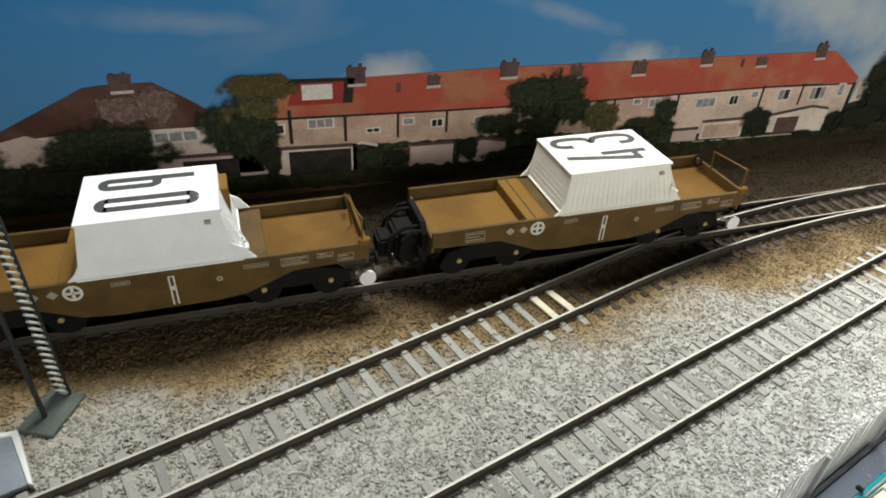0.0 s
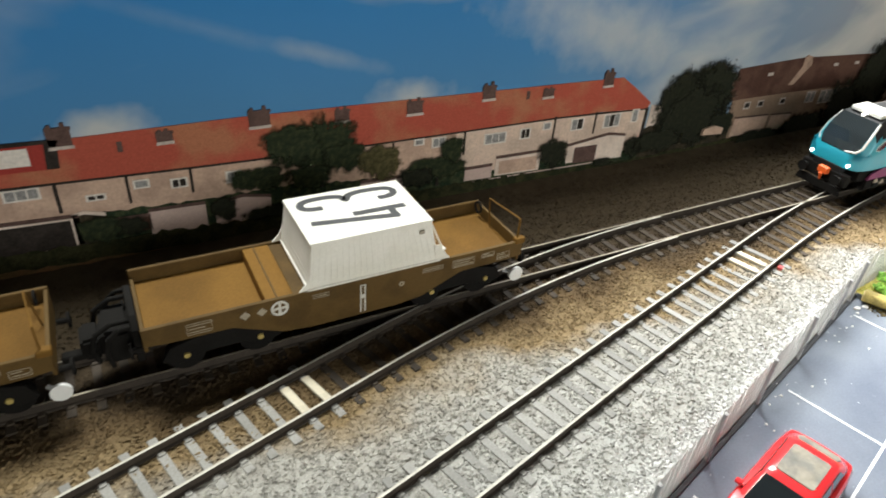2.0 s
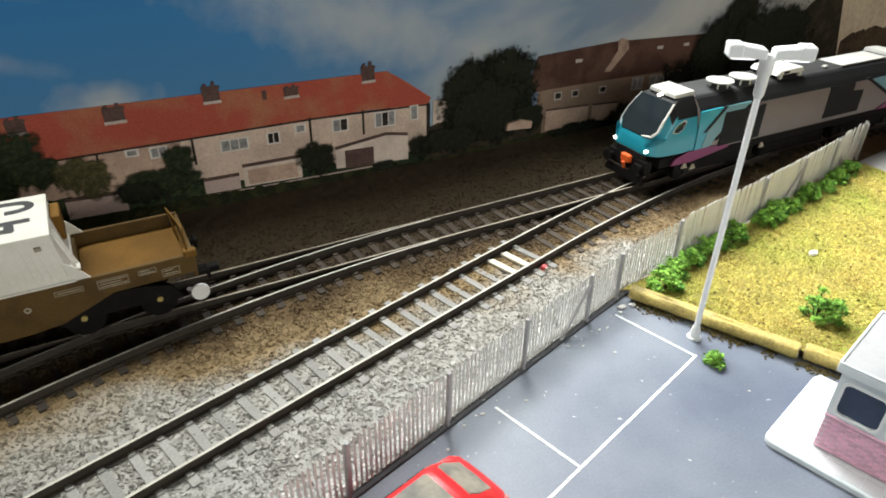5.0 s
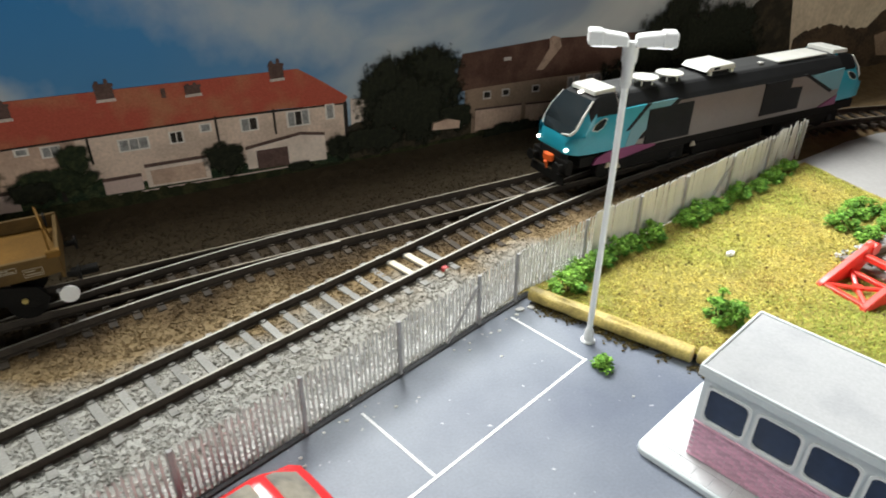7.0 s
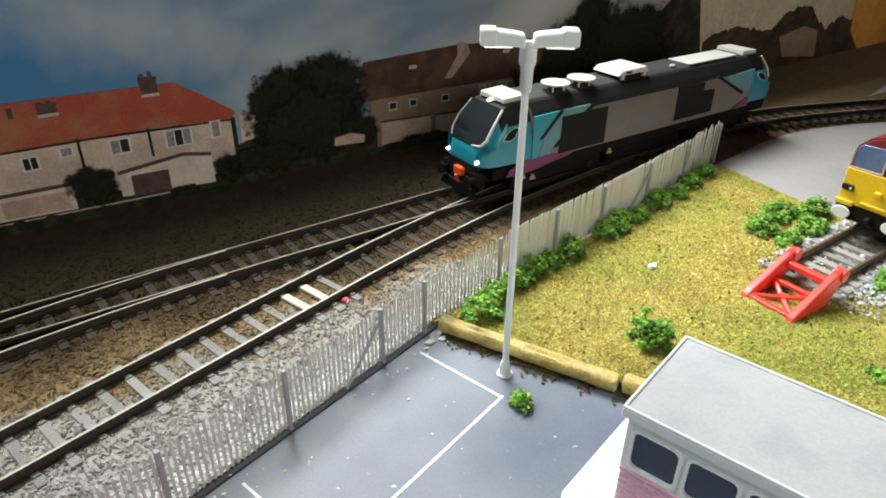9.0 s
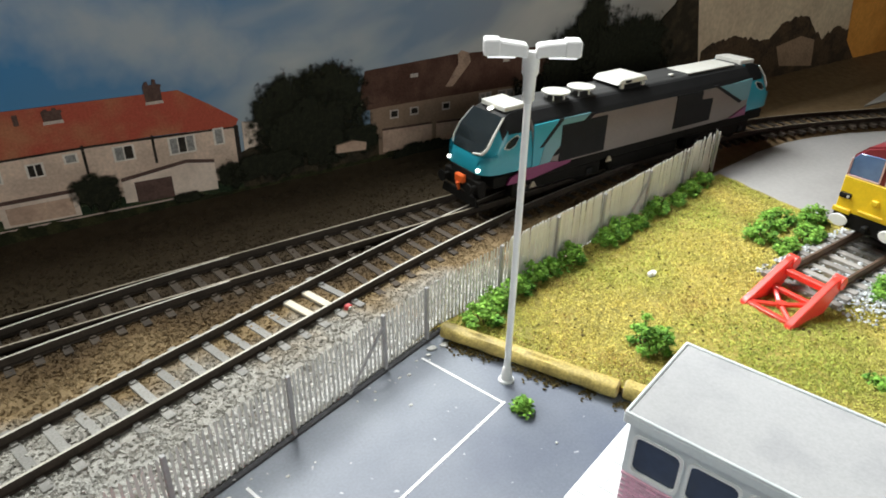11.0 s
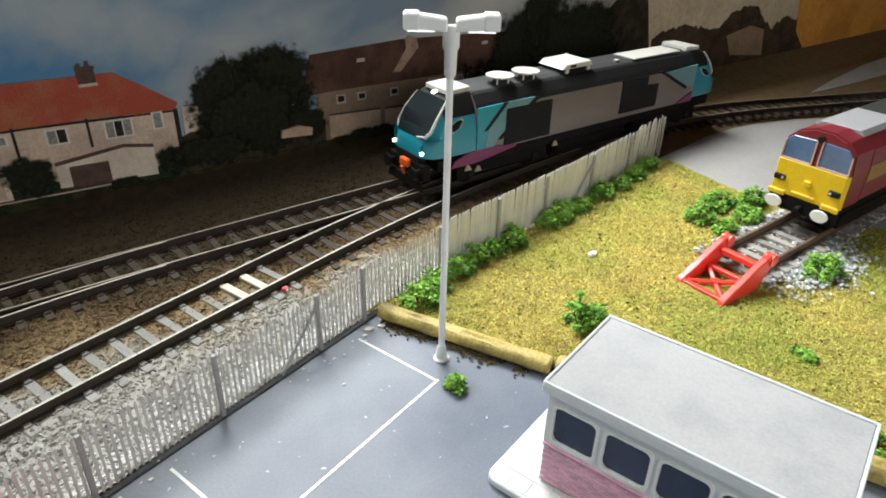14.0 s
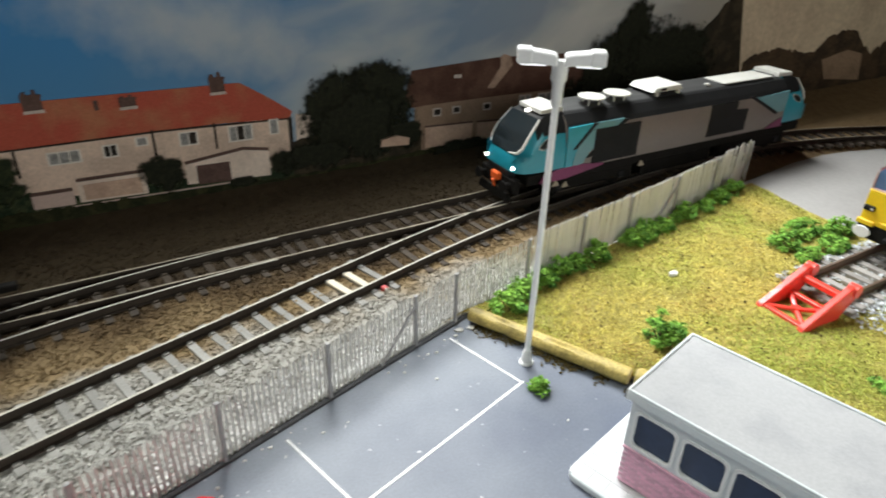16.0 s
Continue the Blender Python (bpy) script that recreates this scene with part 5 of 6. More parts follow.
def maroon_loco(x, y):
    o = thing("diesel_locomotive", (x, y, 0), -1.0, "maroon diesel locomotive with a yellow warning face on the spur", "locomotive")
    H = 14.6
    part("cab", loft([[(d, s * (H - k), z) for s, z, k in ((-1, 21.2, 0.6), (-1, 35.5, 0.2), (-1, 44.0, 1.0), (-1, 48.0, 5.0), (-1, 50.0, 11.0), (1, 50.0, 11.0), (1, 48.0, 5.0), (1, 44.0, 1.0), (1, 35.5, 0.2), (1, 21.2, 0.6))] for d in (3.0, 17.0)]), M_MAROON, o, "maroon cab end")
    part("face_upper", loft([[(d, s * (H - k), z) for s, z, k in ((-1, 35.3, 0.6 + e), (-1, 43.6, 1.4 + e), (-1, 47.4, 5.4 + e), (-1, 49.3, 11.0), (1, 49.3, 11.0), (1, 47.4, 5.4 + e), (1, 43.6, 1.4 + e), (1, 35.3, 0.6 + e))] for d, e in ((1.6, 0.5), (3.1, 0.0))]), M_MAROON, o)
    face = part("face_panel", bevelled(loft([[(d, s * (H - e), z) for s, z in ((-1, 21.0), (-1, 35.4), (1, 35.4), (1, 21.0))] for d, e in ((0.4, 0.9), (3.1, 0.2))]), 0.25), M_YELLOW, o, "yellow warning panel")
    for s in (-1, 1):
        part("windscreen", prism([(s * 1.6, 36.2), (s * 13.0, 36.2), (s * 13.0, 42.8), (s * 11.0, 45.4), (s * 1.6, 45.8)], 1.0, 2.2, "x", 0.2), M_BLUEGLASS, o, "windscreen with a blue reflection in its colour")
        bm = rod((0.9, s * 1.2, 35.9), (0.9, s * 13.4, 35.9), 0.35, 0.35, 5)
        rod((0.9, s * 13.4, 35.9), (0.9, s * 13.2, 43.0), 0.35, 0.35, 5, bm), rod((0.9, s * 1.2, 35.9), (0.9, s * 1.2, 46.2), 0.35, 0.35, 5, bm)
        part("screen_frame", bm, M_RIMPALE, o, "thin pale windscreen rim")
        bm = box(-0.7, 0.6, s * 11.2 - 2.2, s * 11.2 + 2.2, 26.6, 28.8, 0.2)
        part("lamp_cluster", bm, M_CHAR, face)
        part("lamp_lens", rod((-0.9, s * 9.8, 27.7), (-0.5, s * 9.8, 27.7), 0.6, 0.6, 10), M_FAN, face)
        part("face_step", box(-0.6, 0.8, s * 11 - 3.5, s * 11 + 3.5, 20.2, 22.4, 0.3), M_YELLOW, face)
        bm = rod((0.5, s * 9.6, 18.4), (-3.2, s * 9.6, 18.4), 1.3, 1.3, 10)
        part("buffer", bm, M_BLACK, o)
        part("buffer_head", bevelled(prism([(s * 9.6 + 3.5 * math.cos(a * math.pi / 8), 18.4 + 2.5 * math.sin(a * math.pi / 8)) for a in range(16)], -4.0, -3.0, "x"), 0.2), M_WHITE, o, "white oval buffer head")
    part("marker_lamp", rod((0.4, 0, 46.6), (2.2, 0, 46.6), 1.3, 1.3, 12), M_CHAR, o)
    bm = box(-0.8, 0.6, -1.6, 1.2, 27.2, 29.4, 0.3)
    box(-0.4, 0.6, -4.5, 5, 22.2, 23.4, 0.2, bm)
    part("coupling_bracket", bm, M_YELLOW, face)
    part("buffer_beam", box(0.4, 4, -H + 0.6, H - 0.6, 14.5, 21.0, 0.4), M_BLACK, o)
    part("hook", box(-2.5, 0.5, -1, 1, 16.8, 18.4, 0.3), M_CHAR, o)
    part("body", loft([[(d, s * (H - k), z) for s, z, k in ((-1, 22, 0.4), (-1, 36, 0.0), (-1, 43.5, 0.8), (-1, 48.0, 5.0), (1, 48.0, 5.0), (1, 43.5, 0.8), (1, 36, 0.0), (1, 22, 0.4))] for d in (17.02, 210)]), M_MAROON, o)
    part("side_stripe", box(17, 205, -H - 0.15, -H + 0.4, 30, 37, 0), M_GOLD, o)
    part("roof", prism([(-9.8, 48.1), (-8, 50.2), (8, 50.2), (9.8, 48.1)], 14, 46, "x", 0.2), M_GREYROOF, o, "pale grey roof")
    part("roof_panel", prism([(-10.6, 47.9), (-8.2, 50.0), (8.2, 50.0), (10.6, 47.9)], 46.05, 208, "x", 0.2), M_ROOFGREY, o)
    part("underframe", box(6, 208, -11.5, 11.5, 13, 22, 0.4), M_BLACK, o)
    for c in (38, 175):
        b = part("bogie", box(c - 27, c + 27, -12.5, -10.8, 9.5, 16, 0.4), M_BLACK, o)
        part("bogie_side", box(c - 27, c + 27, 10.8, 12.5, 9.5, 16, 0.4), M_BLACK, b)
        for ax in (c - 20, c, c + 20):
            for s in (-1, 1):
                part("wheel", rod((ax, s * 8.7 - 1.1, 13.4), (ax, s * 8.7 + 1.1, 13.4), 5.8, 5.8, 22), M_BLACK, b)
    return o


maroon_loco(520.0, SPUR_Y + 0.2)

# ---- the spur's track ----
M_BROWNRAIL = material("dull_brown_rail", (0.13, 0.082, 0.055), 0.65, 0.1, 0.2, 5, 0.6, 0.15)
spur = thing("spur_track", (0, 0, 0), 0, "short ballasted model track ending at a buffer stop", "railway track")
for s in (-1, 1):
    bm = box(474, 760, SPUR_Y + s * 8.7 - 0.55, SPUR_Y + s * 8.7 + 0.55, SPUR_TOP - 2.6, SPUR_TOP, 0.1)
    box(474, 760, SPUR_Y + s * 8.7 - 1.1, SPUR_Y + s * 8.7 + 1.1, SPUR_TOP - 3.1, SPUR_TOP - 2.6, 0.05, bm)
    part("rail", bm, M_BROWNRAIL, spur, "dull brown rail")
first = part("sleeper", box(-1.7, 1.7, -15, 15, 2.6, SPUR_TOP - 3.1, 0.15), material("worn_pale_sleeper", (0.30, 0.28, 0.26), 0.8, 0, 0.2, 4, 0.5, 0.2, random=0.25), spur, at=at_mm(478, SPUR_Y, 0))
for k in range(1, 26):
    again(first, at_mm(478 + 6.9 * k, SPUR_Y + random.uniform(-0.5, 0.5), 0, 0, 0, random.uniform(-2, 2)))

# ---- red buffer stop ----
M_RED = material("bright_red_plastic", (0.88, 0.065, 0.045), 0.35, 0, 0.05, 8, 1, 0.02, coat=0.2)
stop = thing("buffer_stop", (450.2, 77.2, 1.6), -2.5, "bright red plastic buffer stop with sloping side frames", "buffer stop")
for s in (-1, 1):
    bm = prism([(0, 0), (1.5, 2.6), (25.2, 13.0), (29, 13.6), (31.4, 11.8), (31.0, 8.8), (27.6, 6.4), (24.4, 2.8), (22.5, 0.8)], s * 8.9 - 1.35, s * 8.9 + 1.35, "y", 0.4)
    part("side_frame", bm, M_RED, stop)
    part("buffer_pad", rod((29.6, s * 8.9 - 1.9, 11.3), (29.6, s * 8.9 + 1.9, 11.3), 2.5, 2.5, 16), M_RED, stop, "rounded red head")
    part("brace", rod((4, s * 7.8, 2.0), (11, 0, 2.4), 1.0, 1.0, 6), M_RED, stop)
    part("brace", rod((18, s * 7.8, 4.4), (11, 0, 2.4), 1.0, 1.0, 6), M_RED, stop)
part("cross_beam", box(23.0, 25.8, -7.6, 7.6, 7.8, 10.4, 0.4), M_RED, stop)
part("cross_beam", box(2.0, 4.4, -7.8, 7.8, 0.8, 2.6, 0.3), M_RED, stop)
part("cross_beam", box(17, 19, -7.8, 7.8, 3.4, 5.2, 0.3), M_RED, stop)
part("centre_boss", rod((11, 0, 1.6), (11, 0, 3.6), 1.9, 1.9, 14), M_RED, stop)
for ob in stop.children:            # a shortened pattern
    for v in ob.data.vertices:
        v.co.x *= 0.94

# ---- twin-headed yard lamp ----
M_LAMPHEAD = material("white_lamp_plastic", (0.92, 0.92, 0.92), 0.4, 0, 0.03, 8, 1, 0.02)
M_LENS = glowing("lit_lens", (0.95, 0.97, 1.0), 0.8)
lamp = thing("yard_lamp", (354.7, 104.4, 0), 0, "tall white twin-headed yard lamp standing at the car park's edge", "street lamp")
part("base", loft([[(r * math.cos(a * math.pi / 9), r * math.sin(a * math.pi / 9), z) for a in range(18)] for r, z in ((2.5, 0), (2.5, 0.5), (1.8, 1.0), (1.5, 4.4), (1.1, 5.4))]), M_WHITE, lamp, smooth=True)
part("pole", rod((0, 0, 5.0), (0, 0, 93), 1.02, 0.92, 16), M_LAMPHEAD, lamp, smooth=True)
part("collar", loft([[(r * math.cos(a * math.pi / 9), r * math.sin(a * math.pi / 9), z) for a in range(18)] for r, z in ((1.0, 88), (1.5, 89), (1.6, 94.5), (2.1, 95.5), (2.1, 99.5), (1.4, 100.6))]), M_WHITE, lamp, smooth=True)
for s, turn in ((-1, -36), (1, -38)):
    m = at_mm(0, 0, 0, 0, 0, turn)
    head = part("lamp_head", prism([(s * 1.0, 99.2), (s * 3.0, 99.6), (s * 11.0, 99.9), (s * 11.2, 103.2), (s * 9.4, 103.4), (s * 3.0, 102.6), (s * 1.0, 102.2)], -2.5, 2.5, "y", 0.4), M_LAMPHEAD, lamp, "wedge-shaped white floodlight", at=m)
    part("end_cap", bevelled(box(min(s * 7.6, s * 11.6), max(s * 7.6, s * 11.6), -2.75, 2.75, 99.7, 103.6), 0.4), M_LAMPHEAD, head)
    part("lens", box(min(s * 4.0, s * 10.6), max(s * 4.0, s * 10.6), -2.0, 2.0, 99.25, 99.8, 0.1), M_LENS, head, "pale lens under the head")

# ---- waiting hut: local x along its glazed front, y into its depth ----
M_HUTWALL = material("pale_blue_white_wall", (0.80, 0.84, 0.85), 0.5, 0, 0.03, 12, 1, 0.03, second=(0.74, 0.79, 0.81))
M_HUTROOF = material("grey_roof_felt", (0.42, 0.42, 0.43), 0.7, 0, 0.06, 16, 0.7, 0.1, second=(0.37, 0.37, 0.385))
M_PAVE = material("white_paving", (0.60, 0.61, 0.62), 0.5, 0, 0.03, 6, 0.8, 0.05, random=0.05)
M_PINKBRICK = material("pink_printed_brick", (0.82, 0.47, 0.60), 0.7, 0, 0.1, 3, 0.5, 0.1, random=0.16)
M_MORTAR = material("pale_mortar", (0.86, 0.68, 0.74), 0.85, 0, 0.1, 3, 0.5, 0.1)
hut = thing("waiting_hut", (342.2, 52.0, 0), -75.8, "small white flat-roofed waiting hut with dark windows and pink brick below", "hut")
HL, HD, HB, HT = 62.0, 34.0, 3.0, 30.4
w0, w1, d0, d1 = 1.4, HL - 1.4, 1.4, HD - 1.4
part("roof_slab", box(0, HL, 0, HD, HT, 33.0, 0.25), M_HUTWALL, hut)
part("roof_felt", box(0.9, HL - 0.9, 0.9, HD - 0.9, 33.0, 33.3, 0.1), M_HUTROOF, hut, "grey felt roof with a white rim")
bm = box(0, HL, 0, 0.7, 32.9, 33.7, 0.2)
for b in ((0, HL, HD - 0.7, HD), (0, 0.7, 0.7, HD - 0.7), (HL - 0.7, HL, 0.7, HD - 0.7)):
    box(*b, 32.9, 33.7, 0.2, bm)
part("roof_rim", bm, M_HUTWALL, hut)
part("back_wall", box(w0, w1, d1 - 1.2, d1, HB, HT), M_HUTWALL, hut)
part("end_wall", box(w0, w0 + 1.2, d0 + 1.2, d1 - 1.2, HB, HT), M_HUTWALL, hut)
part("end_wall", box(w1 - 1.2, w1, d0 + 1.2, d1 - 1.2, HB, HT), M_HUTWALL, hut)
part("inner_floor", box(w0, w1, d0 + 1.3, d1 - 1.3, HB - 0.5, HB + 0.2), M_CHAR, hut)


def rounded(x0, x1, z0, z1, r, n=4):
    out = []
    for cx, cz, a0 in ((x1 - r, z1 - r, 0), (x0 + r, z1 - r, 90), (x0 + r, z0 + r, 180), (x1 - r, z0 + r, 270)):
        out += [(cx + r * math.cos(radians(a0 + 90 * k / n)), cz + r * math.sin(radians(a0 + 90 * k / n))) for k in range(n + 1)]
    return out


def pierced(x0, x1, z0, z1, hole, y0, y1):
    """A wall bay with one rounded opening through it."""
    bm = bmesh.new()
    n = len(hole)
    cx, cz = sum(p[0] for p in hole) / n, sum(p[1] for p in hole) / n
    outer = []
    for px, pz in hole:
        dx, dz = px - cx, pz - cz
        k = min(((x1 if dx > 0 else x0) - cx) / dx if abs(dx) > 1e-6 else 1e9, ((z1 if dz > 0 else z0) - cz) / dz if abs(dz) > 1e-6 else 1e9)
        outer.append((cx + dx * k, cz + dz * k))
    for c in ((x1, z1), (x0, z1), (x0, z0), (x1, z0)):
        i = min(range(n), key=lambda j: (outer[j][0] - c[0]) ** 2 + (outer[j][1] - c[1]) ** 2)
        outer[i] = c
    rings = [[bm.verts.new((a, y, b)) for a, b in ring] for ring, y in ((outer, y0), (hole, y0), (hole, y1), (outer, y1))]
    for a, b in zip(rings, rings[1:] + rings[:1]):
        for i in range(n):
            bm.faces.new((a[i], a[(i + 1) % n], b[(i + 1) % n], b[i]))
    bmesh.ops.recalc_face_normals(bm, faces=bm.faces)
    return bm


M_HUTRIM = material("white_window_surround", (0.88, 0.89, 0.88), 0.45, 0, 0.03, 8, 1, 0.02)
# dark pane, its base colour tinted to hold a blue reflection
M_PANE = glass("dark_blue_pane", (0.022, 0.04, 0.09), 0.06)
xs = [w0, 14.9, 27.4, 40.0, 52.6, w1]
for a, b in zip(xs, xs[1:]):
    if b - a < 9:
        part("front_bay", box(a, b, d0, d0 + 1.2, 15.0, HT), M_HUTWALL, hut)
        continue
    hole = rounded(a + 1.9 if a == w0 else a + 1.1, b - 1.1, 16.6, 27.2, 1.6)
    bay = part("front_bay", pierced(a, b, 15.0, HT, hole, d0, d0 + 1.2), M_HUTWALL, hut)
    cx, cz = sum(q[0] for q in hole) / len(hole), sum(q[1] for q in hole) / len(hole)
    inner, outer = [[(cx + (q[0] - cx) * k, cz + (q[1] - cz) * k) for q in hole] for k in (0.99, 1.12)]
    rim = bmesh.new()
    loops = [[rim.verts.new((qx, y, qz)) for qx, qz in ring] for ring, y in ((inner, d0 + 0.3), (inner, d0 - 0.35), (outer, d0 - 0.35), (outer, d0 + 0.3))]
    for low, high in zip(loops, loops[1:] + loops[:1]):
        for i in range(len(hole)):
            rim.faces.new((low[i], low[(i + 1) % len(hole)], high[(i + 1) % len(hole)], high[i]))
    part("window_rim", rim, M_HUTRIM, bay, "raised white window surround")
    part("pane", prism(hole, d0 + 0.75, d0 + 1.15, "y"), M_PANE, bay, "dark reflecting window pane")
part("apron_wall", box(w0 + 0.2, w1 - 0.2, d0 + 0.1, d0 + 1.2, HB, 15.0), M_MORTAR, hut)
part("brick_sill", box(w0, w1, d0 - 0.5, d0 + 0.6, 14.6, 15.3, 0.1), M_PINKBRICK, hut)
course, bh, bw = 0, 0.92, 2.5
shared = part("brick", box(-bw / 2 + 0.09, bw / 2 - 0.09, -0.16, 0.12, 0.07, bh - 0.07), M_PINKBRICK, hut, at=at_mm(w0 + bw / 2 + 0.2, d0, HB))
while HB + (course + 1) * bh <= 14.7:
    x = w0 + 0.2 + bw / 2 + (bw / 2 if course % 2 else 0)
    while x + bw / 2 < w1 and x < 50:
        if course or x > w0 + bw:
            again(shared, at_mm(x, d0, HB + course * bh))
        x += bw
    course += 1
plinth = part("plinth", prism(rounded(-9.6, HL + 4, -6.2, HD + 1.0, 3.0), 0, 2.4, "z", 0.4), M_HUTWALL, hut, "raised kerbed base with rounded corners")
slab = part("paving_slab", box(0.06, 4.94, 0.06, 4.94, 0, 0.24, 0.05), M_PAVE, plinth, at=at_mm(-8.6, -5.4, 2.3))
for i in range(13):
    for j in range(8):
        x, y = -8.6 + 5 * i, -5.4 + 5 * j
        if (i or j) and (x < 0.5 or y < -0.2) and x < 58 and y < 30:
            again(slab, at_mm(x, y, 2.3))

# ---- car park markings ----
def painted_line(a, b, width=0.85):
    a, b = Vector(a), Vector(b)
    d = (b - a).normalized()
    n = Vector((-d.y, d.x)) * width / 2
    part("bay_line", prism([tuple(a - n), tuple(b - n), tuple(b + n), tuple(a + n)], 0.0, 0.12, "z"), M_LINE, car_park)


corner, step, deep = Vector((347.2, 96.8)), Vector((-66.0, -18.9)), Vector((-8.4, 32.0))
painted_line(corner + step.normalized() * -0.7, corner + step * 4)
for k in range(4):
    painted_line(corner + step * k + deep * 0.02, corner + step * k + deep * (0.98 if k < 2 else 1.0))
M_CRUMB = material("white_crumb", (0.72, 0.71, 0.68), 0.7, 0, 0.1, 3, 0.5, 0.1, random=0.1)
rnd = random.Random(11)
for k in range(22):
    x, y = rnd.uniform(250, 350), 0
    y = fence_line(x) - rnd.choice((rnd.uniform(4, 14), rnd.uniform(6, 70)))
    s = rnd.uniform(0.3, 0.6)
    bm = bmesh.new()
    bmesh.ops.create_icosphere(bm, subdivisions=1, radius=s, matrix=Matrix.Translation((x, y, s * 0.3)) @ Matrix.Diagonal((rnd.uniform(0.7, 1.5), rnd.uniform(0.7, 1.2), 0.5, 1)))
    solo("plaster_crumb", bm, M_CRUMB, "small white plaster crumb lying on the car park", "crumb", "crumbs on the car park")
for x, y, s in ((270.4, 113.6, 1.2), (268, 108.5, 0.8), (344.6, 130.4, 1.7), (341.5, 128.2, 0.9), (349, 129.6, 1.5)):
    flake = [(x + s * 1.2 * math.cos(a) * rnd.uniform(0.6, 1.2), y + s * 0.8 * math.sin(a) * rnd.uniform(0.6, 1.2)) for a in (0.2, 1.0, 1.9, 2.8, 3.7, 4.6, 5.5)]
    bm = prism(flake, 0.05, 0.25 + 0.3 * s, "z", 0.12)
    solo("plaster_flake", bm, M_CRUMB, "flat chipped white plaster flake lying by the fence", "plaster flake", "flakes by the fence")

# ---- palisade fence ----
M_PALE = material("pale_grey_fence_plastic", (0.62, 0.605, 0.58), 0.5, 0, 0.06, 12, 1, 0.03, random=0.08)
M_POST = material("grey_fence_post", (0.36, 0.35, 0.35), 0.5, 0, 0.08, 12, 1, 0.03)
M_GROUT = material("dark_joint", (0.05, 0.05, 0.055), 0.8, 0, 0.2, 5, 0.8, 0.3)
fence = thing("palisade_fence", (0, 0, 0), 0, "pale grey palisade fence of thin pales beside the car park", "fence")


def fence_rise(x):
    """The ground under the fence lies higher beyond the car park."""
    return 2.2 * min(1.0, max(0.0, (x - 352) / 40))


def fence_turn(x):
    return math.degrees(math.atan(fence_line(x + 0.5) - fence_line(x - 0.5)))


pale = part("pale", prism([(-0.33, 0), (0.33, 0), (0.33, 18.9), (0.12, 20.2), (-0.12, 20.2), (-0.33, 18.9)], -0.13, 0.13, "y"), M_PALE, fence, at=at_mm(96, fence_line(96), 0.4, 0, 0, fence_turn(96)))
wide_pale = part("pale", prism([(-0.72, 0), (0.72, 0), (0.72, 20.2), (0.25, 21.3), (-0.25, 21.3), (-0.72, 20.2)], -0.15, 0.15, "y"), M_PALE, fence, at=at_mm(388.6, fence_line(388.6), 2.5, 0, 0, fence_turn(388.6)))
x, rnd = 97.7, random.Random(5)
while x < 561:
    worn = x > 518
    z = 0.4 + fence_rise(x) + (rnd.uniform(-1.0, 2.0) if worn else rnd.uniform(-0.2, 0.2))
    if not (worn and rnd.random() < 0.14):
        again(pale if x < 388 else wide_pale, at_mm(x, fence_line(x), z, rnd.uniform(-0.8, 0.8), rnd.uniform(-4, 4) if worn else rnd.uniform(-0.3, 0.3), fence_turn(x)))
    x += 1.72 / math.hypot(1, fence_line(x + 0.5) - fence_line(x - 0.5))
for z in (4.6, 15.8):
    pts = [(x, fence_line(x) + 0.5) for x in range(95, 562, 6)]
    bm = loft([[(px, py - 0.28, h - 0.22), (px, py - 0.08, h - 0.22), (px, py - 0.08, h + 0.22), (px, py - 0.28, h + 0.22)] for px, py in pts for h in (z + fence_rise(px),)])
    part("fence_rail", bm, M_PALE, fence)
post = part("fence_post", bevelled(box(-0.65, 0.65, -1.6, -0.4, 0, 21.2), 0.15), M_POST, fence, at=at_mm(112, fence_line(112), 0, 0, 0, fence_turn(112)))
for x in (148, 184, 220, 255.6, 290.3, 326.0, 345.4, 382, 415, 447, 484, 520, 557):
    again(post, at_mm(x, fence_line(x), fence_rise(x), 0, rnd.uniform(-1.5, 1.5), fence_turn(x)))
bm = rod((326.5, fence_line(326) - 1.0, 18.5), (311, fence_line(311) - 1.0, 0.6), 0.55, 0.55, 6)
part("brace", bm, M_POST, fence, "slanting brace")
bm = rod((484, fence_line(484) - 1.0, 18.5), (468, fence_line(468) - 1.0, 1.6), 0.55, 0.55, 6)
part("brace", bm, M_POST, fence)
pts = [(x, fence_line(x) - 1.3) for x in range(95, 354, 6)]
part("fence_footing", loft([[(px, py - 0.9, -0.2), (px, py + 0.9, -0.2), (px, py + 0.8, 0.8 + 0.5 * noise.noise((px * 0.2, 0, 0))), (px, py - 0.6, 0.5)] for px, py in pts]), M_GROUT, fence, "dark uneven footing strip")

# ---- round timbers ----
M_LOG = material("varnished_twig", (0.50, 0.38, 0.11), 0.6, 0, 0.25, 9, 0.8, 0.5, second=(0.22, 0.17, 0.05), blend=(0.48, 0.68))


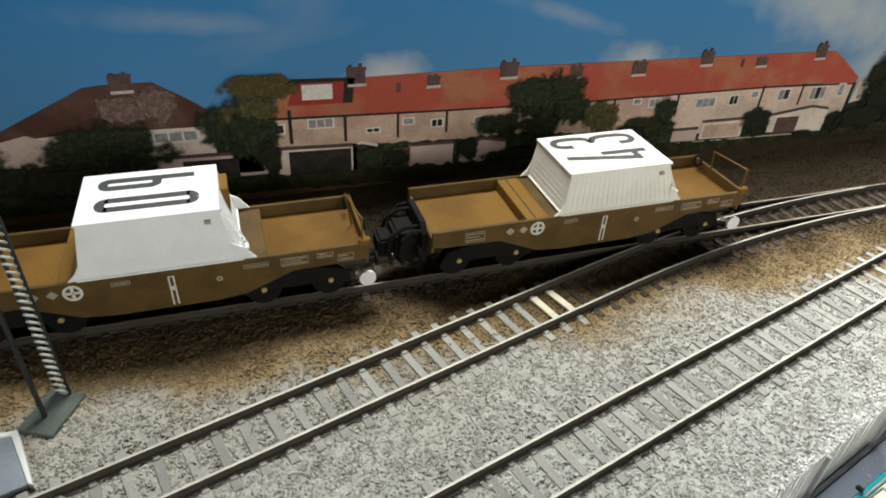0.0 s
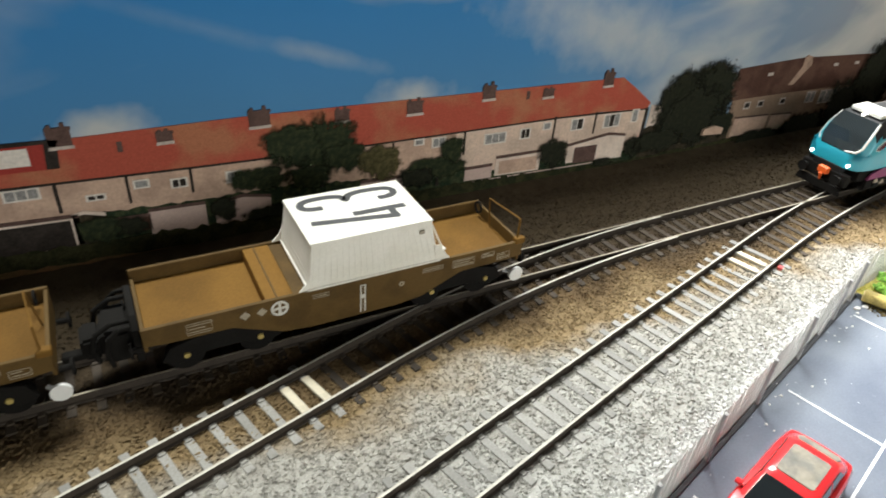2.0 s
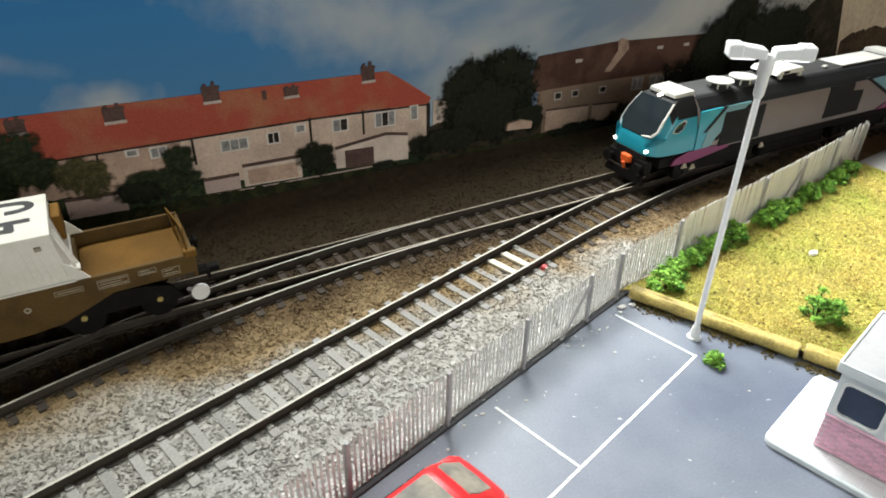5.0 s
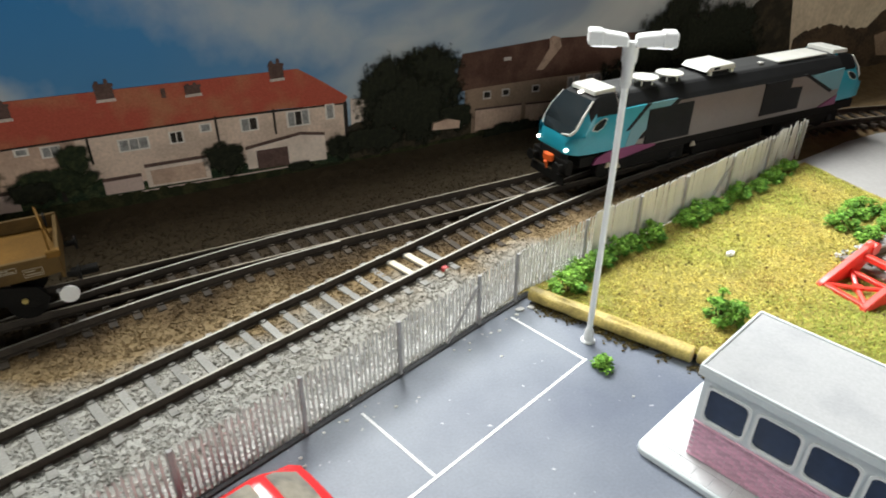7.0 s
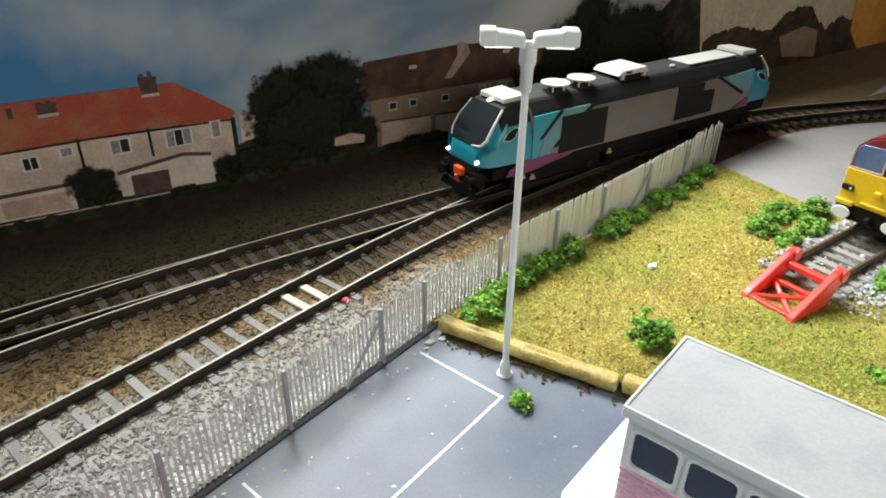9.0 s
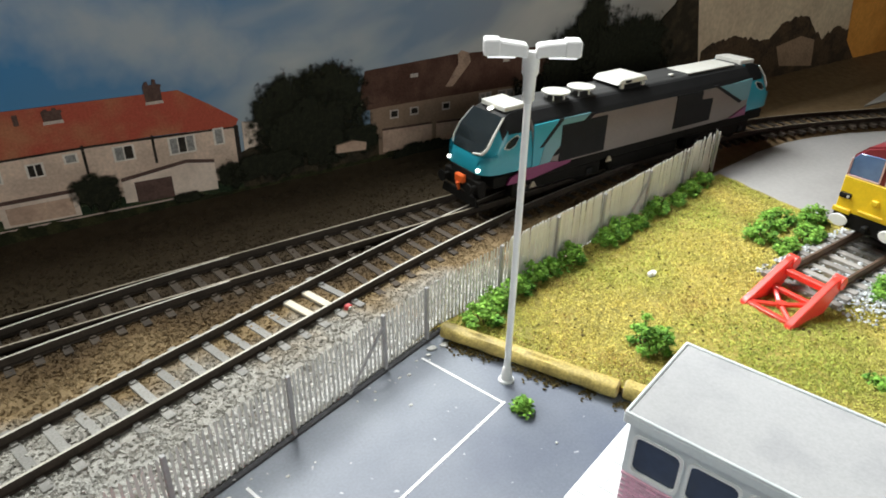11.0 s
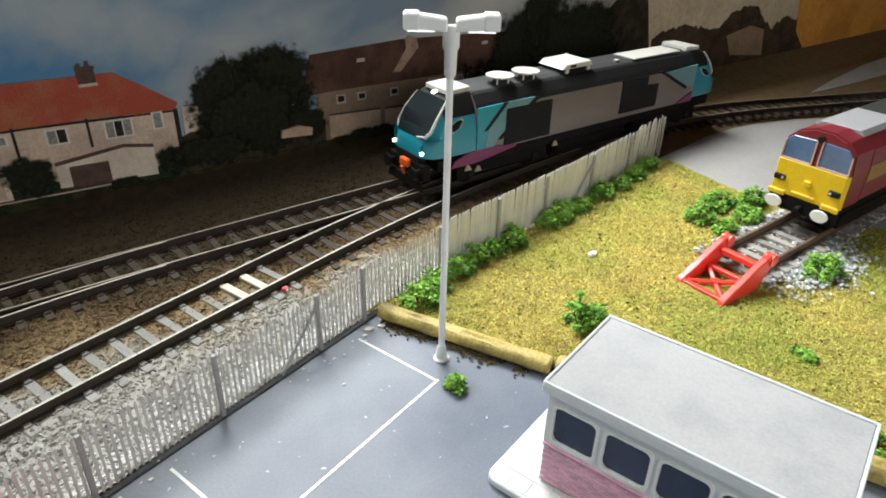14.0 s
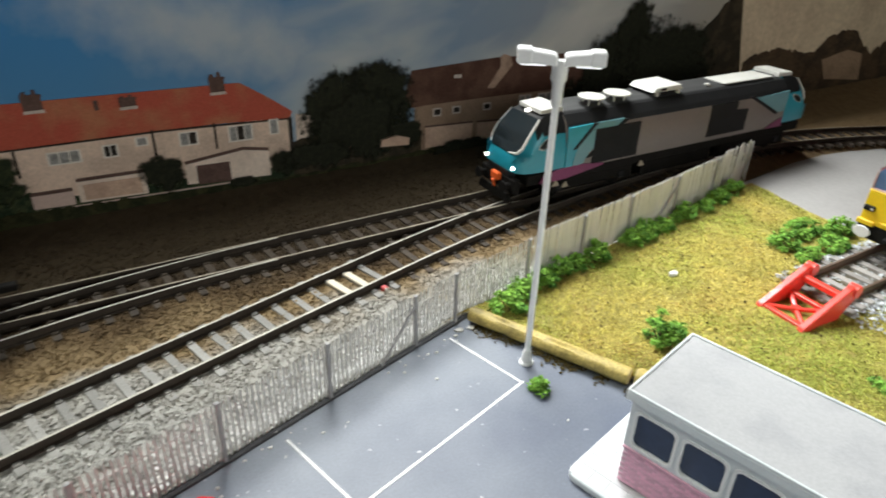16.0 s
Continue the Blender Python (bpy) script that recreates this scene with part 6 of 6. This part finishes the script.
def timber(a, b, r, label):
    """A round twig, uneven along its length, with a lengthwise split and pale sawn ends."""
    a, b = Vector(a), Vector(b)
    d = (b - a).normalized()
    side, upw = Vector((-d.y, d.x, 0)), Vector((0, 0, 1))
    rings = []
    for k in range(25):
        c = a.lerp(b, k / 24)
        ring = []
        for i in range(20):
            q = 2 * math.pi * i / 20
            bulge = 1 + 0.09 * noise.noise((c.x * 0.15, i * 0.6, c.y * 0.15)) + 0.06 * noise.noise((c.x * 0.5, i * 1.3, c.y * 0.5))
            if i == 6 and 2 < k < 22:
                bulge -= 0.16
            ring.append(tuple(c + (side * math.cos(q) + upw * math.sin(q) * 0.92) * r * bulge))
        rings.append(ring)
    t = solo("timber_edging", loft(rings), M_LOG, label, "timber", "edging timbers", smooth=True)
    for c, s in ((a, -1), (b, 1)):
        part("sawn_end", rod(c + d * s * 0.05, c + d * s * 0.35, r * 0.84, r * 0.8, 18), M_SAWN, t, "pale sawn end")
    return t


M_SAWN = material("pale_sawn_wood", (0.58, 0.46, 0.22), 0.7, 0, 0.12, 3, 0.6, 0.1)
timber((351.5, 133.4, 3.4), (377.2, 79.6, 3.0), 3.0, "yellow-brown round timber lying along the grass edge")
timber((379.4, 78.2, 3.2), (389.0, 58, 3.2), 3.2, "yellow-brown round timber lying behind the hut")
timber((390.0, 56, 3.8), (420, -12, 3.7), 3.5, "yellow-brown round timber lying beside the hut")

# ---- scatter: ballast chips, grass, foliage ----
def chips(name, points, radius, seed, mat, flat=0.6, spread=0.5):
    """Small angular chips at points (x, y, z), joined into one mesh."""
    g = np.random.default_rng(seed)
    p = np.asarray(points, float)
    n = len(p)
    base = np.array([(1, 0, 0), (-1, 0, 0), (0, 1, 0), (0, -1, 0), (0, 0, 1), (0, 0, -1)], float)
    size = radius * (1 + spread * g.uniform(-1, 1, (n, 1, 1)))
    scale = np.stack([g.uniform(0.6, 1.4, n), g.uniform(0.6, 1.2, n), flat * g.uniform(0.7, 1.3, n)], -1)[:, None]
    v = base[None] * scale * size + g.normal(0, 0.18, (n, 6, 3)) * size
    a, b = g.uniform(0, 6.283, n), g.uniform(-0.7, 0.7, n)
    ca, sa, cb, sb = np.cos(a)[:, None], np.sin(a)[:, None], np.cos(b)[:, None], np.sin(b)[:, None]
    x, y, z = v[..., 0], v[..., 1] * cb - v[..., 2] * sb, v[..., 1] * sb + v[..., 2] * cb
    v = np.stack([x * ca - y * sa, x * sa + y * ca, z], -1) + p[:, None]
    tri = np.array([(0, 2, 4), (2, 1, 4), (1, 3, 4), (3, 0, 4), (2, 0, 5), (1, 2, 5), (3, 1, 5), (0, 3, 5)])
    f = (tri[None] + 6 * np.arange(n)[:, None, None]).reshape(-1, 3)
    me = bpy.data.meshes.new(name)
    me.from_pydata((v.reshape(-1, 3) * MM).tolist(), [], f.tolist())
    me.materials.append(mat)
    return new(name, me)


g = np.random.default_rng(3)
spots = []
for x, y in zip(g.uniform(-95, 540, 190000), g.uniform(75, 255, 190000)):
    if y > ground_edge(x) + 1 and not (y > 206 and g.random() < 0.6) and not (x > 400 and g.random() < 0.4):
        spots.append((x, y, ground_height(x, y) + 0.6 * 0.6 * noise.noise((x * 0.25, y * 0.25, 0)) + g.uniform(-0.25, 0.30)))
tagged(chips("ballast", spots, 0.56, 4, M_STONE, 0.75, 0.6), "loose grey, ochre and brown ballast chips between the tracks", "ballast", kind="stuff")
spots = []
for x, d in zip(g.uniform(90, 420, 9000), np.abs(g.normal(0, 4.5, 9000))):
    if x < 330 or g.random() < 0.4:
        spots.append((x, fence_line(x) + 1.0 + d, ground_height(x, fence_line(x) + 1 + d) + g.uniform(0.1, 0.6)))
M_LITTER = material("dark_earth_crumb", (0.11, 0.085, 0.035), 0.95, 0, 0.2, 4, 0.5, 0.3, island=0.5, spec=0.1)
litter = []
for y, d in zip(g.uniform(62, 130, 700), np.abs(g.normal(0, 2.2, 700))):
    if noise.noise((y * 0.13, 3, 0)) > -0.15:
        litter.append((log_line(y) - 2.2 - d, y, 0.15 + g.uniform(0, 0.5)))
tagged(chips("earth_crumbs", litter, 0.5, 15, M_LITTER), "dark earth and moss crumbs at the foot of the timber edging", "earth", kind="stuff")
M_PALESTONE = material("white_chip", (0.58, 0.57, 0.55), 0.9, 0, 0.15, 4, 0.5, 0.3, island=0.22, spec=0.2)
tagged(chips("pale_ballast", spots, 0.6, 5, M_PALESTONE), "white stone chips scattered along the foot of the fence", "ballast", kind="stuff")

M_GRASS = material("yellow_green_scatter", (0.56, 0.45, 0.12), 0.9, 0, 0.15, 36, 0.7, 0.2, second=(0.38, 0.37, 0.08), blend=(0.40, 0.62), island=0.5, spec=0.15)
spots = []
for x, y in zip(g.uniform(345, 600, 150000), g.uniform(-60, 165, 150000)):
    if log_line(y) + 2 < x < road_edge(y) and y < fence_line(x) - 1.0 and not (478 < x and abs(y - SPUR_Y) < 9.5):
        h = noise.noise((x * 0.09, y * 0.09, 8))
        bare = min(1, (x - log_line(y)) / 9) * min(1, (fence_line(x) - y) / 9)
        if g.random() < 0.2 + 0.6 * bare + 0.5 * h:
            spots.append((x, y, bank_height(x, y) + g.uniform(-0.05, 0.2)))
tagged(chips("grass", spots, 0.38, 6, M_GRASS, 0.45), "coarse yellow-green grass scatter with darker gaps", "grass", kind="stuff")


def blades(name, points, seed, mat, tall):
    gg = np.random.default_rng(seed)
    p = np.asarray(points, float)
    n = len(p)
    a = gg.uniform(0, 6.283, n)
    w = np.stack([np.cos(a), np.sin(a), 0 * a], -1) * 0.17
    tip = np.stack([gg.normal(0, 1.0, n), gg.normal(0, 1.0, n), tall * gg.uniform(0.3, 1.3, n)], -1)
    v = np.stack([p - w, p + w, p + tip], 1).reshape(-1, 3)
    me = bpy.data.meshes.new(name)
    me.from_pydata((v * MM).tolist(), [], np.arange(3 * n).reshape(-1, 3).tolist())
    me.materials.append(mat)
    return new(name, me)


specks = [(x, y, z + 0.25) for x, y, z in spots if g.random() < 0.008 + 0.03 * max(0.0, noise.noise((x * 0.06, y * 0.06, 2)))]
tagged(chips("turf_specks", specks, 0.5, 16, M_LITTER), "dark olive turf specks scattered through the grass", "turf", kind="stuff")
M_BLADE = material("dry_grass_blade", (0.63, 0.54, 0.155), 0.8, 0, 0.2, 42, 0.7, 0, second=(0.42, 0.47, 0.10), blend=(0.40, 0.62), island=0.5, spec=0.15)
pick = [(x + g.normal(0, 0.6), y + g.normal(0, 0.6), z) for x, y, z in spots for _ in range(2)]
tagged(blades("grass_blades", pick, 9, M_BLADE, 0.9), "short upright dry grass fibres", "grass", kind="stuff")
M_STRAW = material("brown_withered_blade", (0.40, 0.25, 0.085), 0.85, 0, 0.2, 42, 0.7, 0, second=(0.27, 0.18, 0.06), blend=(0.40, 0.62), island=0.5, spec=0.15)
pick = []
for x, y, z in spots:
    edge = max(0.0, 1 - min(x - log_line(y), fence_line(x) - y) / 26)
    if g.random() < 0.55 * edge + 1.1 * max(0.0, noise.noise((x * 0.045, y * 0.045, 5)) - 0.12):
        pick.append((x + g.normal(0, 0.6), y + g.normal(0, 0.6), z + 0.1))
tagged(blades("withered_grass", pick, 10, M_STRAW, 0.9), "brown withered grass fibres in patches", "grass", kind="stuff")
M_GRAVEL = material("grey_gravel_chip", (0.60, 0.62, 0.64), 0.9, 0, 0.2, 4, 0.5, 0.3, island=0.4, spec=0.2)
spots = [(x, y, 2.8 + g.uniform(0, 0.7)) for x, y in zip(g.normal(508, 13, 1500), g.normal(62, 6.5, 1500)) if 470 < x < 560]
spots += [(x, SPUR_Y + d, 3.4 + g.uniform(0, 0.5)) for x, d in zip(g.uniform(476, 600, 2400), g.uniform(-15, 18, 2400)) if abs(d) > 10.4 or g.random() < 0.4]
tagged(chips("spur_gravel", spots, 0.75, 7, M_GRAVEL), "pale grey gravel round the spur and its buffer stop", "gravel", kind="stuff")

M_LEAF = material("bright_green_foam_leaf", (0.22, 0.42, 0.065), 0.8, 0, 0.2, 5, 0.8, 0.1, second=(0.10, 0.25, 0.04), island=0.5, spec=0.2)
M_TWIG = material("twig", (0.08, 0.05, 0.025), 0.9, 0, 0.2, 3, 0.5, 0.1)


def bush(x, y, z, rx, ry, h, seed, label):
    """Clumps of tiny leaves on short stems, uneven, with gaps."""
    gg = np.random.default_rng(seed)
    rx, ry, h = rx * 1.12, ry * 1.15, h * 1.2
    o = thing("bush", (x, y, z), 0, label, "bush", "bushes on the grass")
    pts, stems = [], None
    for k in range(int(11 + rx * ry * 0.31)):
        a, d = gg.uniform(0, 6.283), math.sqrt(gg.random())
        c = np.array([rx * d * math.cos(a), ry * d * math.sin(a), h * (0.35 + 0.65 * (1 - d * d)) * gg.uniform(0.15, 1.0)])
        stems = rod((c[0] * 0.5, c[1] * 0.5, -0.5), tuple(c), 0.22, 0.12, 4, stems)
        m = int(44 + 14 * gg.random())
        q = gg.normal(0, 1, (m, 3))
        q /= np.linalg.norm(q, axis=1)[:, None]
        pts += (c + q * np.array([2.2, 2.2, 1.8]) * gg.uniform(0.25, 1.15, (m, 1))).tolist()
    pts = [p for p in pts if p[2] > -0.3]
    leaves = chips("leaves", pts, 0.56, seed + 50, M_LEAF, 0.26, 0.7)
    leaves.parent = o
    part("stem", stems, M_TWIG, o)
    return o


for k, (x, y, rx, ry, h) in enumerate(((366, 130, 8, 5, 8), (375, 135, 7, 5, 8), (388, 138, 7, 4, 8), (398, 140.5, 8, 4, 8), (408, 143, 5, 3.5, 6), (420, 144, 8, 5, 8), (447, 147, 8, 5, 7), (457, 149, 8, 4.5, 8), (470, 151, 7, 4, 5), (488, 155, 9, 4.5, 7), (504, 157, 7, 4, 5), (520, 160, 8, 4.5, 6), (535, 163, 8, 4, 7))):
    bush(x, min(y, fence_line(x) - 4.2), 2.2, rx * 0.74, ry * 0.85, h * 0.9, 100 + k, "bright green foam bush along the foot of the fence")
for k, (x, y, z, rx, ry, h, text) in enumerate(((402, 87.5, 2.4, 5, 5.6, 14, "bright green foam bush behind the timber edging"), (350.2, 90.8, 0.2, 1.9, 1.8, 3.0, "small green weed growing out of the car park"), (505, 112, 2.4, 6, 5, 6, "bright green foam bush beside the spur"), (523, 116, 2.4, 9, 5.5, 7.5, "bright green foam bush beside the spur"), (539, 108, 2.4, 8, 5, 7, "bright green foam bush beside the spur"), (505, 100, 2.4, 6, 4, 5, "low green foam bush near the buffer stop"), (522, 100, 2.4, 8, 5, 6, "low green foam bush in gravel beside the spur"), (503, 58, 3.0, 8, 6, 6, "green foam bush in grey gravel"), (446, 36, 2.4, 2.2, 2.2, 1.6, "small green tuft in the grass"), (420, 8, 2.4, 6, 6, 6, "green foam bush behind the hut"))):
    bush(x, y, z, rx, ry, h, 300 + k, text)
bm = bmesh.new()
bmesh.ops.create_icosphere(bm, subdivisions=2, radius=1.6, matrix=Matrix.Translation((440.5, 118.4, 3.2)) @ Matrix.Diagonal((1.3, 0.9, 0.7, 1)))
for v in bm.verts:
    v.co += 0.6 * noise.noise_vector(v.co * 0.7)
solo("pale_stone", bm, M_CRUMB, "pale grey stone lying in the grass", "stone")

# ---- red ground signal beside the yard track ----
M_SIGRED = material("dusty_red_plastic", (0.52, 0.07, 0.07), 0.6, 0, 0.15, 3, 0.6, 0.1)
ground_signal = thing("ground_signal", (329.5, 160.5, 4.6), 20, "small red and white point indicator beside the yard track", "signal")
part("housing", bevelled(box(-1.2, 1.2, -1.1, 1.1, 0, 2.0), 0.35), M_SIGRED, ground_signal)
part("lens", rod((-0.3, -1.0, 1.1), (-0.3, -1.5, 1.1), 0.7, 0.7, 12), M_MARK, ground_signal)
part("base", box(-2.6, 2.4, -2.0, 2.0, -0.4, 0.2, 0.1), M_MARK_DIM, ground_signal)

# ---- signal post with a ladder, and a raised slab ----
M_SIGNAL = material("black_green_paint", (0.007, 0.011, 0.0095), 0.6, 0, 0.15, 8, 0.8, 0.05)
M_PLATE = material("dull_green_grey_plate", (0.085, 0.10, 0.09), 0.6, 0, 0.12, 8, 0.8, 0.1)
M_RUNG = material("pale_ladder_rung", (0.50, 0.52, 0.48), 0.5, 0, 0.1, 5, 0.8, 0.05)
sig = thing("signal_post", (-54.5, 163, 5.0), -26, "dark green signal post with pale-runged ladder on a base plate", "signal")
part("base_plate", bevelled(box(-5.6, 5.6, -8.2, 8.2, -0.4, 1.2), 0.25), M_PLATE, sig)
part("mast", rod((-0.6, -2.2, 1.0), (-0.6, -2.2, 78), 0.75, 0.65, 12), M_SIGNAL, sig)
bm = rod((1.0, 7.2, 1.0), (1.0, 7.0, 76), 0.55, 0.55, 8)
part("ladder_rail", bm, M_SIGNAL, sig)
part("ladder_rail", rod((-2.7, 7.2, 1.0), (-2.7, 7.0, 76), 0.55, 0.55, 8), M_SIGNAL, sig)
for k in range(30):
    u = (k + 0.5) / 30
    a, b = Vector((1.0, 7.2, 1.0)).lerp((1.0, 7.0, 76), u), Vector((-2.7, 7.2, 1.0)).lerp((-2.7, 7.0, 76), u)
    part("rung", rod(a + Vector((0.2, -0.5, 0.3)), b + Vector((-0.2, -0.5, 0.3)), 0.4, 0.4, 6), M_RUNG, sig)
part("stay", rod((-0.8, 7.2, 60), (-0.6, -2.2, 60), 0.5, 0.5, 6), M_SIGNAL, sig)
slab_top = material("blue_grey_slab", (0.26, 0.29, 0.34), 0.45, 0, 0.08, 12, 0.8, 0.08)
platform = thing("low_platform", (2.0, -3.0, 0.4), 0, "low blue-grey slab with a rough white edge", "platform")
part("deck", prism([(-130, 160), (-65.4, 158.2), (-58.2, 140), (-130, 119)], 4.0, 6.6, "z", 0.2), slab_top, platform)
part("edging", prism([(-130, 162), (-64.0, 159.9), (-56.8, 139.2), (-58.2, 140), (-65.4, 158.2), (-130, 160)], 4.0, 7.0, "z", 0.15), M_WHITE, platform, "rough white edging")

# ---- parked cars: local x forwards from the tail, y across ----
M_CARRED = material("glossy_red_paint", (0.72, 0.03, 0.035), 0.22, 0, 0.03, 20, 1, 0.0, coat=0.6)
M_CARTEAL = material("glossy_teal_paint", (0.01, 0.20, 0.24), 0.18, 0, 0.03, 20, 1, 0.0, coat=0.8)
M_CREAM = material("cream_interior", (0.62, 0.52, 0.38), 0.6, 0, 0.08, 6, 0.8, 0.1)
# car glass with its brownish reflection mixed into the colour
M_CARGLASS = material("coloured_cabin", (0.30, 0.27, 0.22), 0.6, 0, 0.15, 9, 2.4, 0, second=(0.20, 0.19, 0.17), spec=0.12)
M_TYRE = material("tyre_rubber", (0.02, 0.02, 0.02), 0.8, 0, 0.1, 4, 0.6, 0.1)
M_RIM = material("silver_rim", (0.6, 0.6, 0.6), 0.3, 0.8, 0.05, 4, 1, 0)


def car_section(x, half, low, belt, crown, n=5):
    """A rounded slice across a car's lower body."""
    return [(x, -half * 0.92, low), (x, -half, low + 1.5), (x, -half, belt - 1.2), (x, -half * 0.93, belt), (x, -half * 0.5, crown), (x, 0, crown + 0.1), (x, half * 0.5, crown), (x, half * 0.93, belt), (x, half, belt - 1.2), (x, half, low + 1.5), (x, half * 0.92, low)]


def wheels(car, stations, half, r=4.0):
    for wx in stations:
        for s in (-1, 1):
            t = part("wheel", rod((wx, s * (half - 2.2), r), (wx, s * (half - 0.1), r), r, r, 22), M_TYRE, car)
            part("rim", rod((wx, s * (half - 0.4), r), (wx, s * (half + 0.05), r), r * 0.62, r * 0.55, 16), M_RIM, t)


def red_car(x, y, turn):
    o = thing("parked_car", (x, y, 0), turn, "glossy red small car with dark glass roof beside the fence", "car", "parked cars")
    keys = ((-28.6, 5.6, 4.2, 7.2, 7.4), (-27.6, 8.4, 3.0, 9.2, 9.6), (-25.0, 10.0, 2.5, 10.4, 11.0), (-18, 10.7, 2.4, 10.9, 11.4), (0, 10.9, 2.4, 10.6, 11.2), (12, 10.8, 2.4, 10.2, 11.0), (20, 10.4, 2.4, 9.6, 10.4), (25.5, 9.2, 2.6, 8.4, 9.0), (28.0, 6.8, 3.4, 6.8, 7.2))
    xs = [k[0] for k in keys]
    body = []
    for i in range(49):
        v = -28.6 * math.cos(math.pi * i / 48)
        v = xs[0] + (xs[-1] - xs[0]) * (v + 28.6) / 57.2
        body.append(car_section(v, *(float(np.interp(v, xs, [k[j] for k in keys])) for j in (1, 2, 3, 4))))
    part("body", loft(body), M_CARRED, o, smooth=True)
    # cabin: pillars and roof frame in red, glass set in
    rings = ((-26.0, 13.4, 9.3, 3.8, 10.0), (-22.6, 9.6, 8.7, 3.4, 12.4), (-18.6, 5.6, 8.0, 3.0, 14.8), (-16.2, 3.2, 7.2, 2.6, 16.0), (-14.2, 1.6, 6.0, 2.2, 16.7))
    part("cabin", loft([[(px, py, z) for px, py in rounded(x0, x1, -h, h, r, 6)] for x0, x1, h, r, z in rings]), M_CARRED, o, smooth=True)
    rear = [[(-24.9, -5.6, 11.0), (-25.1, 0, 11.0), (-24.9, 5.6, 11.0)], [(-19.6, -6.3, 14.4), (-19.9, 0, 14.4), (-19.6, 6.3, 14.4)], [(-17.2, -5.6, 15.8), (-17.4, 0, 15.8), (-17.2, 5.6, 15.8)]]
    part("rear_window", loft([row + [(px + 1.2, py, pz - 0.6) for px, py, pz in row[::-1]] for row in rear]), M_CARGLASS, o, "hazy olive-grey rear window")
    part("roof_glass", prism(rounded(-12.6, 0.8, -5.4, 5.4, 1.0), 16.7, 17.1, "z", 0.05), M_CARGLASS, o, "large glass roof with a brownish reflection in its colour")
    part("windscreen", loft([[(12.4, -7.4, 11.1), (12.4, 7.4, 11.1), (11.8, 7.4, 10.8), (11.8, -7.4, 10.8)], [(4.2, -6.3, 16.2), (4.2, 6.3, 16.2), (3.6, 6.3, 15.9), (3.6, -6.3, 15.9)]]), M_DARKGLASS, o, "dark windscreen")
    for s in (-1, 1):
        for a, b, c, d in ((-19.0, -8.6, -14.2, -8.6), (-7.6, 8.4, -7.6, 3.0)):
            q = [(a, s * 9.15, 11.2), (b, s * 9.15, 11.2), (d, s * 7.85, 15.4), (c, s * 7.85, 15.4)]
            part("side_window", loft([q, [(v[0], v[1] - s * 0.5, v[2] - 0.2) for v in q]]), M_DARKGLASS, o)
        part("mirror", bevelled(box(7.4, 9.2, min(s * 9.4, s * 11.8), max(s * 9.4, s * 11.8), 10.6, 12.2), 0.4), M_CARRED, o)
        part("tail_lamp", bevelled(box(-28.0, -26.2, min(s * 6, s * 9.2), max(s * 6, s * 9.2), 6.6, 8.4), 0.3), M_RED, o)
        part("headlamp", bevelled(box(24.8, 27.6, min(s * 5, s * 8.6), max(s * 5, s * 8.6), 6.0, 7.6), 0.4), M_FAN, o)
    wheels(o, (-17, 17), 10.9)
    return o


red_car(224.5, 76.0, 195.0)


def teal_car(x, y, turn):
    o = thing("parked_car", (x, y, 0), turn, "glossy teal open-topped car with a cream interior", "car", "parked cars")
    body = [car_section(*s) for s in ((-27.0, 7.4, 3.2, 7.2, 7.6), (-25.0, 9.4, 2.6, 9.0, 9.6), (-18, 10.4, 2.4, 9.8, 10.2), (0, 10.6, 2.4, 9.6, 9.9), (14, 10.3, 2.4, 9.2, 9.9), (22, 9.8, 2.6, 8.6, 9.3), (27.0, 7.2, 3.2, 6.8, 7.2))]
    part("body", loft(body), M_CARTEAL, o, smooth=True)
    part("cockpit", prism(rounded(-14, 8, -7.6, 7.6, 2.4), 9.6, 10.6, "z", 0.2), M_CREAM, o, "cream open cockpit")
    for px in (-10, -2):
        for s in (-1, 1):
            part("seat", bevelled(box(px - 2.6, px + 2.6, s * 3.6 - 2.6, s * 3.6 + 2.6, 10.4, 11.6), 0.5), M_CREAM, o)
            part("seat_back", bevelled(box(px - 3.4, px - 2.2, s * 3.6 - 2.4, s * 3.6 + 2.4, 10.6, 14.6), 0.5), M_CREAM, o)
    bm = rod((8.2, -7.4, 10), (5.4, -6.4, 15), 0.35, 0.35, 6)
    rod((5.4, -6.4, 15), (5.4, 6.4, 15), 0.35, 0.35, 6, bm), rod((5.4, 6.4, 15), (8.2, 7.4, 10), 0.35, 0.35, 6, bm)
    part("screen_frame", bm, M_RIM, o)
    for s in (-1, 1):
        part("door_trim", rod((-13, s * 8.4, 10.2), (7, s * 8.4, 10.0), 0.3, 0.3, 5), M_RIM, o)
        part("mirror", bevelled(box(5.4, 7.0, min(s * 9.4, s * 11.4), max(s * 9.4, s * 11.4), 9.8, 11.2), 0.4), M_CHAR, o)
    wheels(o, (-16.5, 16.5), 10.6, 3.8)
    return o


teal_car(167.0, 64.2, 195.0)
